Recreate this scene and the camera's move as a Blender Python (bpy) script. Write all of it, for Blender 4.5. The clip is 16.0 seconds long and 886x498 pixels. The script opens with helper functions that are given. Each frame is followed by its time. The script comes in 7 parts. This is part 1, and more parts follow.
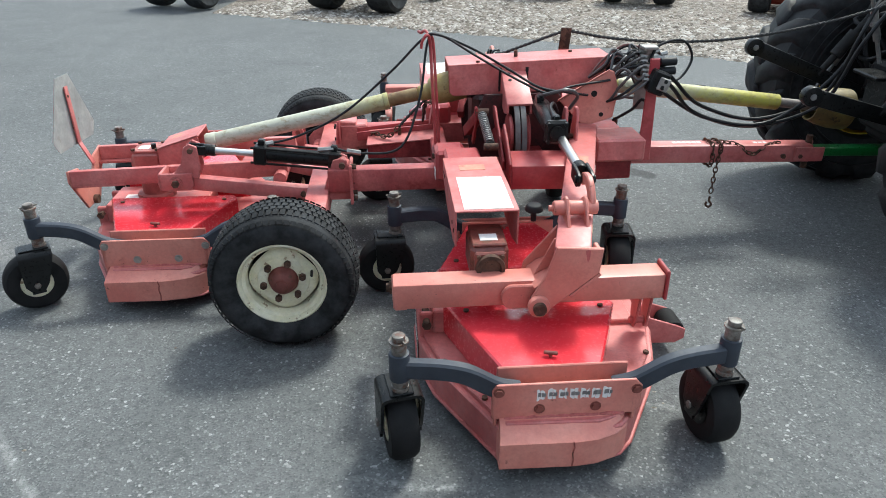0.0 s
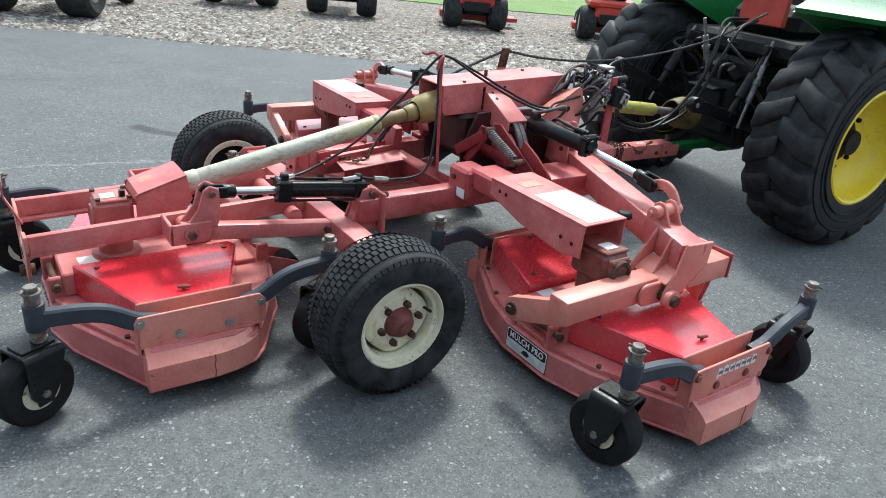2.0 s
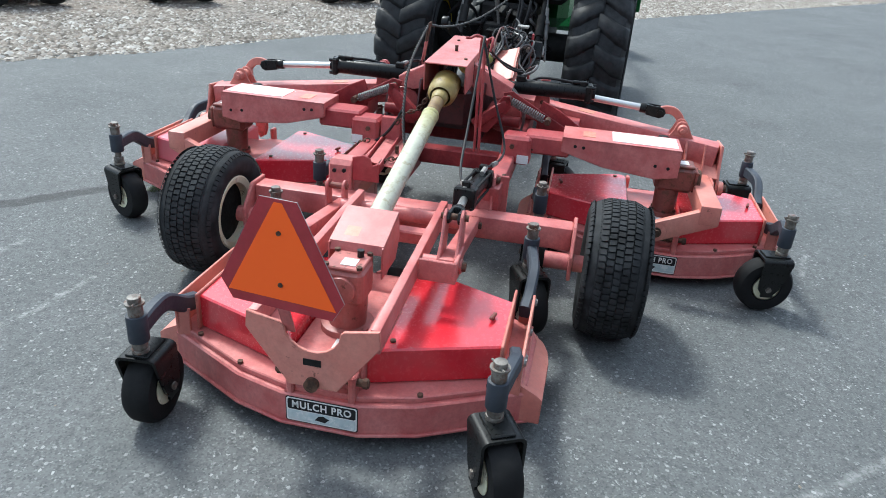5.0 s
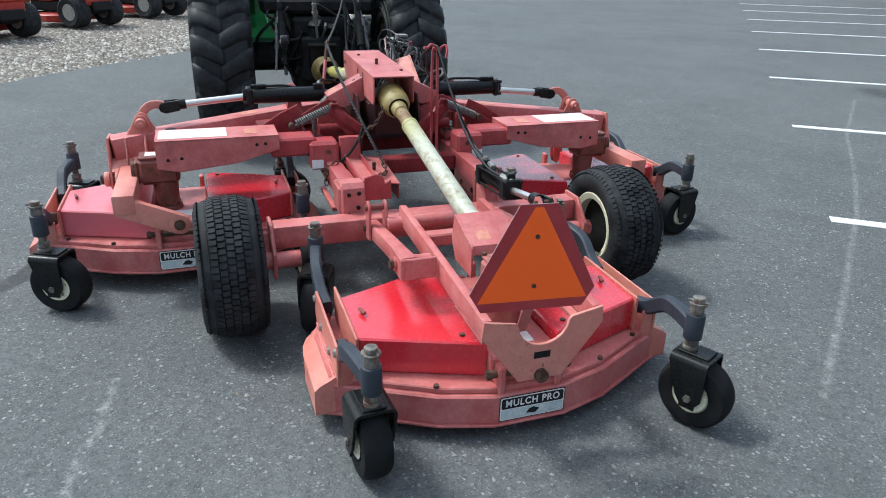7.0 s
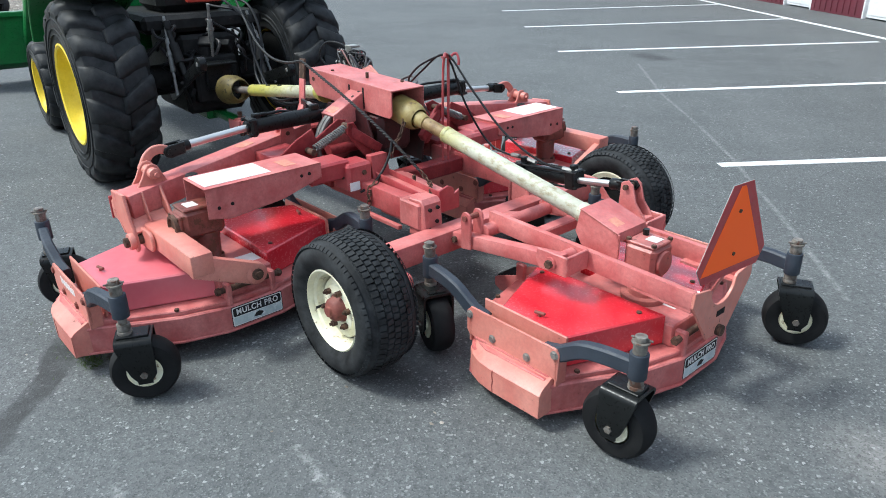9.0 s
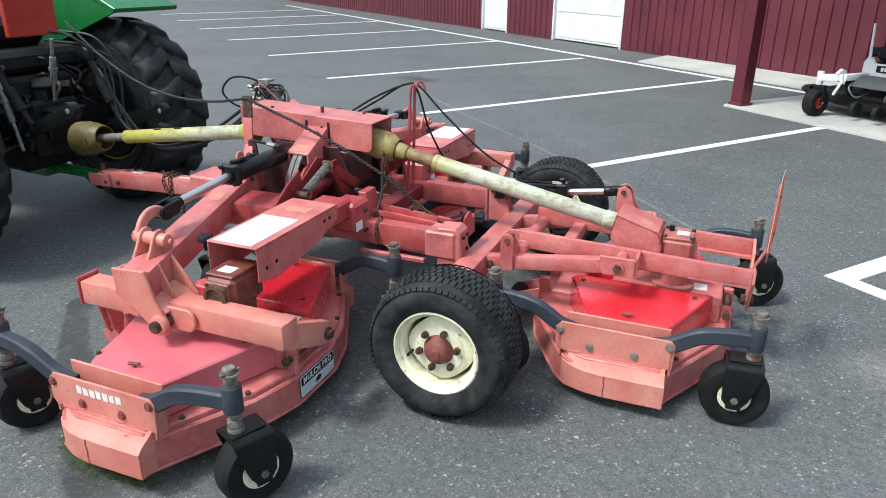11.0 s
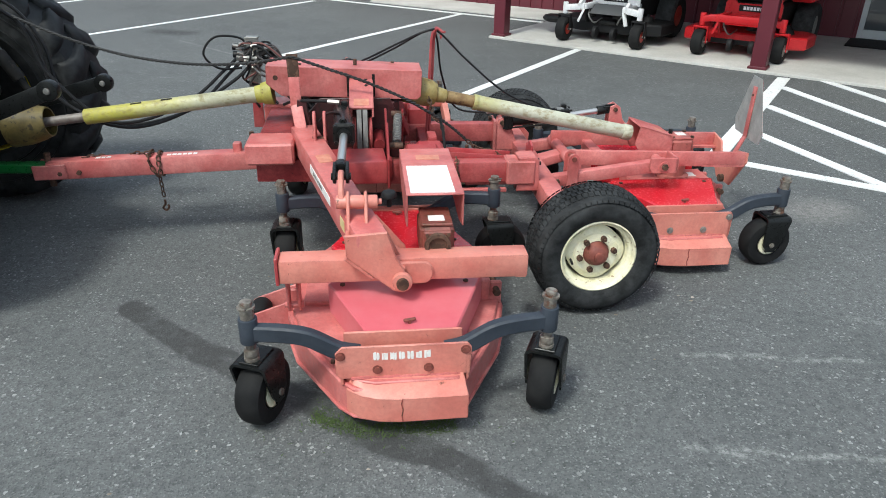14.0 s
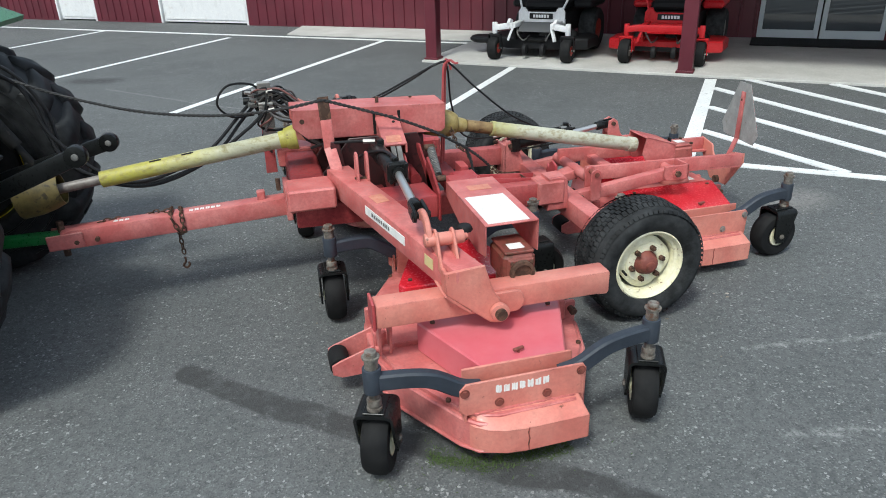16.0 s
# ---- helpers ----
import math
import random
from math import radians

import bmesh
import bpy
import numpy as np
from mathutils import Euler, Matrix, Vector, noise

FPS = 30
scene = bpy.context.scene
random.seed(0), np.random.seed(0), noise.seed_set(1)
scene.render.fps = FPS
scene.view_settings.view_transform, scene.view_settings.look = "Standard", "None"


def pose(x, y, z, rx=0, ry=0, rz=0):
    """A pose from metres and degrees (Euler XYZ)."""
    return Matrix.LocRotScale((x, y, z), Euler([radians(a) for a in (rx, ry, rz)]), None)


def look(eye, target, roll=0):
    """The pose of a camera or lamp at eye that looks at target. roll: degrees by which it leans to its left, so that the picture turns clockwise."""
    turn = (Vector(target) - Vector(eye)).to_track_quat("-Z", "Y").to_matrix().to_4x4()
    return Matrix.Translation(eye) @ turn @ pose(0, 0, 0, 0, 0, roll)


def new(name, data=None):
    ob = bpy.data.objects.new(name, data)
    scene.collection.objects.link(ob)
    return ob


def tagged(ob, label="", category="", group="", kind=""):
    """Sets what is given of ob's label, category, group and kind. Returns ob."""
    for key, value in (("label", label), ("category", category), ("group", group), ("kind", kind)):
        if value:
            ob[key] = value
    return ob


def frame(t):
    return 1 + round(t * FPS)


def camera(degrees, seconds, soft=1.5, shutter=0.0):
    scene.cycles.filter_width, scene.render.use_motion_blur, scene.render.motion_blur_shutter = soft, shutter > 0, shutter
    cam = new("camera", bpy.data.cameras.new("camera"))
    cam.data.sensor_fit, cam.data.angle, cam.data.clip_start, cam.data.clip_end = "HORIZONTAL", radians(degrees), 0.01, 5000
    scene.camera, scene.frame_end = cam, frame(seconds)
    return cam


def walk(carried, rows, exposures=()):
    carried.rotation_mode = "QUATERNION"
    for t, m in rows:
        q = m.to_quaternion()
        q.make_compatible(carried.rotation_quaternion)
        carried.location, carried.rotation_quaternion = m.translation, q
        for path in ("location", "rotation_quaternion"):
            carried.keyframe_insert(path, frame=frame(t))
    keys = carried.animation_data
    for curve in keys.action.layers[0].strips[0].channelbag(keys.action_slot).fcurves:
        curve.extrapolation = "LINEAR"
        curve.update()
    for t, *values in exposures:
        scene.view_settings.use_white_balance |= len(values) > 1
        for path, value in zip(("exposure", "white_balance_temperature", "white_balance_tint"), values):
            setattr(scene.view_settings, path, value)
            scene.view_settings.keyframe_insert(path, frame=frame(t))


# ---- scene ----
cam = camera(65.0, 16.0, soft=0.95)
PATH = [
    (0, (0.436, -3.295, 1.569), (0.567, -1.511, 0.674), -0.2),
    (0.5, (0.025, -3.205, 1.562), (0.393, -1.44, 0.696), 2.9),
    (1, (-0.357, -3.046, 1.537), (0.195, -1.322, 0.688), 2.3),
    (1.5, (-0.726, -2.855, 1.547), (0.062, -1.242, 0.666), 3.1),
    (2, (-1.154, -2.727, 1.558), (-0.075, -1.266, 0.722), 5.8),
    (2.5, (-1.428, -2.438, 1.513), (-0.166, -1.132, 0.676), 3.8),
    (3, (-1.707, -2.118, 1.5), (-0.315, -0.965, 0.644), 4.7),
    (3.5, (-2.049, -1.817, 1.516), (-0.527, -0.845, 0.655), 6.2),
    (4, (-2.254, -1.432, 1.505), (-0.618, -0.664, 0.648), 3.8),
    (4.2, (-2.34, -1.283, 1.524), (-0.674, -0.586, 0.665), 4.0),
    (6.3, (-2.853, 0.433, 1.494), (-1.038, 0.117, 0.716), 1.9),
    (6.5, (-2.812, 0.583, 1.468), (-1.001, 0.203, 0.708), 1.6),
    (7, (-2.705, 0.906, 1.481), (-0.968, 0.305, 0.691), 1.4),
    (7.5, (-2.628, 1.323, 1.513), (-0.961, 0.565, 0.711), 0.3),
    (8, (-2.454, 1.628, 1.513), (-0.855, 0.715, 0.731), -0.3),
    (8.5, (-2.242, 1.879, 1.543), (-0.769, 0.814, 0.71), -0.9),
    (9, (-2.041, 2.204, 1.575), (-0.67, 0.995, 0.763), -0.8),
    (9.2, (-1.948, 2.294, 1.582), (-0.634, 1.011, 0.791), 0.8),
    (11.3, (-0.7, 3.101, 1.587), (-0.079, 1.363, 0.816), 0.1),
    (11.5, (-0.598, 3.169, 1.591), (-0.033, 1.429, 0.783), 0.1),
    (12, (-0.306, 3.426, 1.607), (0.056, 1.653, 0.754), -0.2),
    (12.5, (0.006, 3.49, 1.59), (0.223, 1.68, 0.77), -0.4),
    (13, (0.33, 3.503, 1.619), (0.425, 1.703, 0.753), 0.0),
    (13.5, (0.681, 3.618, 1.647), (0.611, 1.822, 0.77), 0.4),
    (14, (0.972, 3.574, 1.62), (0.768, 1.788, 0.741), 1.1),
    (14.5, (1.218, 3.512, 1.635), (0.889, 1.77, 0.709), -0.3),
    (15, (1.504, 3.562, 1.667), (0.997, 1.858, 0.752), -0.9),
    (15.5, (1.627, 3.532, 1.688), (1.089, 1.814, 0.815), 0.2),
    (16, (1.614, 3.464, 1.676), (1.151, 1.703, 0.848), -1.8),
]
EXPOSURE = [(0.0, 1.46, 6080), (2.0, 1.55, 5980), (4.0, 1.62, 5870), (6.5, 1.15, 5760), (7.5, 1.19, 5760), (9.0, 1.34, 5810), (11.5, 1.23, 6000), (12.5, 1.18, 6050), (14.0, 1.03, 6100), (15.0, 0.93, 6080), (16.0, 0.91, 6020)]
walk(cam, [(t, look(eye, target, roll)) for t, eye, target, roll in PATH], exposures=[(t, stops, kelvin, 1) for t, stops, kelvin in EXPOSURE])

# ---- world and sun ----
import itertools

world = bpy.data.worlds.new("overcast_sky")
scene.world = world
world.use_nodes = True
wn = world.node_tree
wbg = wn.nodes["Background"]
sky = wn.nodes.new("ShaderNodeTexSky")
sky.sky_type, sky.sun_disc = "NISHITA", False
SUN_EL, SUN_AZ = 56.0, 50.0          # degrees up, and degrees from +x towards +y
sky.sun_elevation, sky.sun_rotation = radians(SUN_EL), radians(90 - SUN_AZ)
sky.air_density, sky.dust_density, sky.ozone_density = 1.0, 4.0, 1.0
veil = wn.nodes.new("ShaderNodeMix")             # thin even cloud in front of the blue
veil.data_type = "RGBA"
veil.inputs[0].default_value = 0.60
veil.inputs[7].default_value = (2.56, 2.65, 2.82, 1)
wn.links.new(sky.outputs[0], veil.inputs[6])
wn.links.new(veil.outputs[2], wbg.inputs[0])
wbg.inputs[1].default_value = 0.15
lamp = bpy.data.lights.new("sun", "SUN")
lamp.energy, lamp.angle, lamp.color = 1.42, radians(10.0), (1.0, 0.955, 0.89)
sun = new("sun", lamp)
a, e = radians(SUN_AZ), radians(SUN_EL)
sun.matrix_world = look((10 * math.cos(e) * math.cos(a), 10 * math.cos(e) * math.sin(a), 10 * math.sin(e)), (0, 0, 0))


# ---- materials ----
def mat(name, base, rough=0.5, metal=0.0):
    m = bpy.data.materials.new(name)
    m.use_nodes = True
    b = m.node_tree.nodes["Principled BSDF"]
    b.inputs["Base Color"].default_value = (*base, 1)
    b.inputs["Roughness"].default_value = rough
    b.inputs["Metallic"].default_value = metal
    return m


class Net:
    """A short way to write node trees."""

    def __init__(self, m, objectspace=True):
        self.t = m.node_tree
        self.b = self.t.nodes["Principled BSDF"]
        if objectspace:
            self.co = self.n("ShaderNodeTexCoord").outputs["Object"]
        else:
            self.co = self.n("ShaderNodeNewGeometry").outputs["Position"]

    def n(self, kind):
        return self.t.nodes.new(kind)

    def link(self, a, b):
        self.t.links.new(a, b)

    def noise(self, scale, detail=4, rough=0.55, stretch=None):
        t = self.n("ShaderNodeTexNoise")
        t.inputs["Scale"].default_value, t.inputs["Detail"].default_value, t.inputs["Roughness"].default_value = scale, detail, rough
        if stretch:
            mp = self.n("ShaderNodeMapping")
            mp.inputs["Scale"].default_value = stretch
            self.link(self.co, mp.inputs[0])
            self.link(mp.outputs[0], t.inputs["Vector"])
        else:
            self.link(self.co, t.inputs["Vector"])
        return t.outputs["Fac"]

    def voronoi(self, scale, feature="F1", out="Distance"):
        t = self.n("ShaderNodeTexVoronoi")
        t.feature = feature
        t.inputs["Scale"].default_value = scale
        self.link(self.co, t.inputs["Vector"])
        return t.outputs[out]

    def ramp(self, fac, *stops):
        r = self.n("ShaderNodeValToRGB")
        while len(r.color_ramp.elements) < len(stops):
            r.color_ramp.elements.new(0.5)
        for el, (pos, col) in zip(r.color_ramp.elements, stops):
            el.position = pos
            el.color = (*col, 1) if not isinstance(col, (int, float)) else (col, col, col, 1)
        self.link(fac, r.inputs[0])
        return r.outputs[0]

    def mix(self, fac, a, b, mode="MIX"):
        x = self.n("ShaderNodeMix")
        x.data_type, x.blend_type = "RGBA", mode
        for i, v in ((0, fac), (6, a), (7, b)):
            if isinstance(v, (int, float)):
                x.inputs[i].default_value = v if i == 0 else (v, v, v, 1)
            elif isinstance(v, tuple):
                x.inputs[i].default_value = (*v, 1)
            else:
                self.link(v, x.inputs[i])
        return x.outputs[2]

    def color(self, c):
        self.link(c, self.b.inputs["Base Color"])

    def rough(self, c):
        self.link(c, self.b.inputs["Roughness"])

    def bump(self, h, strength=0.3, dist=0.002):
        u = self.n("ShaderNodeBump")
        u.inputs["Strength"].default_value, u.inputs["Distance"].default_value = strength, dist
        self.link(h, u.inputs["Height"])
        self.link(u.outputs[0], self.b.inputs["Normal"])


def worn(name, base, pale, rust=(0.10, 0.040, 0.022), rough=0.40, rust_at=0.68, fade=9.0, grime=0.22, grit=0.12, sheen=1.0, edges=0.0):
    """Old paint: sun-bleached patches, grime and rust specks."""
    m = mat(name, base, rough)
    w = Net(m, objectspace=False)
    big = w.noise(fade, 5, 0.6)
    c = w.mix(w.ramp(big, (0.36, 0.0), (0.66, 1.0)), base, pale)
    fine = w.noise(70, 4, 0.7)
    c = w.mix(w.ramp(fine, (0.35, grime), (0.62, 0.0)), c, tuple(0.5 * x for x in base))
    c = w.mix(w.ramp(w.noise(3.3, 6, 0.7, stretch=(1, 1, 0.5)), (0.52, 0.0), (0.72, 1.6 * grime)), c, tuple(0.32 * x + 0.01 for x in base))
    c = w.mix(w.ramp(w.noise(6.5, 5, 0.68), (0.60, 0.0), (0.70, 1.9 * grime)), c, (0.62 * base[0], 0.52 * base[1], 0.46 * base[2]))
    spots = w.noise(26, 6, 0.72)
    k = w.ramp(spots, (rust_at, 0.0), (rust_at + 0.05, 0.85))
    c = w.mix(k, c, rust)
    if edges:
        # paint knocked off along the edges
        round_ = w.n("ShaderNodeBevel")
        round_.samples = 4
        round_.inputs["Radius"].default_value = 0.011
        flat = w.n("ShaderNodeNewGeometry")
        dot = w.n("ShaderNodeVectorMath")
        dot.operation = "DOT_PRODUCT"
        w.link(round_.outputs[0], dot.inputs[0])
        w.link(flat.outputs["Normal"], dot.inputs[1])
        k = w.mix(1.0, w.ramp(dot.outputs["Value"], (0.78, edges), (0.97, 0.0)), w.ramp(w.noise(11, 5, 0.75), (0.44, 0.0), (0.60, 1.0)), "MULTIPLY")
        c = w.mix(k, c, (0.13, 0.036, 0.026))
    w.color(c)
    w.rough(w.ramp(fine, (0.3, rough - 0.08 * sheen), (0.75, rough + 0.2 * sheen)))
    w.bump(w.noise(140, 3), grit, 0.002)
    return m


def shield(name, x0, x1, pale, strong, dirt):
    """Plastic tube, bleached towards one end, with brown scuffs."""
    m = mat(name, pale, 0.5)
    w = Net(m, objectspace=False)
    sep = w.n("ShaderNodeSeparateXYZ")
    w.link(w.co, sep.inputs[0])
    mr = w.n("ShaderNodeMapRange")
    mr.inputs[1].default_value, mr.inputs[2].default_value = x0, x1
    w.link(sep.outputs[0], mr.inputs[0])
    ragged = w.mix(0.5, mr.outputs[0], w.noise(9, 5, 0.65))
    c = w.mix(w.ramp(ragged, (0.38, 0.0), (0.66, 1.0)), pale, strong)
    c = w.mix(w.ramp(w.noise(16, 6, 0.7, stretch=(1, 1, 2)), (0.50, 0.0), (0.66, 0.80)), c, dirt)
    c = w.mix(w.ramp(w.noise(60, 4, 0.7), (0.35, 0.3), (0.6, 0.0)), c, tuple(0.6 * k for k in pale))
    w.color(c)
    w.bump(w.noise(90, 3), 0.15, 0.002)
    return m


SALMON = worn("faded_red_paint", (0.49, 0.115, 0.108), (0.61, 0.215, 0.196), grime=0.31, edges=0.9)
SALMON_SIDE = worn("bleached_red_paint", (0.56, 0.172, 0.136), (0.655, 0.272, 0.212), rust_at=0.645, fade=5, edges=0.8)
RUSTY = worn("rusty_red_paint", (0.26, 0.05, 0.04), (0.34, 0.085, 0.065), rust_at=0.53, grime=0.4)
# Darker red for sheltered parts: the shade of the machine's middle is in the colour
SHADERED = worn("shade_dark_red_paint", (0.19, 0.022, 0.026), (0.33, 0.055, 0.055), rust=(0.02, 0.014, 0.012), rough=0.4, rust_at=0.64, fade=7, grime=0.45)
GEARRED = worn("cast_gearbox_paint", (0.17, 0.046, 0.036), (0.26, 0.078, 0.060), rust_at=0.52, grime=0.45)
BRIGHT = worn("glossy_red_paint", (0.58, 0.010, 0.024), (0.63, 0.045, 0.062), rough=0.26, rust_at=0.95, fade=1.8, grime=0.02, grit=0.008, sheen=0.15)
PINK = worn("faded_pink_red_paint", (0.56, 0.085, 0.115), (0.62, 0.17, 0.195), rough=0.36, rust_at=0.84, fade=2.6, grime=0.04, grit=0.015, sheen=0.3)
MIDRED = worn("middle_red_paint", (0.40, 0.065, 0.066), (0.53, 0.15, 0.14), rust_at=0.64, fade=5, grime=0.42, edges=0.9)
CRIMSON = worn("deep_crimson_paint", (0.36, 0.040, 0.048), (0.46, 0.105, 0.10), rust_at=0.66, fade=6, grime=0.34)
SLATE = worn("slate_grey_paint", (0.020, 0.027, 0.040), (0.036, 0.045, 0.061), rough=0.55, rust_at=0.74)
BLACKPAINT = worn("black_paint", (0.006, 0.0066, 0.0066), (0.013, 0.014, 0.014), rough=0.29, rust_at=0.78)
CREAM = worn("cream_rim_paint", (0.78, 0.735, 0.50), (0.84, 0.81, 0.63), rust=(0.22, 0.13, 0.06), rough=0.5, rust_at=0.60, fade=18)
SHIELD = shield("weathered_shaft_shield", 0.05, 0.50, (0.495, 0.495, 0.39), (0.37, 0.345, 0.115), (0.23, 0.17, 0.07))
YELLOWSHIELD = shield("yellow_shaft_shield", 1.60, 2.25, (0.46, 0.45, 0.31), (0.42, 0.385, 0.06), (0.22, 0.18, 0.05))
YELLOWCONE = worn("dirty_yellow_plastic", (0.40, 0.37, 0.06), (0.46, 0.43, 0.13), rust=(0.16, 0.12, 0.04), rough=0.5, rust_at=0.60, fade=14, grime=0.3)
# Darkened copy of the ochre: the tractor's shade over the bell is in the colour
SHADEOCHRE = worn("shaded_ochre_plastic", (0.12, 0.088, 0.022), (0.22, 0.165, 0.05), rust=(0.03, 0.022, 0.012), rough=0.5, rust_at=0.56, fade=12, grime=0.4)
OCHRE = worn("dirty_ochre_plastic", (0.26, 0.185, 0.045), (0.36, 0.29, 0.12), rust=(0.08, 0.05, 0.02), rough=0.5, rust_at=0.60, fade=14, grime=0.3)
RUSTSTEEL = worn("rusty_steel", (0.075, 0.042, 0.030), (0.15, 0.085, 0.058), rust=(0.045, 0.028, 0.020), rough=0.7, rust_at=0.5, fade=30)
SHAFTBROWN = worn("rusty_ochre_shaft", (0.17, 0.095, 0.038), (0.29, 0.20, 0.085), rust=(0.07, 0.035, 0.018), rough=0.55, rust_at=0.56, fade=16, grime=0.3)
STEEL = worn("dull_steel", (0.30, 0.29, 0.27), (0.42, 0.41, 0.38), rough=0.4, rust_at=0.64, fade=25)
SHAFTSTEEL = worn("brown_shaft_steel", (0.13, 0.105, 0.09), (0.24, 0.215, 0.195), rough=0.4, rust_at=0.60, fade=22)
STEEL.node_tree.nodes["Principled BSDF"].inputs["Metallic"].default_value = 0.7
CHROME = mat("chrome_rod", (0.60, 0.59, 0.57), 0.33, 0.9)
RUBBERHOSE = mat("black_hose", (0.014, 0.014, 0.015), 0.45)
CORD = mat("dark_braided_cord", (0.022, 0.022, 0.022), 0.7)
GREYHOSE = mat("grey_hose", (0.075, 0.070, 0.069), 0.42)
BROWNHOSE = mat("red_brown_hose", (0.15, 0.060, 0.052), 0.42)
# Grease plus the shade of the hollow under the top channel, in one colour
BLACKRED = worn("oily_shaded_iron", (0.030, 0.010, 0.010), (0.085, 0.018, 0.020), rust=(0.008, 0.007, 0.007), rough=0.42, rust_at=0.56, fade=8, grime=0.5)
STRAPGREY = worn("worn_grey_rubber", (0.12, 0.115, 0.11), (0.22, 0.21, 0.20), rough=0.6, rust_at=0.8, fade=20)
REARRED = worn("pale_cast_gearbox_paint", (0.40, 0.105, 0.092), (0.50, 0.17, 0.145), rust_at=0.60, grime=0.35)
WHITELABEL = worn("white_sticker", (0.84, 0.83, 0.80), (0.76, 0.75, 0.73), rust=(0.62, 0.52, 0.46), rough=0.45, rust_at=0.70)
DECALBLUE = worn("pale_blue_decal", (0.50, 0.60, 0.61), (0.66, 0.70, 0.69), rust=(0.75, 0.76, 0.74), rough=0.4, rust_at=0.55, fade=30)
DECALBLACK = mat("black_decal", (0.006, 0.006, 0.007), 0.75)
ORANGE = mat("fluorescent_orange_sheet", (1.0, 0.140, 0.020), 0.6)
ORANGE.node_tree.nodes["Principled BSDF"].inputs["Specular IOR Level"].default_value = 0.2
SIGNRED = worn("dark_red_reflective_border", (0.34, 0.022, 0.032), (0.40, 0.04, 0.05), rough=0.4, rust_at=0.8)
SIGNBACK = worn("bare_aluminium_back", (0.27, 0.29, 0.275), (0.40, 0.42, 0.40), rough=0.5, rust_at=0.66, grime=0.3)
GREEN = worn("green_tractor_paint", (0.008, 0.115, 0.022), (0.012, 0.15, 0.03), rough=0.3, rust_at=0.82)
YELLOW = worn("yellow_rim_paint", (0.78, 0.58, 0.012), (0.82, 0.64, 0.05), rough=0.35, rust_at=0.80)
GREASE = worn("greasy_black_iron", (0.007, 0.007, 0.007), (0.019, 0.0185, 0.018), rust=(0.034, 0.029, 0.024), rough=0.62, rust_at=0.62, fade=20)
ORANGEMOWER = worn("orange_red_mower_paint", (0.36, 0.022, 0.014), (0.43, 0.05, 0.027), rough=0.35, rust_at=0.8)
ZTRED = worn("bright_red_mower_paint", (0.48, 0.006, 0.012), (0.54, 0.018, 0.024), rough=0.3, rust_at=0.85)
ZTWHITE = worn("white_mower_paint", (0.78, 0.78, 0.78), (0.72, 0.72, 0.73), rust=(0.4, 0.4, 0.4), rough=0.35, rust_at=0.8)
SPRINGSTEEL = worn("dark_spring_steel", (0.10, 0.10, 0.098), (0.22, 0.215, 0.20), rough=0.42, rust_at=0.66, fade=30)
CAPSTEEL = worn("worn_brown_steel", (0.085, 0.072, 0.060), (0.24, 0.22, 0.19), rough=0.42, rust_at=0.55, fade=40)
BOLTRED = worn("rusty_painted_bolt", (0.17, 0.042, 0.032), (0.24, 0.072, 0.052), rough=0.6, rust_at=0.58, fade=40)
for m, k in ((BRIGHT, 0.7), (PINK, 0.35)):
    m.node_tree.nodes["Principled BSDF"].inputs["Coat Weight"].default_value = k
    m.node_tree.nodes["Principled BSDF"].inputs["Coat Roughness"].default_value = 0.14
WARNLABEL = worn("faded_orange_sticker", (0.56, 0.20, 0.13), (0.62, 0.29, 0.20), rust=(0.50, 0.13, 0.10), rough=0.45, rust_at=0.60, fade=40)
SHIELDLABEL = worn("faded_yellow_sticker", (0.62, 0.52, 0.24), (0.66, 0.58, 0.38), rough=0.45, rust_at=0.7)
DARKPLASTIC = mat("dark_plastic", (0.012, 0.012, 0.013), 0.6)
ALU = mat("white_door_frame", (0.55, 0.58, 0.60), 0.35)


def rubber(name, lo, hi, gloss=0.6):
    m = mat(name, lo, 0.75)
    w = Net(m, objectspace=False)
    d = w.noise(14, 5, 0.65)
    w.color(w.mix(w.ramp(d, (0.38, 0.0), (0.7, 1.0)), lo, hi))
    w.rough(w.ramp(d, (0.3, gloss), (0.7, gloss + 0.3)))
    w.bump(w.noise(160, 3), 0.2, 0.002)
    return m


TYRE = rubber("turf_tyre_rubber", (0.010, 0.0105, 0.011), (0.046, 0.048, 0.050))
TRACTYRE = rubber("tractor_tyre_rubber", (0.009, 0.0095, 0.010), (0.034, 0.0355, 0.037), 0.42)
CASTER = rubber("solid_caster_rubber", (0.006, 0.006, 0.0065), (0.018, 0.018, 0.018))


for m in (TYRE, TRACTYRE, CASTER, BLACKPAINT, GREASE, RUBBERHOSE, DARKPLASTIC, SHADERED, RUSTSTEEL):
    m.node_tree.nodes["Principled BSDF"].inputs["Specular IOR Level"].default_value = 0.22


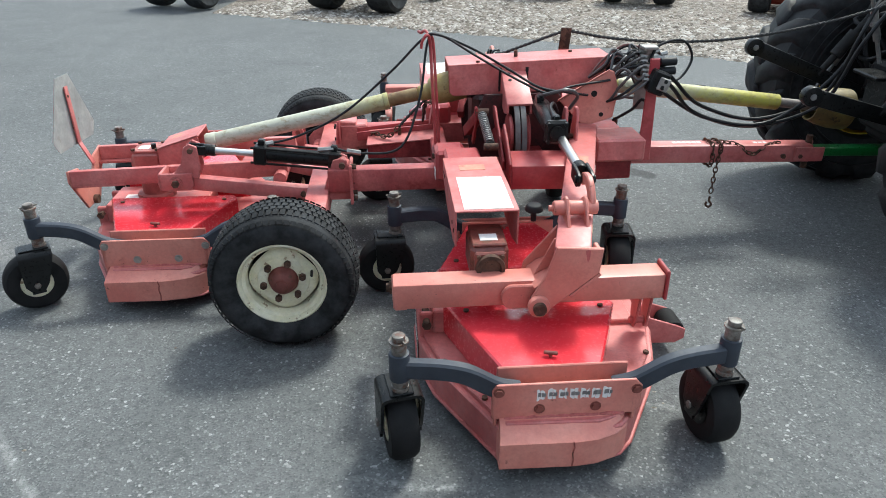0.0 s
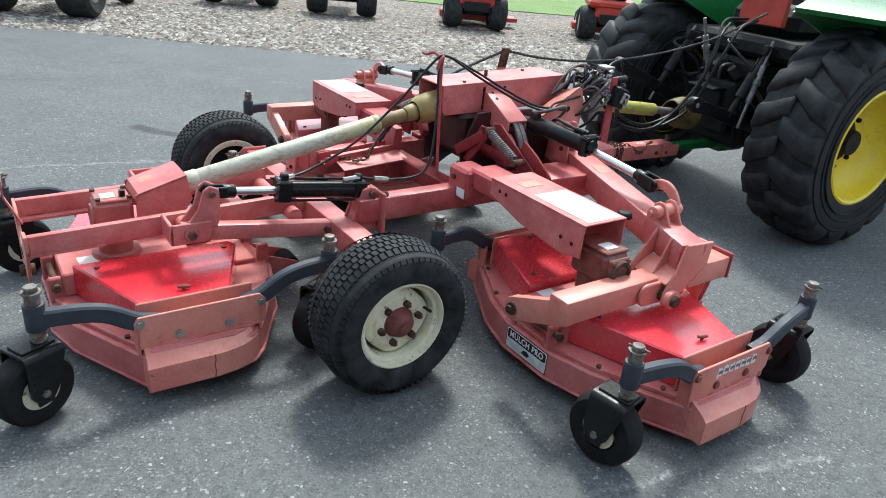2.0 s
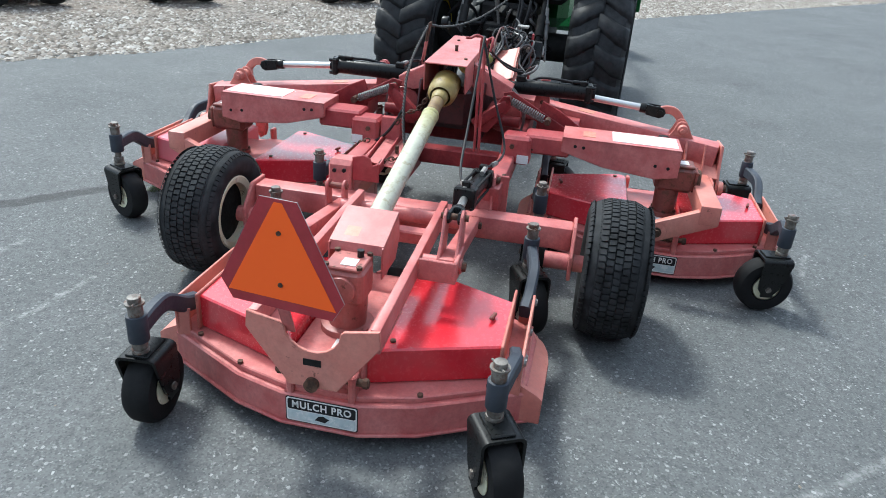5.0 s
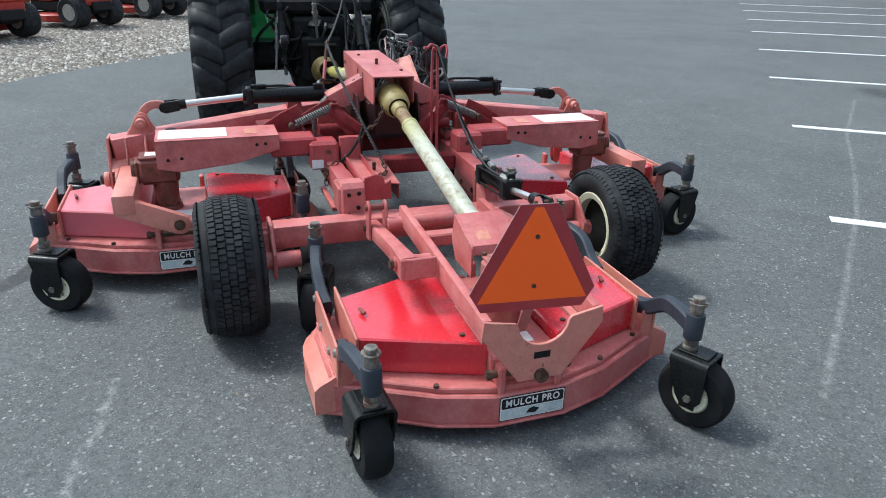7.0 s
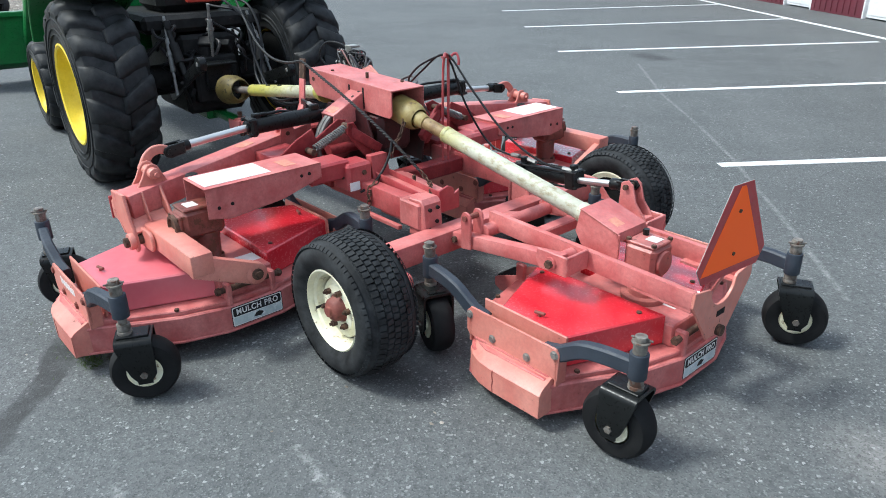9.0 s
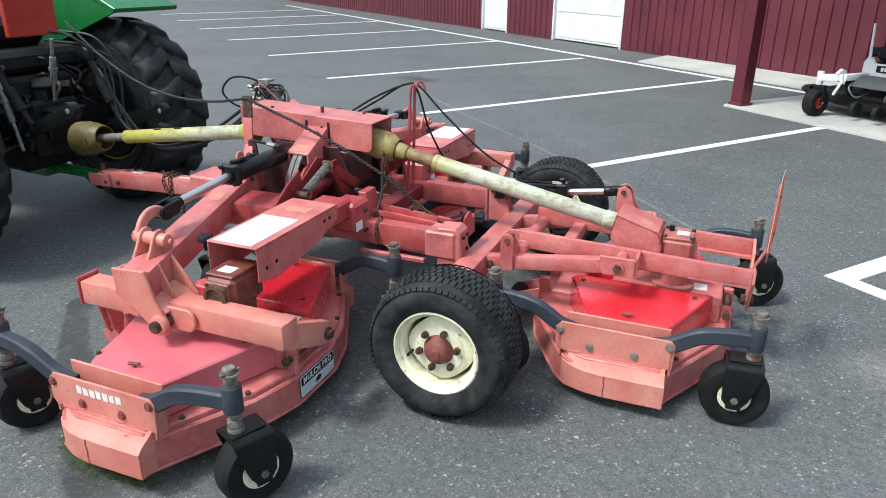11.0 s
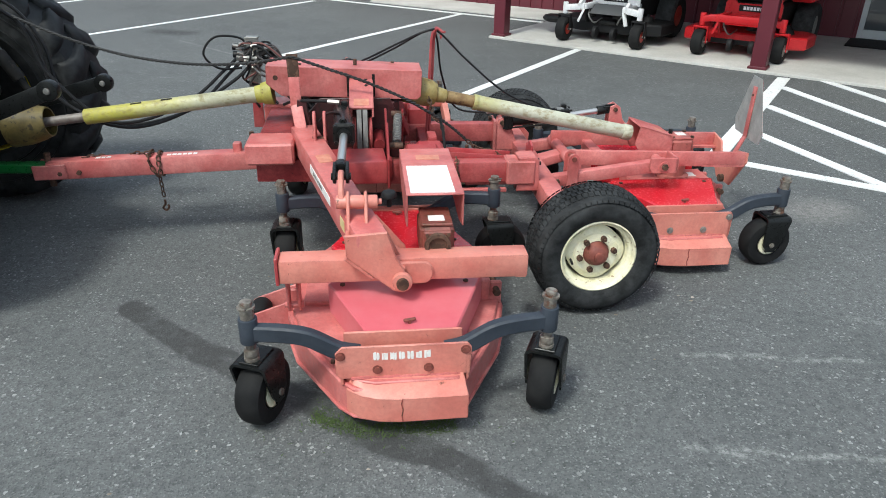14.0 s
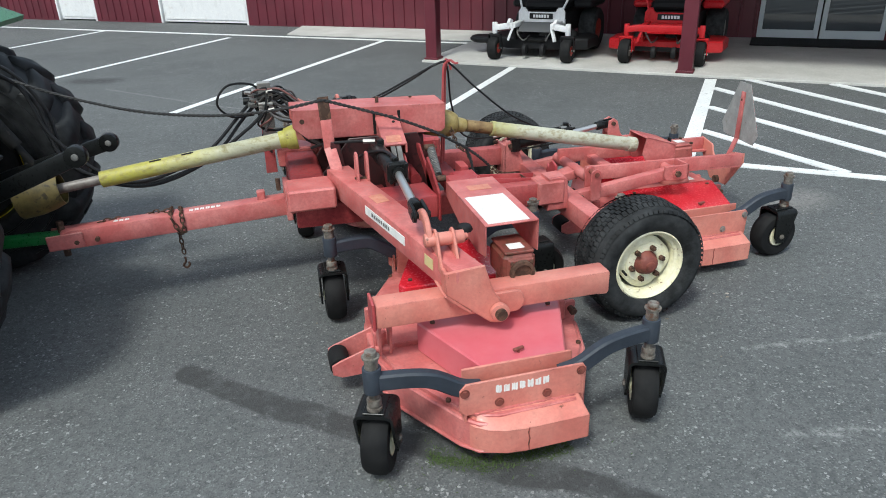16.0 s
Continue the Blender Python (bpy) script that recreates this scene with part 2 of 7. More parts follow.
def near_line(w, co, p, q):
    """Distance on the ground from the line between p and q."""
    def vec(op, a, b_):
        n = w.n("ShaderNodeVectorMath")
        n.operation = op
        for k, v in ((0, a), (1, b_)):
            if isinstance(v, Vector):
                n.inputs[k].default_value = v
            elif v is not None:
                w.link(v, n.inputs[k])
        return n
    p, q = Vector((*p, 0)), Vector((*q, 0))
    d = q - p
    rel = vec("SUBTRACT", co, p).outputs[0]
    along = w.n("ShaderNodeMath")
    along.operation, along.use_clamp = "MULTIPLY", True
    w.link(vec("DOT_PRODUCT", rel, d).outputs["Value"], along.inputs[0])
    along.inputs[1].default_value = 1 / d.length_squared
    sc = vec("SCALE", d, None)
    w.link(along.outputs[0], sc.inputs["Scale"])
    return vec("DISTANCE", rel, sc.outputs[0]).outputs["Value"]


def nearest(w, co, lines):
    best = None
    for pts in lines:
        for p, q in zip(pts, pts[1:]):
            k = near_line(w, co, p, q)
            if best is None:
                best = k
            else:
                n = w.n("ShaderNodeMath")
                n.operation = "MINIMUM"
                w.link(best, n.inputs[0])
                w.link(k, n.inputs[1])
                best = n.outputs[0]
    return best


def asphalt():
    m = mat("worn_asphalt", (0.08, 0.08, 0.083), 0.85)
    w = Net(m, objectspace=False)
    c = w.ramp(w.noise(0.5, 4, 0.6), (0.32, (0.095, 0.100, 0.100)), (0.68, (0.126, 0.132, 0.131)))
    patch = w.noise(2.0, 6, 0.7)
    c = w.mix(w.ramp(patch, (0.42, 0.0), (0.72, 0.45)), c, (0.140, 0.141, 0.143))
    oil = w.noise(0.9, 3, 0.5, stretch=(1.0, 1.7, 1.0))
    c = w.mix(w.ramp(oil, (0.64, 0.0), (0.74, 0.35)), c, (0.045, 0.045, 0.046))
    # tyre scuff and drips, and thin pale scrapes
    bend = w.n("ShaderNodeVectorMath")
    bend.operation = "MULTIPLY_ADD"
    wob = w.n("ShaderNodeTexNoise")
    wob.inputs["Scale"].default_value, wob.inputs["Detail"].default_value = 3.0, 5
    w.link(w.co, wob.inputs["Vector"])
    w.link(wob.outputs["Color"], bend.inputs[0])
    bend.inputs[1].default_value = (0.14, 0.14, 0)
    w.link(w.co, bend.inputs[2])
    off = w.n("ShaderNodeVectorMath")
    off.inputs[1].default_value = (-0.07, -0.07, 0)
    w.link(bend.outputs[0], off.inputs[0])
    co = off.outputs[0]
    scuff = nearest(w, co, [[(2.05, 0.80), (1.75, 1.05), (1.44, 1.34), (1.0, 1.70), (0.65, 1.93), (0.32, 2.2), (-0.1, 2.7)]])
    drips = nearest(w, co, [[(-0.27, 0.78), (-0.20, 0.80)], [(-0.55, -0.70), (-0.50, -0.68)], [(1.0, 0.25), (1.2, 0.20)], [(0.20, 0.30), (0.30, -0.1)]])
    c = w.mix(w.ramp(drips, (0.02, 0.6), (0.14, 0.0)), c, (0.022, 0.022, 0.022))
    scrape = nearest(w, co, [[(-0.27, 1.34), (-0.6, 1.38), (-1.02, 1.45)], [(-0.12, 1.86), (-0.67, 1.97), (-1.1, 2.0)], 
                             [(-0.29, 1.93), (-0.07, 1.86)], [(0.28, -1.72), (0.64, -1.76)], [(1.25, -1.42), (1.36, -1.47)], [(-1.15, 1.1), (-1.5, 1.35)], [(1.15, -1.98), (0.85, -1.9)]])
    k = w.mix(1.0, w.ramp(scrape, (0.004, 0.46), (0.022, 0.0)), w.ramp(w.noise(24, 5, 0.75), (0.42, 0.0), (0.60, 1.0)), "MULTIPLY")
    c = w.mix(k, c, (0.42, 0.42, 0.41))
    faint = nearest(w, w.co, [[(3.40, -6.18), (2.09, -4.67), (1.24, -3.84), (0.40, -2.96), (-0.5, -1.90), (-1.13, -1.14)]])
    k = w.mix(1.0, w.ramp(faint, (0.006, 0.36), (0.024, 0.0)), w.ramp(w.noise(14, 5, 0.75), (0.40, 0.15), (0.58, 1.0)), "MULTIPLY")
    c = w.mix(k, c, (0.40, 0.40, 0.39))
    spot = nearest(w, co, [[(3.50, -6.80), (3.85, -6.95)]])
    c = w.mix(w.ramp(spot, (0.06, 0.75), (0.28, 0.0)), c, (0.030, 0.030, 0.030))
    chalk = nearest(w, co, [[(-1.85, -0.12), (-1.65, -0.06)]])
    c = w.mix(w.ramp(chalk, (0.05, 0.38), (0.24, 0.0)), c, (0.34, 0.32, 0.30))
    # stone grain
    grain = w.voronoi(165, out="Color")
    g = w.n("ShaderNodeSeparateColor")
    w.link(grain, g.inputs[0])
    c = w.mix(w.ramp(g.outputs[0], (0.0, 0.50), (0.45, 0.0)), c, (0.040, 0.042, 0.042))
    c = w.mix(w.ramp(w.noise(26, 3, 0.6), (0.36, 0.38), (0.52, 0.0)), c, (0.048, 0.050, 0.050))
    crowd = w.ramp(w.noise(3.2, 5, 0.78), (0.36, 0.22), (0.66, 1.0))
    c = w.mix(w.mix(1.0, w.ramp(g.outputs[1], (0.80, 0.0), (0.99, 0.52)), crowd, "MULTIPLY"), c, (0.31, 0.315, 0.315))
    big = w.voronoi(105, out="Color")
    h = w.n("ShaderNodeSeparateColor")
    w.link(big, h.inputs[0])
    c = w.mix(w.mix(1.0, w.ramp(h.outputs[0], (0.968, 0.0), (0.990, 0.62)), crowd, "MULTIPLY"), c, (0.48, 0.48, 0.47))
    k = w.mix(1.0, w.ramp(scuff, (0.050, 0.80), (0.068, 0.0)), w.ramp(w.noise(4, 5, 0.7), (0.36, 0.35), (0.54, 1.0)), "MULTIPLY")
    c = w.mix(k, c, (0.040, 0.040, 0.040))
    w.color(c)
    w.b.inputs["Specular IOR Level"].default_value = 0.22
    w.rough(w.ramp(g.outputs[2], (0.0, 0.66), (1.0, 0.90)))
    w.bump(w.voronoi(165), 0.34, 0.004)
    return m


def gravel():
    m = mat("pale_river_gravel", (0.4, 0.36, 0.3), 0.85)
    w = Net(m, objectspace=False)
    cell = w.voronoi(24, out="Color")
    g = w.n("ShaderNodeSeparateColor")
    w.link(cell, g.inputs[0])
    c = w.ramp(g.outputs[0], (0.0, (0.055, 0.045, 0.036)), (0.35, (0.135, 0.115, 0.094)), (0.7, (0.235, 0.205, 0.170)), (1.0, (0.37, 0.345, 0.305)))
    gap = w.voronoi(24)
    c = w.mix(w.ramp(gap, (0.45, 0.0), (0.8, 0.75)), c, (0.09, 0.07, 0.055))
    c = w.mix(w.ramp(w.noise(0.8, 3), (0.4, 0.0), (0.7, 0.4)), c, (0.28, 0.22, 0.17))
    w.color(c)
    w.bump(w.ramp(gap, (0.0, 1.0), (0.8, 0.0)), 0.8, 0.03)
    return m


def stone_mat():
    m = mat("loose_stone", (0.5, 0.45, 0.38), 0.8)
    w = Net(m)
    r = w.n("ShaderNodeNewGeometry").outputs["Random Per Island"]
    w.color(w.ramp(r, (0.0, (0.09, 0.072, 0.056)), (0.4, (0.205, 0.175, 0.140)), (0.75, (0.35, 0.315, 0.270)), (1.0, (0.53, 0.50, 0.45))))
    return m


def concrete():
    m = mat("pale_concrete", (0.5, 0.49, 0.46), 0.85)
    w = Net(m, objectspace=False)
    c = w.ramp(w.noise(1.5, 5, 0.6), (0.35, (0.42, 0.41, 0.38)), (0.7, (0.56, 0.55, 0.52)))
    c = w.mix(w.ramp(w.noise(45, 3), (0.4, 0.25), (0.65, 0.0)), c, (0.28, 0.27, 0.25))
    w.color(c)
    w.bump(w.noise(90, 3), 0.2, 0.003)
    return m


def line_paint():
    m = mat("worn_white_line_paint", (0.75, 0.75, 0.73), 0.7)
    w = Net(m, objectspace=False)
    c = w.mix(w.ramp(w.noise(30, 5, 0.75), (0.56, 0.0), (0.70, 0.75)), (0.74, 0.75, 0.74), (0.16, 0.16, 0.16))
    c = w.mix(w.ramp(w.noise(2.0, 3), (0.4, 0.0), (0.75, 0.3)), c, (0.40, 0.40, 0.39))
    w.color(c)
    return m


def grass_mat():
    m = mat("mown_grass", (0.09, 0.16, 0.03), 0.8)
    w = Net(m, objectspace=False)
    c = w.ramp(w.noise(0.7, 5, 0.6), (0.3, (0.10, 0.19, 0.03)), (0.7, (0.17, 0.27, 0.06)))
    c = w.mix(w.ramp(w.noise(60, 3, 0.7), (0.4, 0.4), (0.6, 0.0)), c, (0.05, 0.09, 0.015))
    w.color(c)
    w.bump(w.noise(90, 3), 0.6, 0.03)
    return m


def siding():
    m = mat("maroon_metal_siding", (0.10, 0.012, 0.022), 0.42)
    w = Net(m, objectspace=False)
    c = w.mix(w.ramp(w.noise(1.3, 4), (0.35, 0.0), (0.7, 1.0)), (0.085, 0.011, 0.020), (0.125, 0.018, 0.030))
    c = w.mix(w.ramp(w.noise(7, 4, 0.7, stretch=(1, 1, 0.12)), (0.55, 0.0), (0.75, 0.3)), c, (0.06, 0.03, 0.03))
    w.color(c)
    return m


ASPHALT, GRAVEL, STONE, CONCRETE, PAINTLINE, GRASS, SIDING = asphalt(), gravel(), stone_mat(), concrete(), line_paint(), grass_mat(), siding()
CLIPPING = mat("grass_clippings", (0.055, 0.085, 0.022), 0.9)
GLASS = mat("door_glass", (0.05, 0.06, 0.07), 0.03)
GLASS.node_tree.nodes["Principled BSDF"].inputs["Specular IOR Level"].default_value = 0.8


# ---- mesh helpers ----
def orient(p, q, up=(0, 0, 1)):
    """A frame at p whose x points to q, with z as near as can be to up."""
    p, q = Vector(p), Vector(q)
    x = (q - p).normalized()
    z = Vector(up)
    if abs(x.dot(z)) > 0.98:
        z = Vector((1, 0, 0))
    y = z.cross(x).normalized()
    z = x.cross(y)
    m = Matrix((x, y, z)).transposed().to_4x4()
    m.translation = p
    return m


def box(bm, c, s, turn=None, bev=0.004):
    m = Matrix.Translation(c) @ (turn.to_4x4() if turn else Matrix()) @ Matrix.Diagonal((*s, 1))
    v = bmesh.ops.create_cube(bm, size=1, matrix=m)["verts"]
    if bev:
        edges = list({e for k in v for e in k.link_edges})
        bmesh.ops.bevel(bm, geom=edges, offset=min(bev, min(s) * 0.3), segments=1, affect="EDGES", profile=0.5)
    return bm


def span(bm, x, y, z, bev=0.004):
    """A box between two values on each axis."""
    return box(bm, [(k[0] + k[1]) / 2 for k in (x, y, z)], [abs(k[1] - k[0]) for k in (x, y, z)], None, bev)


def beam(bm, p, q, w, h, up=(0, 0, 1), bev=0.008):
    f = orient(p, q, up)
    length = (Vector(q) - Vector(p)).length
    m = f @ Matrix.Translation((length / 2, 0, 0))
    v = bmesh.ops.create_cube(bm, size=1, matrix=m @ Matrix.Diagonal((length, w, h, 1)))["verts"]
    if bev:
        edges = list({e for k in v for e in k.link_edges})
        bmesh.ops.bevel(bm, geom=edges, offset=bev, segments=2, affect="EDGES", profile=0.5)
    return bm


def cyl(bm, p, q, r, r2=None, n=20, bev=0.0):
    f = orient(p, q)
    length = (Vector(q) - Vector(p)).length
    m = f @ Matrix.Translation((length / 2, 0, 0)) @ Matrix.Rotation(radians(90), 4, "Y")
    v = bmesh.ops.create_cone(bm, cap_ends=True, segments=n, radius1=r, radius2=r if r2 is None else r2, depth=length, matrix=m)["verts"]
    if bev:
        edges = [e for e in {e for k in v for e in k.link_edges} if any(len(x.verts) > 4 for x in e.link_faces)]
        bmesh.ops.bevel(bm, geom=edges, offset=bev, segments=2, affect="EDGES", profile=0.5)
    return bm


def prism(bm, pts, axis, a, b, m=None, bev=0.0):
    """A flat outline, pushed from a to b along an axis."""
    put = {"z": lambda u, v, k: (u, v, k), "y": lambda u, v, k: (u, k, v), "x": lambda u, v, k: (k, u, v)}[axis]
    m = m or Matrix()
    lo = [bm.verts.new(m @ Vector(put(u, v, a))) for u, v in pts]
    hi = [bm.verts.new(m @ Vector(put(u, v, b))) for u, v in pts]
    faces = [bm.faces.new(lo[::-1]), bm.faces.new(hi)]
    n = len(pts)
    for i in range(n):
        faces.append(bm.faces.new((lo[i], lo[(i + 1) % n], hi[(i + 1) % n], hi[i])))
    bmesh.ops.recalc_face_normals(bm, faces=faces)
    if bev:
        edges = list({e for f in faces[:2] for e in f.edges})
        bmesh.ops.bevel(bm, geom=edges, offset=bev, segments=1, affect="EDGES", profile=0.5)
    return bm


def lathe(bm, prof, m, n=32, closed=False):
    """Turns (radius, height) round the z axis of m."""
    rings = []
    for r, h in prof:
        rings.append([bm.verts.new(m @ Vector((r * math.cos(2 * math.pi * i / n), r * math.sin(2 * math.pi * i / n), h))) for i in range(n)])
    pairs = list(zip(rings, rings[1:])) + ([(rings[-1], rings[0])] if closed else [])
    faces = []
    for a, b in pairs:
        for i in range(n):
            faces.append(bm.faces.new((a[i], a[(i + 1) % n], b[(i + 1) % n], b[i])))
    if not closed:
        faces.append(bm.faces.new(rings[0][::-1]))
        faces.append(bm.faces.new(rings[-1]))
    bmesh.ops.recalc_face_normals(bm, faces=faces)
    return bm


def smooth_path(pts, steps=6):
    p = [Vector(k) for k in pts]
    p = [2 * p[0] - p[1]] + p + [2 * p[-1] - p[-2]]
    out = []
    for i in range(1, len(p) - 2):
        for s in range(steps):
            t = s / steps
            a, b, c, d = p[i - 1:i + 3]
            out.append(0.5 * (2 * b + (c - a) * t + (2 * a - 5 * b + 4 * c - d) * t * t + (3 * b - a - 3 * c + d) * t ** 3))
    out.append(p[-2])
    return out


def pipe(bm, pts, r, n=8, steps=6):
    path = smooth_path(pts, steps) if steps else [Vector(k) for k in pts]
    up = Vector((0.3, 0.2, 1)).normalized()
    rings = []
    for i, c in enumerate(path):
        d = (path[min(i + 1, len(path) - 1)] - path[max(i - 1, 0)]).normalized()
        s = d.cross(up)
        if s.length < 1e-3:
            s = d.cross(Vector((1, 0, 0)))
        s.normalize()
        up = s.cross(d).normalized()
        rings.append([bm.verts.new(c + r * (math.cos(2 * math.pi * k / n) * s + math.sin(2 * math.pi * k / n) * up)) for k in range(n)])
    for a, b in zip(rings, rings[1:]):
        for k in range(n):
            bm.faces.new((a[k], a[(k + 1) % n], b[(k + 1) % n], b[k]))
    bm.faces.new(rings[0][::-1])
    bm.faces.new(rings[-1])
    return bm


def rope(bm, pts, r, pitch=0.045, steps=40):
    """Two strands laid round each other."""
    path = smooth_path(pts, steps)
    for turn in (0.0, math.pi):
        run, line = 0.0, []
        for i, c in enumerate(path):
            d = (path[min(i + 1, len(path) - 1)] - path[max(i - 1, 0)]).normalized()
            s = d.cross(Vector((0, 0, 1))).normalized()
            u = s.cross(d)
            if i:
                run += (c - path[i - 1]).length
            a = 2 * math.pi * run / pitch + turn
            line.append(c + 0.75 * r * (math.cos(a) * s + math.sin(a) * u))
        pipe(bm, line, r, 6, 0)
    return bm


def to_mesh(name, bm, material, angle=35):
    bmesh.ops.recalc_face_normals(bm, faces=bm.faces[:])
    me = bpy.data.meshes.new(name)
    bm.to_mesh(me)
    bm.free()
    me.materials.append(material)
    me.polygons.foreach_set("use_smooth", [True] * len(me.polygons))
    me.set_sharp_from_angle(angle=radians(angle))
    return me


def part(name, shape, material, parent, label="", at=None):
    """One mesh object under a thing or a part. shape: a bmesh, or a mesh to share."""
    me = shape if isinstance(shape, bpy.types.Mesh) else to_mesh(name, shape, material)
    ob = new(name, me)
    ob.parent = parent
    if at is not None:
        ob.matrix_basis = at
    return tagged(ob, label)


def thing(name, label, category, at=None, group="", kind=""):
    ob = new(name)
    if at is not None:
        ob.matrix_basis = at
    return tagged(ob, label, category, group, kind)


def solid(name, bm, material, label, category, kind="", group=""):
    return tagged(new(name, to_mesh(name, bm, material)), label, category, group, kind)


def lettering(text, size, material, parent, at, name="lettering", bold=0.0):
    """Words in the built-in font as a thin mesh."""
    cu = bpy.data.curves.new(name, "FONT")
    cu.body, cu.size, cu.extrude, cu.align_x, cu.align_y = text, size, 0.0004, "CENTER", "CENTER"
    cu.offset, cu.space_character = bold, 1.0 + 6 * bold / size
    tmp = bpy.data.objects.new(name, cu)
    me = bpy.data.meshes.new_from_object(tmp)
    bpy.data.objects.remove(tmp)
    me.name = name
    me.materials.clear()
    me.materials.append(material)
    return part(name, me, material, parent, "", at)


new_bm = bmesh.new


# ---- the yard: ground, lines, gravel, building ----
bm = new_bm()
prism(bm, [(-400, -400), (400, -400), (400, 400), (-400, 400)], "z", -0.3, 0.0)
solid("ground", bm, ASPHALT, "grey worn asphalt yard with pale scrapes", "ground", "structure")

U, N = Vector((0.77, -0.638, 0)), Vector((-0.638, -0.77, 0))     # along the shop's front, and towards it
POST = Vector((-0.94, -6.44, 0))
YARD = Matrix((U, N, Vector((0, 0, 1)))).transposed().to_4x4()
YARD.translation = POST


def shop(s, d, z=0.0):
    """A place s metres along the shop's front and d metres behind its posts."""
    return POST + s * U + d * N + Vector((0, 0, z))


# gravel strip with its own edge, and the lawn behind it
EDGE = [(-2.3, 8.5), (-0.2, 7.25), (2.2, 5.75), (4.4, 4.1), (6.7, 2.95), (8.5, 1.4), (12.3, -1.35), (17.5, -4.95), (24, -9.7), (60, -36)]
bm = new_bm()
rim = []
rng = random.Random(4)
for (x0, y0), (x1, y1) in zip(EDGE, EDGE[1:]):
    for i in range(14):
        t = i / 14
        rim.append((x0 + (x1 - x0) * t + rng.uniform(-0.07, 0.07), y0 + (y1 - y0) * t + rng.uniform(-0.07, 0.07)))
prism(bm, rim + [(70, -20), (9.0, 10.0), (3.0, 14.2), (-2.0, 13.6)], "z", -0.02, 0.005)
solid("gravel_bed", bm, GRAVEL, "strip of pale brown river gravel beside the asphalt", "gravel", "structure")
bm = new_bm()
prism(bm, [(-2.0, 13.6), (3.0, 14.2), (9.0, 10.0), (70, -20), (300, -100), (300, 380), (-300, 380), (-300, 60), (-30, 24)], "z", -0.02, 0.022)
solid("lawn", bm, GRASS, "sunlit green mown lawn behind the gravel", "lawn", "structure")


def stones(spots):
    verts, faces = [], []
    for x, y, z, r in spots:
        k = len(verts)
        a = rng.uniform(0, 6.28)
        sx, sy, sz = r * rng.uniform(0.8, 1.5), r * rng.uniform(0.6, 1.0), r * rng.uniform(0.4, 0.7)
        for i in range(6):
            t = a + i * math.pi / 3
            verts.append((x + sx * math.cos(t) * rng.uniform(0.8, 1.1), y + sy * math.sin(t) * rng.uniform(0.8, 1.1), z + rng.uniform(-0.15, 0.15) * sz))
        verts.append((x, y, z + sz))
        for i in range(6):
            faces.append((k + i, k + (i + 1) % 6, k + 6))
    me = bpy.data.meshes.new("gravel_stones")
    me.from_pydata(verts, [], faces)
    me.materials.append(STONE)
    return me


spots = []
while len(spots) < 34000:
    i = rng.randrange(len(EDGE) - 2)
    (x0, y0), (x1, y1) = EDGE[i], EDGE[i + 1]
    if rng.random() > math.hypot(x1 - x0, y1 - y0) / 9.0:
        continue
    t, d = rng.random(), abs(rng.gauss(0, 1.9)) - 0.12
    x, y = x0 + (x1 - x0) * t, y0 + (y1 - y0) * t
    l = math.hypot(x1 - x0, y1 - y0)
    spots.append((x - d * (y1 - y0) / l, y + d * (x1 - x0) / l, 0.006 if d > 0.05 else 0.001, rng.uniform(0.014, 0.030) * (1.0 if rng.random() < 0.7 else 1.7)))
tagged(new("gravel_stones", stones(spots)), "loose pale brown and grey river stones", "stones", "", "stuff")


lift = itertools.count()


def stripe(p, q, w=0.10):
    bm = new_bm()
    p, q = Vector(p), Vector(q)
    s = (q - p).normalized().cross(Vector((0, 0, 1))) * w / 2
    prism(bm, [(k.x, k.y) for k in (p - s, q - s, q + s, p + s)], "z", -0.003, 0.003 + 0.0004 * next(lift))
    return solid("parking_line", bm, PAINTLINE, "worn white painted parking line on asphalt", "line", "structure", "parking lines")


BAYS = [((0.35, -2.69), (-1.83, -5.54)), ((2.49, -4.42), (-0.68, -8.85)), ((4.94, -6.35), (1.92, -10.62)), ((7.50, -8.42), (4.45, -13.1)), ((10.15, -10.55), (7.2, -15.3)),
        ((12.8, -12.7), (9.9, -17.5)), ((15.5, -14.85), (12.6, -19.7)), ((18.2, -17.0), (15.3, -21.9))]
for (x0, y0), (x1, y1) in BAYS:
    stripe((x0, y0, 0), (x1, y1, 0))
stripe(shop(0.05, 1.72), shop(26, 1.72), 0.10)
# the crossed-out bay beside the walk
stripe((-1.53, -1.05, 0), (-3.63, -3.74, 0), 0.13)
stripe((-1.60, -1.06, 0), (-2.75, -0.12, 0), 0.10)
stripe((-2.75, -0.12, 0), (-8.0, 4.1, 0), 0.10)
for a, c in (((-2.19, -1.80), (-2.46, -0.42)), ((-2.78, -2.55), (-3.16, 0.12)), ((-3.36, -3.30), (-3.73, 0.62)), ((-4.0, -3.62), (-4.4, 1.15)), ((-4.66, -2.97), (-5.1, 1.72)), ((-5.3, -2.4), (-5.75, 2.25))):
    stripe((*a, 0), (*c, 0), 0.10)

# concrete walk in front of the shop, and the strip along its wall
WALL = 3.1
bm = new_bm()
prism(bm, [(0.12, -0.14), (0.12, WALL), (-30, WALL), (-30, -0.9), (-3.5, -0.27)], "z", -0.05, 0.03, YARD, 0.006)
solid("walkway", bm, CONCRETE, "pale concrete walkway under the porch", "walkway", "structure")
bm = new_bm()
prism(bm, [(3.95, 1.95), (4.4, WALL), (0.14, WALL), (0.14, 1.95)], "z", -0.05, 0.025, YARD, 0.006)
solid("apron", bm, CONCRETE, "pale concrete apron along the shop wall", "apron", "structure")

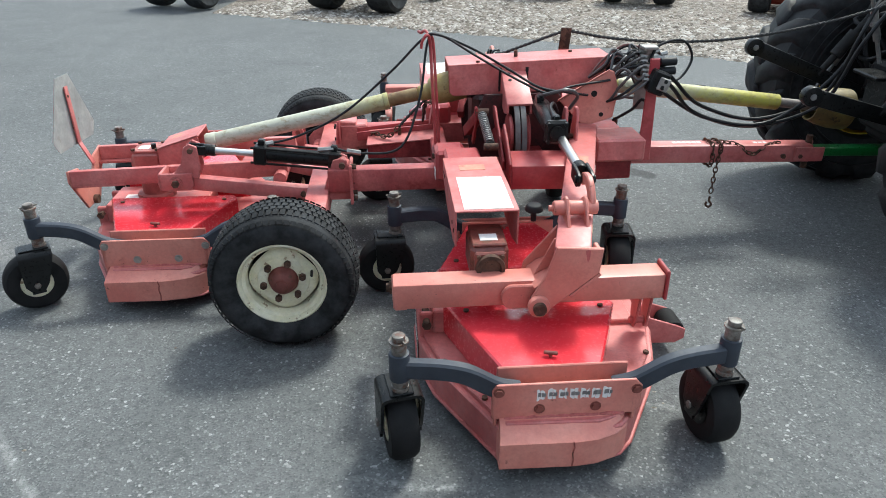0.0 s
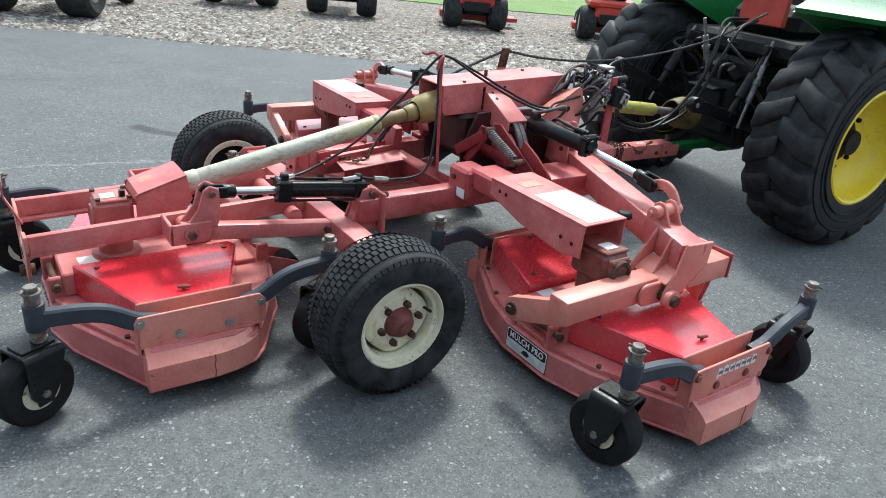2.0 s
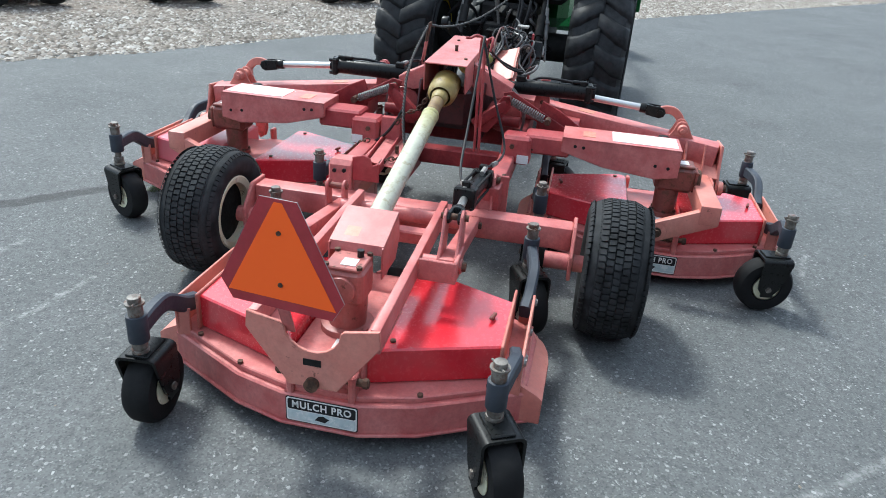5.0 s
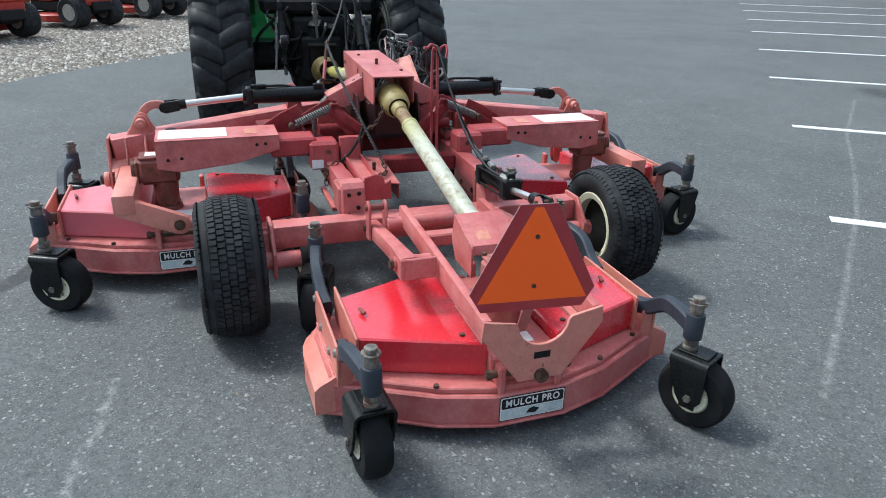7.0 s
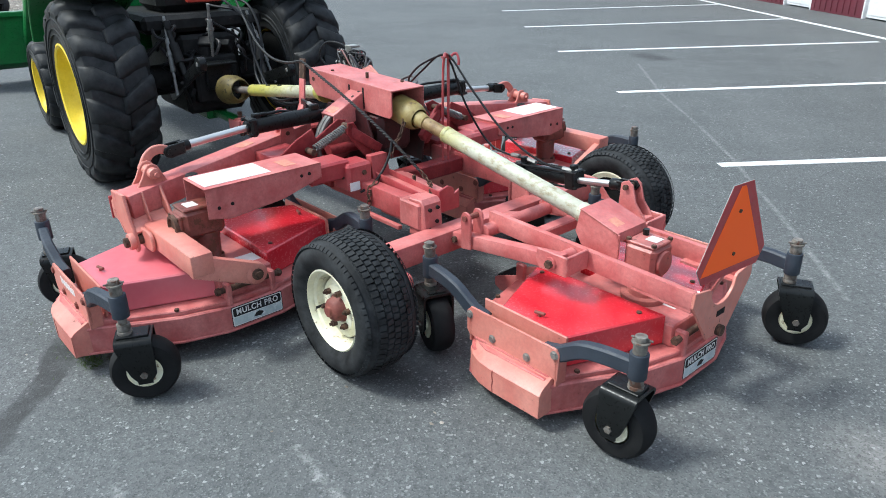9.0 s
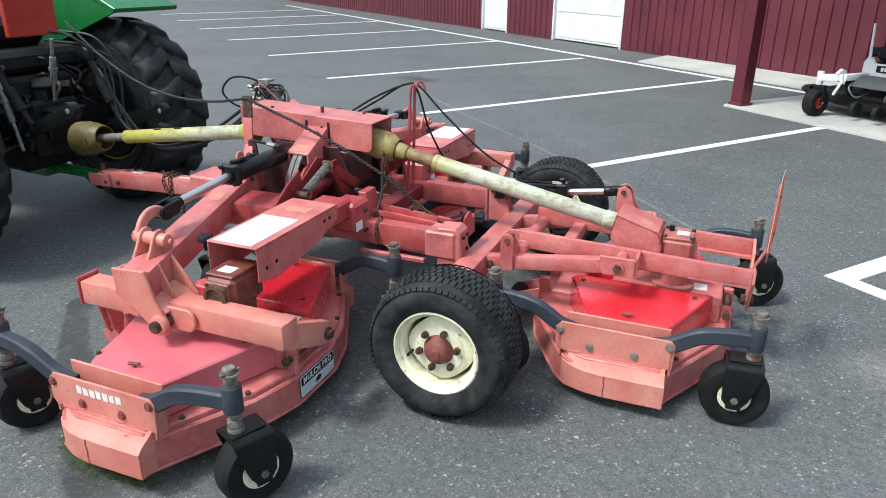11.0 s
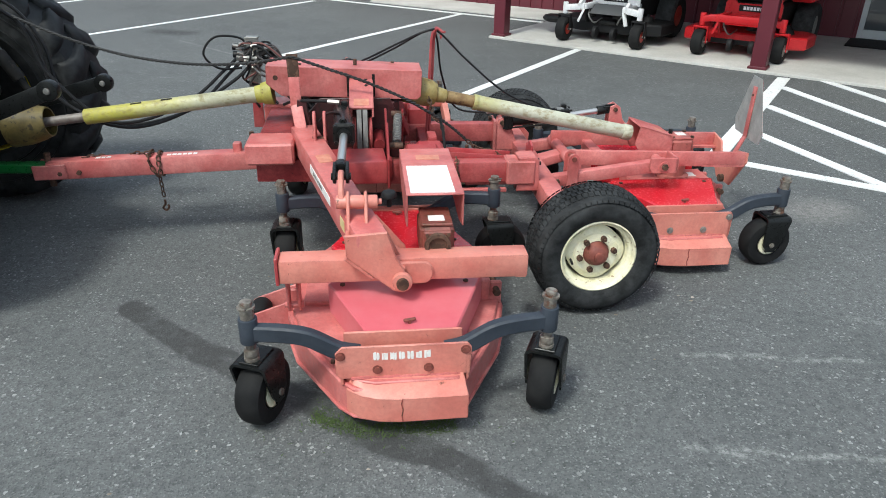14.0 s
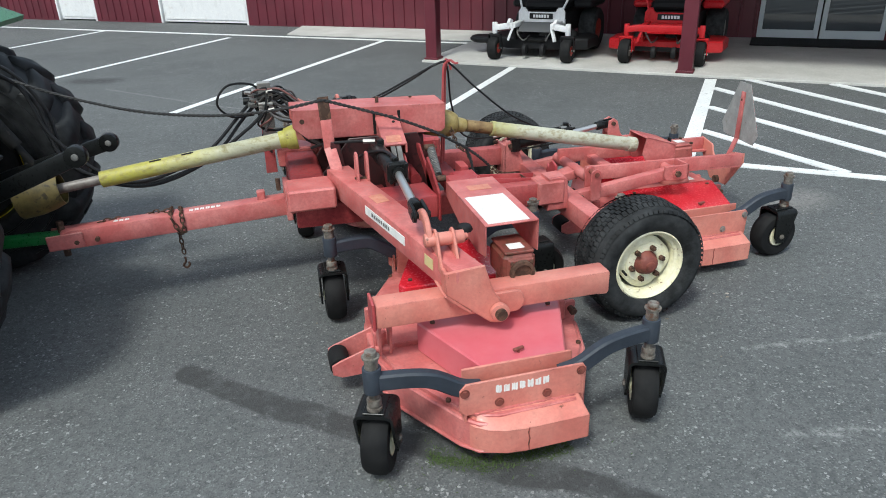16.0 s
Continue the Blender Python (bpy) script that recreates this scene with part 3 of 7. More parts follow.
# the shop: maroon ribbed metal wall, white doors, glazed doors, posts, porch
H_WALL = 3.4
OPEN = [(-5.90, -4.16, 2.15), (5.75, 8.2, 3.0), (10.2, 11.5, 2.15)]      # along from, along to, height


def wall_piece(bm, a, b, z0, z1):
    span(bm, (a, b), (WALL, WALL + 0.2), (z0, z1), 0)


bm = new_bm()
at = -30.0
for a, b, h in OPEN:
    wall_piece(bm, at, a, 0.0, H_WALL)
    wall_piece(bm, a, b, h, H_WALL)
    at = b
wall_piece(bm, at, 40.0, 0.0, H_WALL)
for k in range(-98, 170):
    s = k * 0.2286
    if not any(a - 0.04 < s < b + 0.04 for a, b, h in OPEN):
        prism(bm, [(s - 0.022, WALL + 0.001), (s - 0.012, WALL - 0.02), (s + 0.012, WALL - 0.02), (s + 0.022, WALL + 0.001)], "z", 0.04, H_WALL - 0.02)
bmesh.ops.transform(bm, matrix=YARD, verts=bm.verts)
shop_wall = solid("shop_wall", bm, SIDING, "maroon ribbed metal shop wall", "wall", "structure")
bm = new_bm()
prism(bm, [(-30, -0.75), (0.30, -0.75), (0.30, WALL - 0.02), (-30, WALL - 0.02)], "z", 2.36, 2.60, YARD)
solid("porch_ceiling", bm, SIDING, "maroon porch roof over the concrete walk", "roof", "structure")
bm = new_bm()
prism(bm, [(-30, WALL - 0.3), (40, WALL - 0.3), (40, WALL + 9), (-30, WALL + 9)], "z", H_WALL, H_WALL + 0.2, YARD)
solid("shop_roof", bm, SIDING, "maroon shop roof", "roof", "structure")
for s, d in ((0.0, 0.0), (-3.47, -0.13), (-6.94, -0.2), (-10.4, -0.25)):
    bm = new_bm()
    span(bm, (s - 0.085, s + 0.085), (d - 0.08, d + 0.09), (0.03, 2.36), 0.008)
    span(bm, (s - 0.105, s + 0.105), (d - 0.10, d + 0.11), (0.03, 0.06), 0.006)
    bmesh.ops.transform(bm, matrix=YARD, verts=bm.verts)
    solid("porch_post", bm, SIDING, "square maroon porch post on the concrete walk", "post", "structure", "porch posts")


def shop_door(a, b, h, panels, name, label):
    d = thing(name, label, "door", YARD, kind="structure")
    bm = new_bm()
    span(bm, (a + 0.05, b - 0.05), (WALL + 0.06, WALL + 0.12), (0.03, h - 0.05), 0.004)
    part("door_leaf", bm, ZTWHITE, d)
    bm = new_bm()
    for x in (a, b - 0.05):
        span(bm, (x, x + 0.05), (WALL - 0.012, WALL + 0.16), (0.0, h), 0.004)
    span(bm, (a, b), (WALL - 0.012, WALL + 0.16), (h - 0.05, h), 0.004)
    part("door_frame", bm, ZTWHITE, d)
    for k in range(panels):
        bm = new_bm()
        z0 = 0.06 + k * (h - 0.15) / panels
        span(bm, (a + 0.10, b - 0.10), (WALL + 0.045, WALL + 0.075), (z0 + 0.02, z0 + (h - 0.15) / panels - 0.02), 0.01)
        part("door_panel", bm, ZTWHITE, d)


shop_door(5.75, 8.2, 3.0, 5, "door_1", "closed white sectional shop door")
shop_door(10.2, 11.5, 2.15, 2, "door_2", "closed plain white shop door")
d = thing("door_3", "pair of closed glazed doors in pale metal frames", "door", YARD, kind="structure")
for a, b in ((-5.90, -5.04), (-5.02, -4.16)):
    bm = new_bm()
    for x in (a, b - 0.07):
        span(bm, (x, x + 0.07), (WALL + 0.0, WALL + 0.06), (0.04, 2.12), 0.004)
    span(bm, (a, b), (WALL + 0.003, WALL + 0.057), (0.04, 0.16), 0.004)
    span(bm, (a, b), (WALL + 0.003, WALL + 0.057), (2.05, 2.14), 0.004)
    f = part("door_frame", bm, ALU, d, "pale metal door frame")
    bm = new_bm()
    span(bm, (a + 0.06, b - 0.06), (WALL + 0.025, WALL + 0.035), (0.15, 2.06), 0)
    part("pane", bm, GLASS, f, "dark reflecting glass pane")
bm = new_bm()
span(bm, (-5.95, -4.1), (WALL - 0.85, WALL - 0.08), (0.03, 0.045), 0.004)
bmesh.ops.transform(bm, matrix=YARD, verts=bm.verts)
solid("door_mat", bm, GREASE, "dark rubber door mat on the concrete walk", "mat")
bm = new_bm()
span(bm, (-30, 40), (WALL + 9, WALL + 9.2), (0, H_WALL), 0)
span(bm, (-30, -29.8), (WALL, WALL + 9), (0, H_WALL), 0)
span(bm, (39.8, 40), (WALL, WALL + 9), (0, H_WALL), 0)
bmesh.ops.transform(bm, matrix=YARD, verts=bm.verts)
solid("shop_rear_walls", bm, SIDING, "maroon metal rear walls of the shop", "wall", "structure")

# ---- the towed finishing mower: +x is forward, +y its left ----
mower = thing("towed_mower", "faded red three-deck towed finishing mower standing on asphalt", "mower", pose(0, 0, 0))
cache = {}


def once(key, make, material, angle=35):
    if key not in cache:
        bm = new_bm()
        make(bm)
        cache[key] = to_mesh(key, bm, material, angle)
    return cache[key]


# deck outline, about its own centre
HULL = [(-0.425, -0.125), (-0.425, 0.125), (-0.375, 0.30), (-0.215, 0.60), (-0.195, 0.64), (0.10, 0.645), (0.165, 0.625), (0.215, 0.575), (0.375, 0.30), (0.425, 0.125)]
HULL = HULL + [(0.425, -0.125), (0.375, -0.30), (0.215, -0.575), (0.165, -0.625), (0.10, -0.645), (-0.195, -0.64), (-0.215, -0.60), (-0.375, -0.30)]


def grow(pts, k):
    return [(x * (1 + k / 0.43), y * (1 + k / 0.65)) for x, y in pts]


def deck_hull(bm):
    prism(bm, HULL, "z", 0.056, 0.165, None, 0.006)


def deck_lip(bm):
    prism(bm, grow(HULL, 0.010), "z", 0.050, 0.061, None, 0.003)


def top_plate(bm):
    prism(bm, grow(HULL, -0.020), "z", 0.163, 0.185, None, 0.004)


def deck_spine(bm):
    span(bm, (-0.38, 0.36), (-0.115, 0.115), (0.183, 0.205), 0.004)
    span(bm, (-0.372, 0.10), (-0.122, 0.122), (0.184, 0.276), 0.006)


def chin(bm):
    """The box at the deck's side, with a sloping lid and a rounded front; drawn for +y."""
    pts = [(-0.212, 0.600), (-0.212, 0.672), (0.02, 0.676), (0.085, 0.668), (0.140, 0.648), (0.180, 0.618), (0.205, 0.575)]
    lid = [(-0.206, 0.590), (-0.208, 0.655), (0.018, 0.658), (0.080, 0.650), (0.132, 0.632), (0.168, 0.606), (0.190, 0.575)]
    low = [bm.verts.new((x, y, 0.058)) for x, y in pts]
    mid = [bm.verts.new((x, y, 0.150)) for x, y in pts]
    rim_ = [bm.verts.new((x, y, 0.163)) for x, y in lid]
    top = [bm.verts.new((x * 0.98, min(y, 0.597), 0.190)) for x, y in lid]
    n = len(pts)
    for a, b in ((low, mid), (mid, rim_), (rim_, top)):
        for i in range(n):
            bm.faces.new((a[i], a[(i + 1) % n], b[(i + 1) % n], b[i]))
    bm.faces.new(low[::-1])
    bm.faces.new(top)


def chin_seam(bm):
    """Ragged weld bead under the side plate; for +y."""
    rng = random.Random(31)
    pipe(bm, [(-0.19 + 0.013 * k, 0.599 + rng.uniform(-0.001, 0.002), 0.187 + rng.uniform(-0.003, 0.003)) for k in range(29)], 0.0055, 6, 1)


def chin_joint(bm):
    """Crooked joint in the box's face; for +y."""
    side = [(0.004, 0.060), (0.007, 0.085), (0.003, 0.108), (0.008, 0.132), (0.004, 0.152)]
    prism(bm, side + [(x + 0.0045, z) for x, z in side[::-1]], "y", 0.6745, 0.6772)


def cover_top(bm):
    """Belt cover on the +y half: low box with a flat lid."""
    pts = [(-0.335, 0.125), (-0.185, 0.525), (0.115, 0.525), (0.26, 0.165), (0.24, 0.125)]
    prism(bm, pts, "z", 0.186, 0.312, None, 0.006)


def side_plate(bm):
    prism(bm, [(-0.225, 0.185), (0.205, 0.185), (0.222, 0.205), (0.222, 0.285), (0.20, 0.308), (-0.215, 0.308), (-0.228, 0.29)], "y", 0.588, 0.598, None, 0.002)
    span(bm, (-0.205, 0.195), (0.52, 0.530), (0.185, 0.322), 0.003)
    for x in (-0.222, 0.198):
        span(bm, (x, x + 0.010), (0.545, 0.598), (0.16, 0.27), 0.002)


def plate_bolt(bm):
    cyl(bm, (0, 0, 0), (0, 0.012, 0), 0.0125, n=6)
    cyl(bm, (0, 0.002, 0), (0, 0.006, 0), 0.017, n=12)


def bolt(bm):
    """A hexagon head standing on z."""
    cyl(bm, (0, 0, 0), (0, 0, 0.010), 0.010, n=6)


def cover_knob(bm):
    cyl(bm, (-0.03, 0.470, 0.310), (-0.03, 0.470, 0.322), 0.006, n=8)
    box(bm, (-0.03, 0.470, 0.326), (0.044, 0.013, 0.011), Euler((0, 0, 0.25)).to_matrix(), 0.003)


def cover_stud(bm):
    cyl(bm, (0, 0, 0.311), (0, 0, 0.318), 0.010, n=8)


def arm_pipe(bm):
    """Bent square caster arm, out and back from the plate; for the +x, +y corner."""
    pts = [(0.145, 0.565, 0.262), (0.215, 0.572, 0.285), (0.30, 0.575, 0.338), (0.375, 0.566, 0.352), (0.475, 0.550, 0.352)]
    path = smooth_path(pts, 5)
    rings = []
    for i, c in enumerate(path):
        d = (path[min(i + 1, len(path) - 1)] - path[max(i - 1, 0)]).normalized()
        s = d.cross(Vector((0, 0, 1))).normalized()
        u = s.cross(d).normalized()
        w, h, k = 0.020, 0.029, 0.007
        prof = [(w, h - k), (w - k, h), (-w + k, h), (-w, h - k), (-w, -h + k), (-w + k, -h), (w - k, -h), (w, -h + k)]
        rings.append([bm.verts.new(c + p * s + q * u) for p, q in prof])
    for a, b in zip(rings, rings[1:]):
        for k in range(8):
            bm.faces.new((a[k], a[(k + 1) % 8], b[(k + 1) % 8], b[k]))
    bm.faces.new(rings[0])
    bm.faces.new(rings[-1][::-1])
    cyl(bm, (0.495, 0.545, 0.315), (0.495, 0.545, 0.405), 0.031, bev=0.003)


WHEEL_R = 0.126
TRAIL = 0.045


def caster_fork(bm):
    """Bent strap about the pivot on the ground, with the wheel trailing to -x."""
    def strap_line(half, top, r):
        legs = [(half, z) for z in (0.088, 0.100, 0.125, 0.165, 0.205, top - r)]
        bend = [(half - r + r * math.cos(radians(a)), top - r + r * math.sin(radians(a))) for a in (30, 60, 90)]
        right = legs + bend
        return right + [(-y, z) for y, z in right[::-1]]
    outer, inner = strap_line(0.066, 0.270, 0.022), strap_line(0.057, 0.260, 0.014)
    ring = outer + inner[::-1]
    mid, ends = -TRAIL, []
    for side in (-1, 1):
        verts = []
        for y, z in ring:
            if z < 0.105:
                x = mid + side * 0.026
            elif z < 0.13:
                x = mid + side * 0.044
            else:
                t = min(1.0, (z - 0.125) / 0.12)
                x = mid - 0.046 if side < 0 else mid + 0.046 + t * (0.038 - mid - 0.046)
            verts.append(bm.verts.new((x, y, z)))
        ends.append(verts)
    n, m = len(ring), len(outer)
    for i in range(n):
        bm.faces.new((ends[0][i], ends[0][(i + 1) % n], ends[1][(i + 1) % n], ends[1][i]))
    for e in ends:
        for i in range(m - 1):
            bm.faces.new((e[i], e[i + 1], e[n - 2 - i], e[n - 1 - i]))
    span(bm, (mid - 0.036, 0.030), (-0.036, 0.036), (0.2695, 0.277), 0.003)


def caster_axle(bm):
    k = -TRAIL
    cyl(bm, (k, -0.074, WHEEL_R), (k, 0.074, WHEEL_R), 0.008, n=10)
    for y in (-0.073, 0.064):
        cyl(bm, (k, y, WHEEL_R), (k, y + 0.009, WHEEL_R), 0.0135, n=6)


def caster_tyre(bm):
    m = pose(-TRAIL, 0, WHEEL_R, 90)
    lathe(bm, [(0.058, -0.040), (0.085, -0.048), (0.112, -0.044), (0.122, -0.030), (0.125, -0.012), (0.125, 0.012), (0.122, 0.030), (0.112, 0.044), (0.085, 0.048), (0.058, 0.040)], m, 36, closed=True)


def caster_rim(bm):
    m = pose(-TRAIL, 0, WHEEL_R, 90)
    lathe(bm, [(0.063, -0.044), (0.058, -0.044), (0.052, -0.030), (0.030, -0.018), (0.026, -0.050), (0.012, -0.052), (0.012, 0.052), (0.026, 0.050), (0.030, 0.018), (0.052, 0.030), (0.058, 0.044), (0.063, 0.044)], m, 28)


def caster_shaft(bm, top):
    cyl(bm, (0, 0, 0.262), (0, 0, top - 0.03), 0.016, n=14)
    cyl(bm, (0, 0, 0.265), (0, 0, 0.290), 0.026, n=18, bev=0.002)
    cyl(bm, (0, 0, 0.291), (0, 0, 0.318), 0.024, n=18, bev=0.002)


def caster_top(bm, top):
    cyl(bm, (0, 0, top - 0.070), (0, 0, top - 0.020), 0.0225, n=18, bev=0.002)
    cyl(bm, (0, 0, top - 0.020), (0, 0, top - 0.014), 0.029, n=18)
    cyl(bm, (0, 0, top - 0.016), (0, 0, top + 0.004), 0.020, n=14, bev=0.003)
    cyl(bm, (-0.034, 0, top - 0.010), (0.034, 0.012, top - 0.010), 0.0035, n=6)


def caster(parent, x, y, z, heading, top=0.475, wheel_rim=CREAM):
    """z: how much higher the arm sits on this deck."""
    at = pose(x, y, 0, 0, 0, heading)
    f = part("caster_fork", once("caster_fork", caster_fork, BLACKPAINT), None, parent, "black caster fork", at)
    part("caster_tyre", once("caster_tyre", caster_tyre, CASTER), None, f)
    part("caster_rim", once("caster_rim_" + wheel_rim.name, caster_rim, wheel_rim), None, f)
    part("axle_bolt", once("caster_axle", caster_axle, CAPSTEEL), None, f)
    part("spacer", once("caster_shaft%.3f" % top, lambda bm: caster_shaft(bm, top), CAPSTEEL), None, f, "worn steel spacers")
    part("shaft_cap", once("caster_top%.3f" % top, lambda bm: caster_top(bm, top), CAPSTEEL), None, f)


def mirrored(key, make, material, sx, sy):
    """The same shape, mirrored in x and y as a mesh of its own."""
    name = key + ("" if sx > 0 else "_b") + ("" if sy > 0 else "_m")
    if name not in cache:
        bm = new_bm()
        make(bm)
        bmesh.ops.scale(bm, vec=(sx, sy, 1), verts=bm.verts)
        cache[name] = to_mesh(key, bm, material)
    return cache[name]


def decal(parent, at, w=0.236, h=0.093):
    def panel(x0, x1, y0, y1, a, b):
        bm = new_bm()
        k = 0.005
        prism(bm, [(x0 + k, y0), (x1 - k, y0), (x1, y0 + k), (x1, y1 - k), (x1 - k, y1), (x0 + k, y1), (x0, y1 - k), (x0, y0 + k)], "z", a, b)
        return bm
    d = part("decal", panel(-w / 2, w / 2, -h / 2, h / 2, 0, 0.0012), DECALBLACK, parent, "black, white and pale blue maker's decal", at)
    part("decal_border", panel(-w / 2 + 0.003, w / 2 - 0.003, -h / 2 + 0.003, h / 2 - 0.003, 0.001, 0.0018), WHITELABEL, parent, "", at)
    part("decal_band", panel(-w / 2 + 0.007, w / 2 - 0.007, 0.000, h / 2 - 0.007, 0.0015, 0.0024), DECALBLACK, parent, "", at)
    part("decal_field", panel(-w / 2 + 0.007, w / 2 - 0.007, -h / 2 + 0.007, -0.003, 0.0015, 0.0024), DECALBLUE, parent, "", at)
    bm = new_bm()
    prism(bm, [(-0.022, -0.028), (0.012, -0.032), (0.026, -0.018), (0.006, -0.008), (-0.010, -0.012)], "z", 0.002, 0.0030)
    part("decal_emblem", bm, DECALBLACK, parent, "", at)
    lettering("MULCH PRO", 0.0365, WHITELABEL, parent, at @ pose(0, 0.0195, 0.0030) @ Matrix.Diagonal((0.86, 0.98, 1, 1)), "lettering", 0.0009)


def smudges(parent, at, n, w, h, material, seed):
    """A row of rubbed letters, left as plain ragged bars."""
    rng = random.Random(seed)
    for k in range(n):
        bm = new_bm()
        x, lift = -w * n / 2 + w * k, 0.0010
        cut, gap = rng.uniform(0.35, 0.65), rng.uniform(0.03, 0.09)
        for a, p in ((0.0, cut - gap / 2), (cut + gap / 2, 1.0 - cut - gap / 2)):
            low, high = rng.uniform(0.0, 0.14), rng.uniform(0.86, 1.0)
            jig = [rng.uniform(-0.10, 0.10) * h for j in range(10)]
            u0, u1, um = x + a * 0.72 * w, x + (a + p) * 0.72 * w, x + (a + p / 2) * 0.72 * w
            v0, v1, lift = (low - 0.5) * h, (high - 0.5) * h, lift + 0.0002
            prism(bm, [(u0, v0 + jig[1]), (um, v0 + jig[2]), (u1, v0 + jig[3]), (u1 + 0.4 * jig[4], 0.6 * jig[0]), (u1, v1 + jig[5]), (um, v1 + jig[6]), (u0, v1 + jig[7]), (u0 + 0.4 * jig[8], 0.6 * jig[9])], "z", 0, lift)
        part("lettering_bar", bm, material, parent, "", at)


def deck(cx, cy, cz, headings, sign_side=0, rims=(CREAM,) * 4, covers=(BRIGHT, BRIGHT)):
    at = pose(cx, cy, cz)
    d = part("deck", once("deck_hull", deck_hull, SALMON), None, mower, "faded red mowing deck with bevelled skirt", at)
    part("deck_lip", once("deck_lip", deck_lip, SALMON), None, d)
    part("top_plate", once("top_plate", top_plate, SALMON), None, d)
    part("spine_plate", once("deck_spine", deck_spine, SALMON), None, d)
    for sy, paint in ((1, covers[0]), (-1, covers[1])):
        part("chin_box", mirrored("chin_box", chin, SALMON_SIDE, 1, sy), None, d)
        part("weld_seam", mirrored("weld_seam", chin_seam, SALMON, 1, sy), None, d, "rough weld bead")
        part("box_joint", mirrored("box_joint", chin_joint, RUSTY, 1, sy), None, d)
        part("belt_cover", mirrored("belt_cover_" + paint.name, cover_top, paint, 1, sy), None, d, "glossy red belt cover" if paint is BRIGHT else "bleached pink-red belt cover")
        part("cover_knob", mirrored("cover_knob", cover_knob, BOLTRED, 1, sy), None, d, "small rusty red cover handle")
        for x in (-0.262, 0.205):
            part("cover_stud", once("cover_stud", cover_stud, RUSTSTEEL), None, d, "", pose(x, 0.185 * sy, 0))
        part("side_plate", mirrored("side_plate", side_plate, SALMON_SIDE, 1, sy), None, d, "bleached red bolted side plate")
        for x, z in ((-0.208, 0.283), (0.205, 0.275), (-0.085, 0.218), (0.085, 0.218)):
            part("plate_bolt", mirrored("plate_bolt_rusty" if sign_side else "plate_bolt_bare", plate_bolt, BOLTRED if sign_side else STEEL, 1, sy), None, d, "", pose(x, 0.594 * sy, z))
        for sx in (1, -1):
            part("caster_arm", mirrored("caster_arm", arm_pipe, SLATE, sx, sy), None, d, "slate grey bent caster arm")
            for y in (0.30, 0.50):
                part("deck_bolt", once("bolt", bolt, RUSTSTEEL), None, d, "", pose(0.345 * sx if y < 0.4 else 0.235 * sx, y * sy, 0.184))
    top = 0.462 + cz
    for k, (sx, sy) in enumerate(((-1, -1), (1, -1), (-1, 1), (1, 1))):
        caster(mower, cx + 0.495 * sx, cy + 0.545 * sy, cz, headings[k], round(top, 3), rims[k])
    decal(d, pose(-0.4265, -0.008, 0.112, 90, 0, -90))
    for y in (-0.10, 0.10):
        for x in (-0.395, 0.395):
            bm = new_bm()
            span(bm, (x - 0.025, x + 0.025), (y - 0.012, y + 0.012), (0.16, 0.262), 0.006)
            part("hanger_bracket", bm, SALMON, d)
    bm = new_bm()
    cyl(bm, (-0.395, -0.15, 0.232), (-0.395, 0.15, 0.232), 0.013, n=12)
    cyl(bm, (-0.395, -0.146, 0.232), (-0.395, -0.132, 0.232), 0.017, n=6)
    cyl(bm, (-0.395, 0.132, 0.232), (-0.395, 0.146, 0.232), 0.017, n=6)
    part("hanger_pin", bm, RUSTSTEEL, d)
    (x0, x1), (y0, y1) = ((-0.305, -0.225), (-0.060, 0.005)) if not sign_side else ((-0.300, -0.225), (-0.040, 0.112)) if sign_side < 0 else ((-0.300, -0.220), (-0.112, 0.030))
    bm = new_bm()
    span(bm, (x0, x1), (y0, y1), (0.2750, 0.2775), 0)
    part("instruction_sticker", bm, WHITELABEL, d, "white instruction sticker")
    if sign_side < 0:
        m = pose(0.02, -0.598, 0.268, 90, 0, 0)
        smudges(d, m @ pose(0.0, 0, 0.0003), 7, 0.033, 0.040, WHITELABEL, 3)
        smudges(d, m @ pose(0.004, 0.002, 0.0013), 7, 0.033, 0.016, STRAPGREY, 8)
    if sign_side > 0:
        smudges(d, pose(0.0, 0.598, 0.270, 90, 0, 180), 7, 0.028, 0.031, WHITELABEL, 5)
    return d


RX, LX, RZ, LZ = 0.925, 0.880, 0.0, 0.030
deck_rear = deck(-0.575, 0.0, 0.0, (28, 25, 184, -20))
deck_right = deck(RX, -1.085, RZ, (-80, -85, 5, 82), -1, (CREAM, BLACKPAINT, CREAM, CREAM))
deck_left = deck(LX, 1.075, LZ, (3, 88, 65, 68), 1, (CREAM,) * 4, (PINK, BRIGHT))


def front_roller(d, y):
    bm = new_bm()
    cyl(bm, (0.55, y - 0.055, 0.10), (0.55, y + 0.055, 0.10), 0.042, n=22, bev=0.006)
    part("front_roller", bm, CASTER, d, "black anti-scalp roller")
    for k in (-0.072, 0.062):
        bm = new_bm()
        prism(bm, [(0.40, 0.065), (0.55, 0.062), (0.585, 0.08), (0.585, 0.12), (0.555, 0.135), (0.40, 0.19)], "y", y + k, y + k + 0.010, None, 0.002)
        part("roller_bracket", bm, SALMON, d)


for d in (deck_right, deck_left, deck_rear):
    front_roller(d, 0.0)


# ---- transport wheels ----
TREAD = 68


def turf_tyre(bm):
    half = [(0.158, 0.092), (0.172, 0.110), (0.200, 0.124), (0.228, 0.127), (0.246, 0.121), (0.260, 0.108), (0.270, 0.088), (0.276, 0.055), (0.278, 0.0)]
    lathe(bm, [(r, -z) for r, z in half] + [(r, z) for r, z in half[-2::-1]], Matrix(), 64, closed=True)


def crown(z):
    return 0.2835 - 2.72 * max(0.0, abs(z) - 0.045) ** 1.6


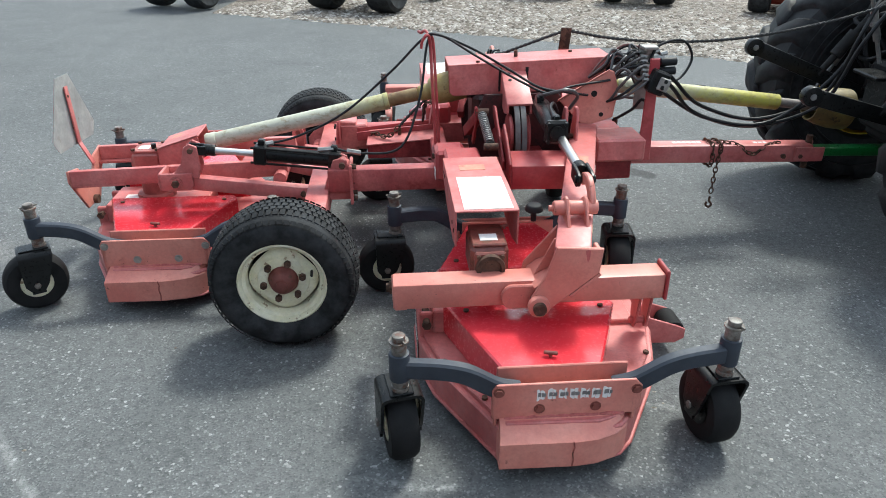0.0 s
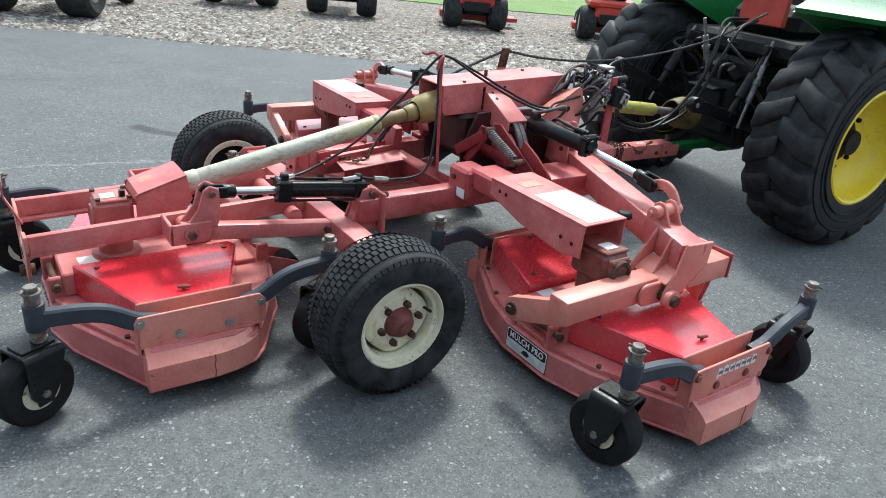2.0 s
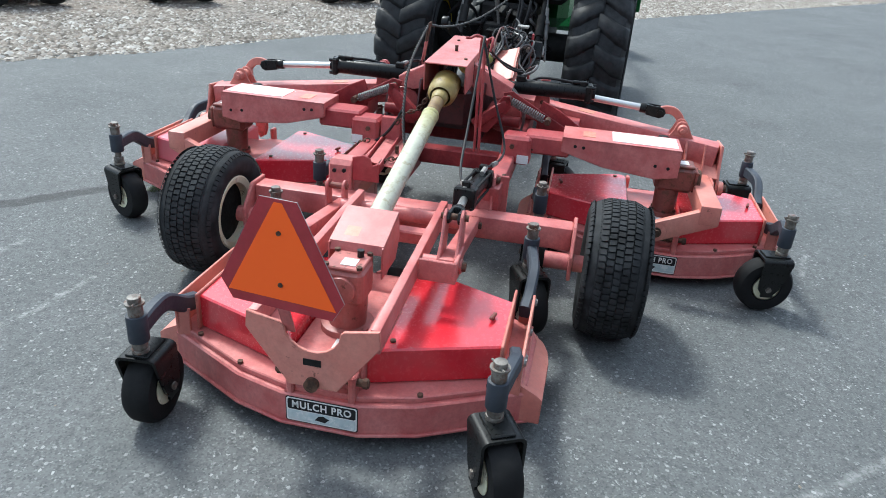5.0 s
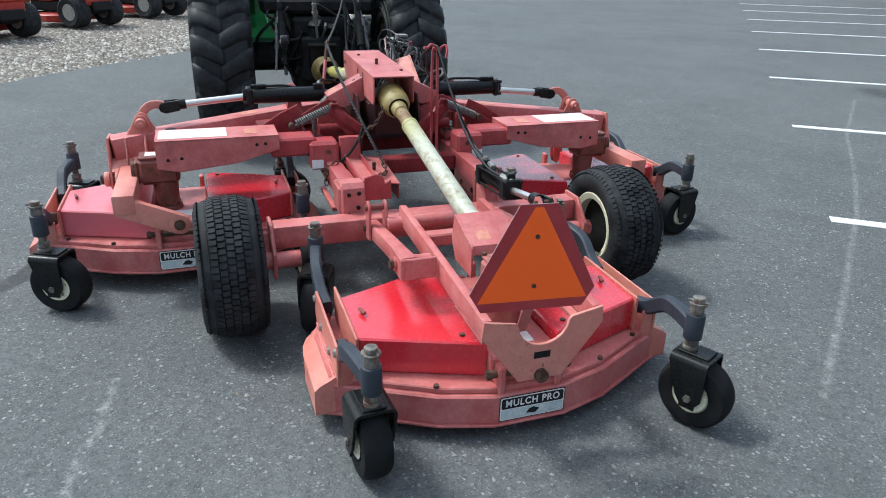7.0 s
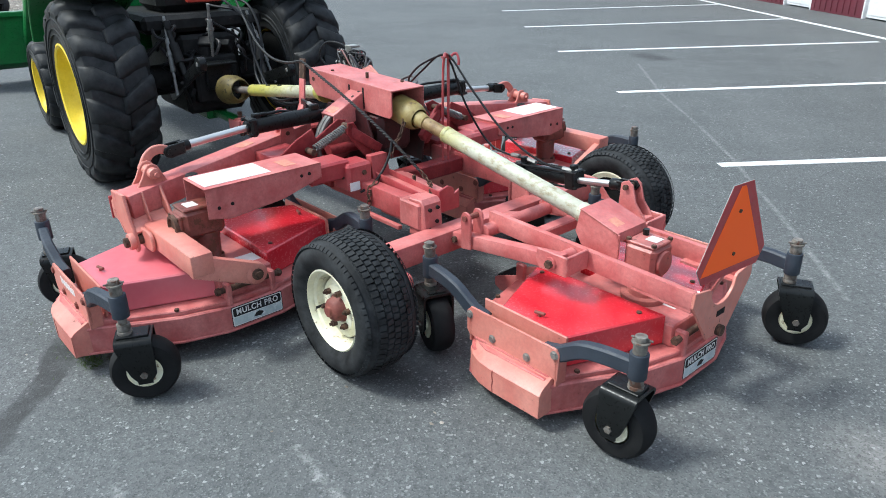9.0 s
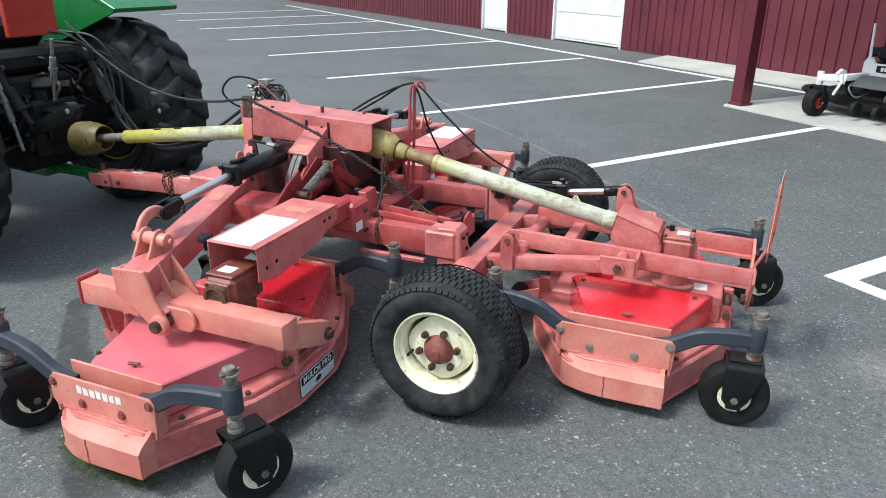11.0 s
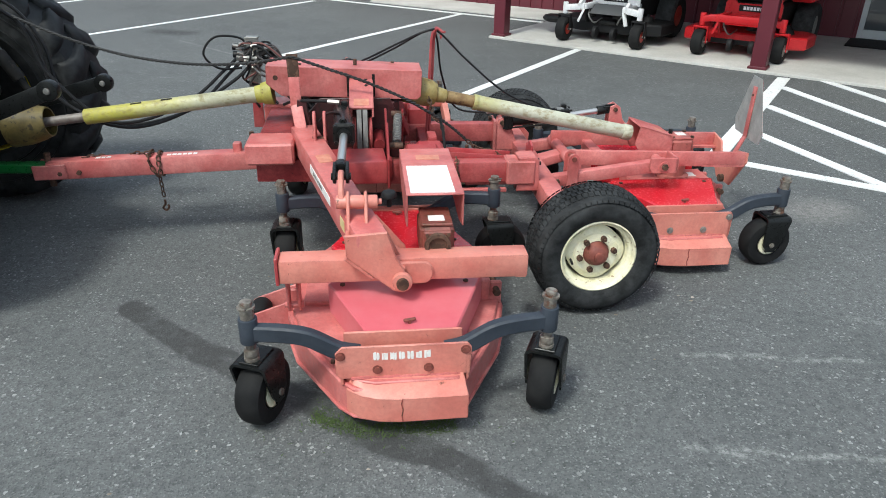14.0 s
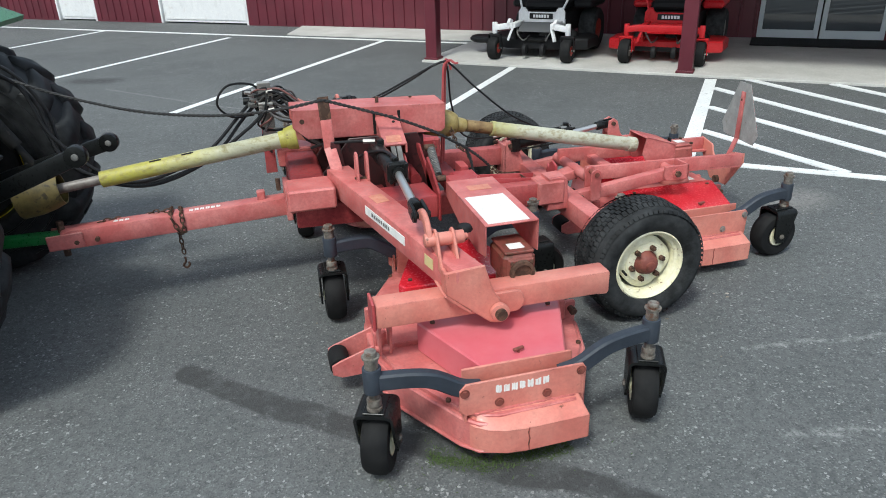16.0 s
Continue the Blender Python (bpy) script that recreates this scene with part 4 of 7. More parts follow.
def tread_block(bm, row, i=0):
    """One raised block of a row; odd and even rows are staggered like bricks."""
    z = -0.0915 + row * 0.0305
    a = 2 * math.pi * (i + (0.0 if row % 2 else 0.5)) / TREAD
    ring = []
    for rr, f in ((-0.009, 1.06), (0.0024, 0.92)):
        for sa, sz in ((-1, -1), (1, -1), (1, 1), (-1, 1)):
            zz = z + sz * 0.0136 * f
            aa = a + (sa * 0.0101 * f + (0.07 if row % 2 else -0.07) * (zz - z)) / crown(z)
            ring.append(bm.verts.new(((crown(zz) + rr) * math.cos(aa), (crown(zz) + rr) * math.sin(aa), zz)))
    for q in ((4, 5, 6, 7), (0, 1, 5, 4), (1, 2, 6, 5), (2, 3, 7, 6), (3, 0, 4, 7)):
        bm.faces.new([ring[k] for k in q])


def tread_edges(bm):
    """The outer rows, and the bars that run down over the shoulders."""
    for row in (0, 1, 5, 6):
        for i in range(TREAD):
            tread_block(bm, row, i)
    for s in (1, -1):
        for i in range(TREAD):
            a = 2 * math.pi * (i + 0.2) / TREAD
            ring = []
            for r, z in ((0.2665, 0.1065), (0.255, 0.1180)):
                for sa in (-1, 1):
                    for up in (-0.006, 0.0045):
                        aa = a + sa * 0.0095 / r
                        ring.append(bm.verts.new(((r + up * 0.7) * math.cos(aa), (r + up * 0.7) * math.sin(aa), s * (z + up * 0.7))))
            for p, q in ((1, 3), (0, 1), (3, 2)):
                bm.faces.new((ring[p], ring[q], ring[4 + q], ring[4 + p]))


def rim_disc(bm):
    """The barrel of the rim, open in the middle."""
    lathe(bm, [(0.170, 0.092), (0.168, 0.104), (0.162, 0.108), (0.156, 0.100), (0.152, 0.084), (0.140, 0.078), (0.136, 0.060), (0.134, 0.0), (0.134, -0.10), (0.160, -0.108), (0.166, -0.104), (0.140, -0.09), (0.142, 0.0), (0.145, 0.07)], Matrix(), 48, closed=True)


def wheel_disc(bm):
    """Pressed centre with a lobed edge, set back in the rim."""
    n = 48
    rows = []
    for r, z in ((0.052, 0.020), (0.060, 0.034), (0.094, 0.034), (0.100, 0.026), (0.116, 0.022), (0.126, 0.012)):
        ring = []
        for i in range(n):
            a = 2 * math.pi * i / n
            k = r * (1 + (0.045 * math.cos(4 * a) if r > 0.11 else 0.0))
            ring.append(bm.verts.new((k * math.cos(a), k * math.sin(a), z)))
        rows.append(ring)
    for p, q in zip(rows, rows[1:]):
        for i in range(n):
            bm.faces.new((p[i], p[(i + 1) % n], q[(i + 1) % n], q[i]))


def rim_back(bm):
    cyl(bm, (0, 0, -0.06), (0, 0, -0.05), 0.136, n=32)


def rim_hub(bm):
    lathe(bm, [(0.058, 0.010), (0.057, 0.042), (0.050, 0.050), (0.046, 0.070), (0.036, 0.080), (0.022, 0.084), (0.020, 0.094), (0.004, 0.096)], Matrix(), 28)


def lug_nut(bm):
    cyl(bm, (0, 0, 0.030), (0, 0, 0.052), 0.0135, n=6)
    cyl(bm, (0, 0, 0.048), (0, 0, 0.062), 0.0065, n=8)


for s in (1, -1):
    at = pose(0.0, 0.878 * s, 0.283, -90 * s, 0, 0)
    t = part("transport_tyre", once("turf_tyre", turf_tyre, TYRE), None, mower, "black turf tyre with blocky tread", at)
    tagged(part("tread", once("tread_edges", tread_edges, TYRE), None, t), kind="stuff")
    for row in (2, 3, 4):
        shape = once("tread_block_%d" % row, lambda bm: tread_block(bm, row), TYRE)
        for i in range(TREAD):
            part("tread_block", shape, None, t, "", Matrix.Rotation(2 * math.pi * i / TREAD, 4, "Z"))
    part("rim", once("rim_disc", rim_disc, CREAM), None, t, "cream painted rim with rust stains")
    part("wheel_disc", once("wheel_disc", wheel_disc, CREAM), None, t, "cream pressed wheel centre", pose(0, 0, 0.036))
    # black disc added behind the centre so its gap looks shaded
    part("gap_shade_disc", once("rim_back", rim_back, GREASE), None, t)
    part("hub", once("rim_hub", rim_hub, BOLTRED), None, t, "rusty dark red hub", pose(0, 0, 0.026))
    for k in range(6):
        a = radians(60 * k + 12)
        part("lug_nut", once("lug_nut", lug_nut, RUSTSTEEL), None, t, "", pose(0.076 * math.cos(a), 0.076 * math.sin(a), 0.036))
    bm = new_bm()
    cyl(bm, (0.108, 0.03, 0.050), (0.112, 0.032, 0.100), 0.0055, n=8)
    part("valve_stem", bm, RUBBERHOSE, t)

# ---- main frame ----
bm = new_bm()
beam(bm, (0.09, -0.70, 0.362), (0.09, 0.70, 0.362), 0.10, 0.10)
part("axle_beam", bm, SALMON, mower)
for s in (1, -1):
    bm = new_bm()
    prism(bm, [(-0.055, 0.225), (0.04, 0.215), (0.150, 0.30), (0.150, 0.425), (0.03, 0.425), (-0.06, 0.33)], "y", s * 0.700, s * 0.716, None, 0.003)
    cyl(bm, (0, s * 0.60, 0.283), (0, s * 0.76, 0.283), 0.036, n=20)
    part("spindle_plate", bm, SALMON, mower)
    bm = new_bm()
    beam(bm, (0.14, s * 0.335, 0.455), (0.90, s * 0.345, 0.462), 0.075, 0.105)
    part("frame_rail", bm, MIDRED, mower)
    # front rail piece: shade under the arms painted in as dark red
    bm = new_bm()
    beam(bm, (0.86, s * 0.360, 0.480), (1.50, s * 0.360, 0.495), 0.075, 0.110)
    part("frame_rail", bm, SHADERED, mower)
    bm = new_bm()
    if s < 0:
        for y in (0.272, 0.335):
            prism(bm, [(0.10, 0.36), (0.245, 0.36), (0.235, 0.50), (0.225, 0.545), (0.20, 0.555), (0.165, 0.545)], "y", -y, -y - 0.014, None, 0.003)
        part("upright_bracket", bm, SALMON, mower)
    else:
        prism(bm, [(0.128, 0.36), (0.245, 0.36), (0.245, 0.535), (0.160, 0.540), (0.140, 0.520)], "y", 0.286, 0.392, None, 0.006)
        upright = part("upright_bracket", bm, SALMON, mower, "boxed red bracket with bolt holes")
        for y, z in ((0.318, 0.500), (0.362, 0.496), (0.322, 0.435), (0.364, 0.405)):
            bm = new_bm()
            cyl(bm, (0.1335, y, z), (0.125, y, z), 0.009, n=10)
            part("bolt_hole", bm, GREASE, upright)
        bm = new_bm()
        prism(bm, [(0.165, 0.455), (0.287, 0.455), (0.287, 0.560), (0.235, 0.575), (0.205, 0.560), (0.195, 0.530), (0.168, 0.545)], "x", 0.150, 0.162, None, 0.003)
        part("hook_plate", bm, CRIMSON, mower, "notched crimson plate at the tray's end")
    # hinge block and telescoping drive cover of a wing
    zc = 0.0 if s < 0 else 0.028
    bm = new_bm()
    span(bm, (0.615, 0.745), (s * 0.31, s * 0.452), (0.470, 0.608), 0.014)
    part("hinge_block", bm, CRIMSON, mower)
    bm = new_bm()
    span(bm, (0.6125, 0.6155), (s * 0.390, s * 0.446), (0.480, 0.522), 0)
    part("serial_tag", bm, WHITELABEL, mower, "small white maker's tag with rubbed print")
    bm = new_bm()
    cyl(bm, (0.605, s * 0.362, 0.56), (0.62, s * 0.362, 0.56), 0.012, n=6)
    part("hinge_bolt", bm, RUSTSTEEL, mower)
    bm = new_bm()
    cyl(bm, (0.66, s * 0.448, 0.545), (0.66, s * 0.462, 0.545), 0.012, n=6)
    part("hinge_bolt", bm, RUSTSTEEL, mower)
    bm = new_bm()
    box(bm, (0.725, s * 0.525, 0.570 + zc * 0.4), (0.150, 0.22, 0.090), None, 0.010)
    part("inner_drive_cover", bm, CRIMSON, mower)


def drive_cover(bm):
    """Folded sheet channel, open below and at its outer end; for +y."""
    t = 0.006
    prism(bm, [(0.635, 0.625), (0.855, 0.625), (0.855, 0.631), (0.635, 0.631)], "y", 0.595, 1.150, None, 0.002)
    for x in (0.635, 0.855 - t):
        prism(bm, [(0.595, 0.628), (1.150, 0.628), (1.150, 0.500), (1.05, 0.480), (0.80, 0.505), (0.595, 0.560)], "x", x, x + t, None, 0.002)
    span(bm, (0.64, 0.85), (0.598, 0.604), (0.560, 0.626), 0.001)


def cover_hole(bm):
    cyl(bm, (0.633, 0, 0), (0.637, 0, 0), 0.008, n=10)


def wing_gearbox(bm):
    box(bm, (0.745, 1.150, 0.475), (0.130, 0.180, 0.125), None, 0.018)
    box(bm, (0.745, 1.245, 0.470), (0.105, 0.018, 0.105), None, 0.008)
    box(bm, (0.745, 1.150, 0.540), (0.118, 0.165, 0.012), None, 0.004)
    cyl(bm, (0.745, 1.130, 0.205), (0.745, 1.130, 0.42), 0.050, 0.058, n=24, bev=0.004)
    cyl(bm, (0.745, 1.130, 0.205), (0.745, 1.130, 0.302), 0.066, n=24, bev=0.006)


def face_bolt(bm):
    cyl(bm, (0.745, 1.252, 0.470), (0.745, 1.261, 0.470), 0.007, n=6)


def gearbox_seal(bm):
    lathe(bm, [(0.050, 0.0), (0.048, 0.016), (0.036, 0.018), (0.032, 0.008), (0.004, 0.008)], pose(0.745, 1.2535, 0.470, -90), 24)


def gearbox_label(bm):
    span(bm, (0.715, 0.775), (1.155, 1.205), (0.5465, 0.548), 0)


def cover_label(bm):
    span(bm, (0.668, 0.838), (0.83, 1.135), (0.6300, 0.6330), 0)


def cover_warning(bm):
    span(bm, (0.69, 0.79), (0.69, 0.75), (0.6300, 0.6327), 0)


def folding_arm(bm):
    """Box arm from the front cross beam out to its head, for +y."""
    beam(bm, (1.300, 0.276, 0.6146), (0.988, 1.372, 0.537), 0.115, 0.110)


def arm_root(bm):
    """The short box that stiffens the arm's foot."""
    beam(bm, (0.915, 0.555, 0.556), (1.17, 0.572, 0.558), 0.20, 0.104)


def root_plate(bm):
    prism(bm, [(0.45, 0.49), (0.67, 0.49), (0.67, 0.62), (0.56, 0.69), (0.47, 0.73), (0.45, 0.68)], "x", 0.898, 0.910, None, 0.003)


def arm_head(bm):
    outer = [(0.935, 0.600), (1.085, 0.590), (1.078, 0.505), (0.985, 0.425), (0.915, 0.368), (0.880, 0.360), (0.858, 0.378), (0.862, 0.420), (0.905, 0.500)]
    prism(bm, outer, "y", 1.372, 1.386, None, 0.003)
    prism(bm, [(0.972, 0.598), (0.972, 0.470), (0.905, 0.440), (0.868, 0.424), (0.860, 0.440), (0.864, 0.466)], "y", 1.205, 1.216, None, 0.003)
    prism(bm, [(0.985, 0.425), (1.078, 0.505), (1.086, 0.498), (0.993, 0.417)], "y", 1.2030, 1.3880, None, 0.002)
    prism(bm, [(0.884, 0.462), (0.950, 0.500), (0.952, 0.592), (0.944, 0.592)], "y", 1.295, 1.303, None, 0.002)
    prism(bm, [(0.872, 0.450), (0.905, 0.476), (0.960, 0.497), (0.960, 0.488), (0.907, 0.467), (0.876, 0.442)], "y", 1.2185, 1.3725, None, 0)
    span(bm, (1.066, 1.080), (1.325, 1.3725), (0.50, 0.586), 0.003)


def arm_lug(bm):
    prism(bm, [(1.140, 0.575), (1.330, 0.560), (1.275, 0.640), (1.252, 0.684), (1.236, 0.700), (1.214, 0.702), (1.196, 0.690), (1.182, 0.655)], "x", -0.006, 0.006, None, 0.003)


def lug_drum(bm):
    cyl(bm, (0.945, 1.224, 0.664), (1.095, 1.224, 0.664), 0.025, n=20, bev=0.004)
    cyl(bm, (0.931, 1.220, 0.662), (0.945, 1.220, 0.662), 0.011, n=12)


def lug_link(bm):
    """Crescent link from the drum up to the rod's fork."""
    arc = [(p.y, p.z) for p in smooth_path([(0, 1.100, 0.718), (0, 1.128, 0.733), (0, 1.165, 0.735), (0, 1.196, 0.719), (0, 1.218, 0.690), (0, 1.227, 0.657)], 4)]
    out, back = [], []
    for k, (y, z) in enumerate(arc):
        a, b = arc[max(k - 1, 0)], arc[min(k + 1, len(arc) - 1)]
        l = math.hypot(b[0] - a[0], b[1] - a[1])
        u, v = -(b[1] - a[1]) / l * 0.019, (b[0] - a[0]) / l * 0.019
        out.append((y + u, z + v))
        back.append((y - 1.15 * u, z - 1.15 * v))
    prism(bm, out + [(1.224, 0.636), (1.208, 0.632)] + back[::-1] + [(1.084, 0.705)], "x", 1.066, 1.086, None, 0.004)


def yoke_tube(bm):
    beam(bm, (0.415, 1.290, 0.412), (1.325, 1.285, 0.412), 0.092, 0.092)


def yoke_cap(bm):
    span(bm, (1.325, 1.337), (1.236, 1.336), (0.362, 0.472), 0.003)


def yoke_rear_plate(bm):
    beam(bm, (0.440, 1.318, 0.408), (0.430, 1.075, 0.306), 0.040, 0.092, bev=0.004)
    cyl(bm, (0.411, 1.075, 0.306), (0.449, 1.075, 0.306), 0.046, n=22, bev=0.003)


def yoke_pad(bm):
    """Rounded saddle plate on the tube, beside the head."""
    prism(bm, [(0.925, 0.360), (0.925, 0.450)] + [(0.805 + 0.036 * math.cos(radians(a)), 0.406 + 0.044 * math.sin(radians(a))) for a in range(90, 271, 20)], "y", 1.336, 1.352, None, 0.004)


def yoke_front_foot(bm):
    for x in (1.262, 1.302):
        prism(bm, [(1.215, 0.372), (1.292, 0.372), (1.268, 0.235), (1.250, 0.205), (1.228, 0.215), (1.215, 0.26)], "x", x, x + 0.010, None, 0.002)
    cyl(bm, (1.252, 1.245, 0.232), (1.324, 1.245, 0.232), 0.013, n=8)


def yoke_pin(bm):
    cyl(bm, (0.885, 1.20, 0.398), (0.885, 1.425, 0.398), 0.022, n=18)
    cyl(bm, (0.885, 1.408, 0.398), (0.885, 1.428, 0.398), 0.021, n=6)


def pin_collar(bm):
    cyl(bm, (0.885, 1.386, 0.398), (0.885, 1.411, 0.398), 0.036, n=20, bev=0.004)


def plate_pin(bm):
    cyl(bm, (0.402, 1.075, 0.306), (0.413, 1.075, 0.306), 0.024, n=16)
    cyl(bm, (0.390, 1.075, 0.306), (0.404, 1.075, 0.306), 0.017, n=6)


def lever_knob(bm):
    cyl(bm, (0.918, 1.085, 0.560), (0.918, 1.085, 0.60), 0.010, n=10)
    cyl(bm, (0.918, 1.085, 0.598), (0.918, 1.085, 0.622), 0.034, 0.026, n=10, bev=0.005)


def fold_barrel(bm):
    cyl(bm, (1.094, 0.300, 0.752), (1.074, 0.690, 0.758), 0.040, n=28, bev=0.004)
    box(bm, (1.0735, 0.690, 0.7585), (0.092, 0.036, 0.092), None, 0.010)
    for x in (-0.034, 0.034):
        for z in (-0.034, 0.034):
            cyl(bm, (1.0735 + x, 0.70, 0.7585 + z), (1.0735 + x, 0.720, 0.7585 + z), 0.009, n=6)
    cyl(bm, (1.073, 0.70, 0.759), (1.073, 0.722, 0.759), 0.028, n=20)
    cyl(bm, (1.078, 0.255, 0.752), (1.078, 0.310, 0.752), 0.026, n=16)
    box(bm, (1.076, 0.655, 0.802), (0.030, 0.035, 0.03), None, 0.005)
    box(bm, (1.078, 0.33, 0.797), (0.032, 0.05, 0.03), None, 0.005)
    cyl(bm, (1.076, 0.60, 0.806), (1.076, 0.68, 0.806), 0.011, n=12)


def fold_rod(bm):
    cyl(bm, (1.074, 0.69, 0.758), (1.080, 1.045, 0.727), 0.0175, n=20)


def fold_clevis(bm):
    cyl(bm, (1.080, 1.005, 0.731), (1.078, 1.055, 0.727), 0.026, n=16, bev=0.004)
    for x in (-0.030, 0.018):
        prism(bm, [(1.035, 0.754), (1.105, 0.748), (1.128, 0.738), (1.136, 0.720), (1.128, 0.700), (1.105, 0.690), (1.035, 0.702)], "x", 1.077 + x, 1.077 + x + 0.013, None, 0.003)
    cyl(bm, (1.040, 1.108, 0.720), (1.114, 1.108, 0.720), 0.014, n=14)


def gap_spring(bm):
    a, b = Vector((0.828, 0.298, 0.735)), Vector((0.845, 0.505, 0.643))
    f = orient(a, b)
    length = (b - a).length
    pts = []
    for k in range(16 * 10 + 1):
        t = k / 160
        w = 2 * math.pi * 16 * t
        pts.append(f @ Vector((0.02 + t * (length - 0.04), 0.0175 * math.cos(w), 0.0175 * math.sin(w))))
    pipe(bm, pts, 0.0042, 6, 0)


def spring_hook(bm):
    cyl(bm, (0.80, 0.298, 0.735), (0.86, 0.298, 0.735), 0.016, n=12)


def spring_anchor(bm):
    cyl(bm, (0.815, 0.507, 0.643), (0.875, 0.507, 0.643), 0.016, n=12)


def spring_arm(bm):
    prism(bm, [(0.265, 0.755), (0.315, 0.765), (0.45, 0.690), (0.60, 0.610), (0.585, 0.565), (0.52, 0.570), (0.40, 0.660), (0.28, 0.715)], "x", 0.882, 0.892, None, 0.003)
    prism(bm, [(0.16, 0.56), (0.21, 0.56), (0.32, 0.70), (0.31, 0.755), (0.275, 0.755)], "x", 0.800, 0.812, None, 0.003)
    beam(bm, (0.78, 0.14, 0.60), (0.82, 0.30, 0.72), 0.035, 0.05)


def strut(bm):
    """Slanting channel from the top box down to the fold cylinder."""
    beam(bm, (1.0, 0.085, 0.868), (1.0, 0.300, 0.762), 0.115, 0.012, bev=0.003)
    for x in (0.946, 1.050):
        prism(bm, [(0.085, 0.868), (0.300, 0.765), (0.300, 0.722), (0.22, 0.705), (0.085, 0.742)], "x", x - 0.005, x + 0.005, None, 0.002)


def strut_label(bm):
    beam(bm, (1.0, 0.245, 0.7962), (1.0, 0.288, 0.7750), 0.072, 0.002, bev=0)


def strut_hole(bm):
    cyl(bm, (0.0, 0.0, 0.0), (0.0, 0.0, 0.002), 0.008, n=10)


def strap(bm, x):
    pts = [(x, 0.265, 0.775), (x, 0.315, 0.735), (x, 0.360, 0.670), (x, 0.375, 0.600), (x, 0.365, 0.530)]
    path = smooth_path(pts, 5)
    rings = []
    for i, c in enumerate(path):
        d = (path[min(i + 1, len(path) - 1)] - path[max(i - 1, 0)]).normalized()
        s = Vector((1, 0, 0))
        u = s.cross(d)
        rings.append([bm.verts.new(c + p * s + q * u) for p, q in ((0.011, 0.006), (-0.011, 0.006), (-0.011, -0.006), (0.011, -0.006))])
    for a, b in zip(rings, rings[1:]):
        for k in range(4):
            bm.faces.new((a[k], a[(k + 1) % 4], b[(k + 1) % 4], b[k]))
    bm.faces.new(rings[0])
    bm.faces.new(rings[-1][::-1])


def sheave(bm):
    """A red pulley flange under the straps, for +y."""
    lathe(bm, [(0.030, -0.012), (0.088, -0.008), (0.092, 0.0), (0.088, 0.008), (0.030, 0.012)], pose(0, 0.270, 0.622, 0, 90, 0), 30)


WING = [("drive_cover", drive_cover, SALMON, "folded red sheet drive cover"), ("gearbox", wing_gearbox, GEARRED, "dark red cast gearbox"),
        ("gearbox_seal", gearbox_seal, RUSTSTEEL, "rusty round seal"), ("gearbox_label", gearbox_label, WHITELABEL, ""), ("instruction_label", cover_label, WHITELABEL, "large white instruction label"),
        ("warning_label", cover_warning, WARNLABEL, "faded orange warning label"), ("folding_arm", folding_arm, SALMON, "red box-section wing arm"), ("arm_root", arm_root, CRIMSON, ""),
        ("root_plate", root_plate, SHADERED, ""), ("arm_head", arm_head, SALMON_SIDE, ""), ("lug_drum", lug_drum, SALMON_SIDE, ""), ("lug_link", lug_link, SALMON_SIDE, "crescent-shaped red link"),
        ("yoke_tube", yoke_tube, SALMON_SIDE, ""), ("yoke_cap", yoke_cap, CRIMSON, "unfaded crimson end cap"), ("yoke_rear_plate", yoke_rear_plate, SALMON_SIDE, ""), ("yoke_pad", yoke_pad, SALMON_SIDE, ""),
        ("yoke_front_foot", yoke_front_foot, SALMON, ""), ("yoke_pin", yoke_pin, RUSTSTEEL, ""), ("pin_collar", pin_collar, SALMON_SIDE, ""), ("plate_pin", plate_pin, RUSTSTEEL, ""), ("lever_knob", lever_knob, DARKPLASTIC, "black plastic lever knob"),
        ("cylinder_rod", fold_rod, CHROME, "chrome cylinder rod"), ("rod_clevis", fold_clevis, BLACKPAINT, "black rod fork"),
        ("cylinder_barrel", fold_barrel, BLACKPAINT, "black hydraulic cylinder"), ("coil_spring", gap_spring, SPRINGSTEEL, "dark steel coil spring"), ("spring_hook", spring_hook, RUSTSTEEL, ""),
        ("spring_anchor", spring_anchor, RUSTSTEEL, ""), ("spring_arm", spring_arm, SHADERED, "dark greasy red spring arm"), ("strut", strut, SALMON, "slanting red channel strut"), ("strut_label", strut_label, WARNLABEL, "faded orange warning label")]
FIXED = {"cylinder_barrel", "coil_spring", "spring_hook", "spring_anchor", "spring_arm", "strut", "strut_label"}
ROD = {"cylinder_rod", "rod_clevis", "lug_drum", "lug_link"}
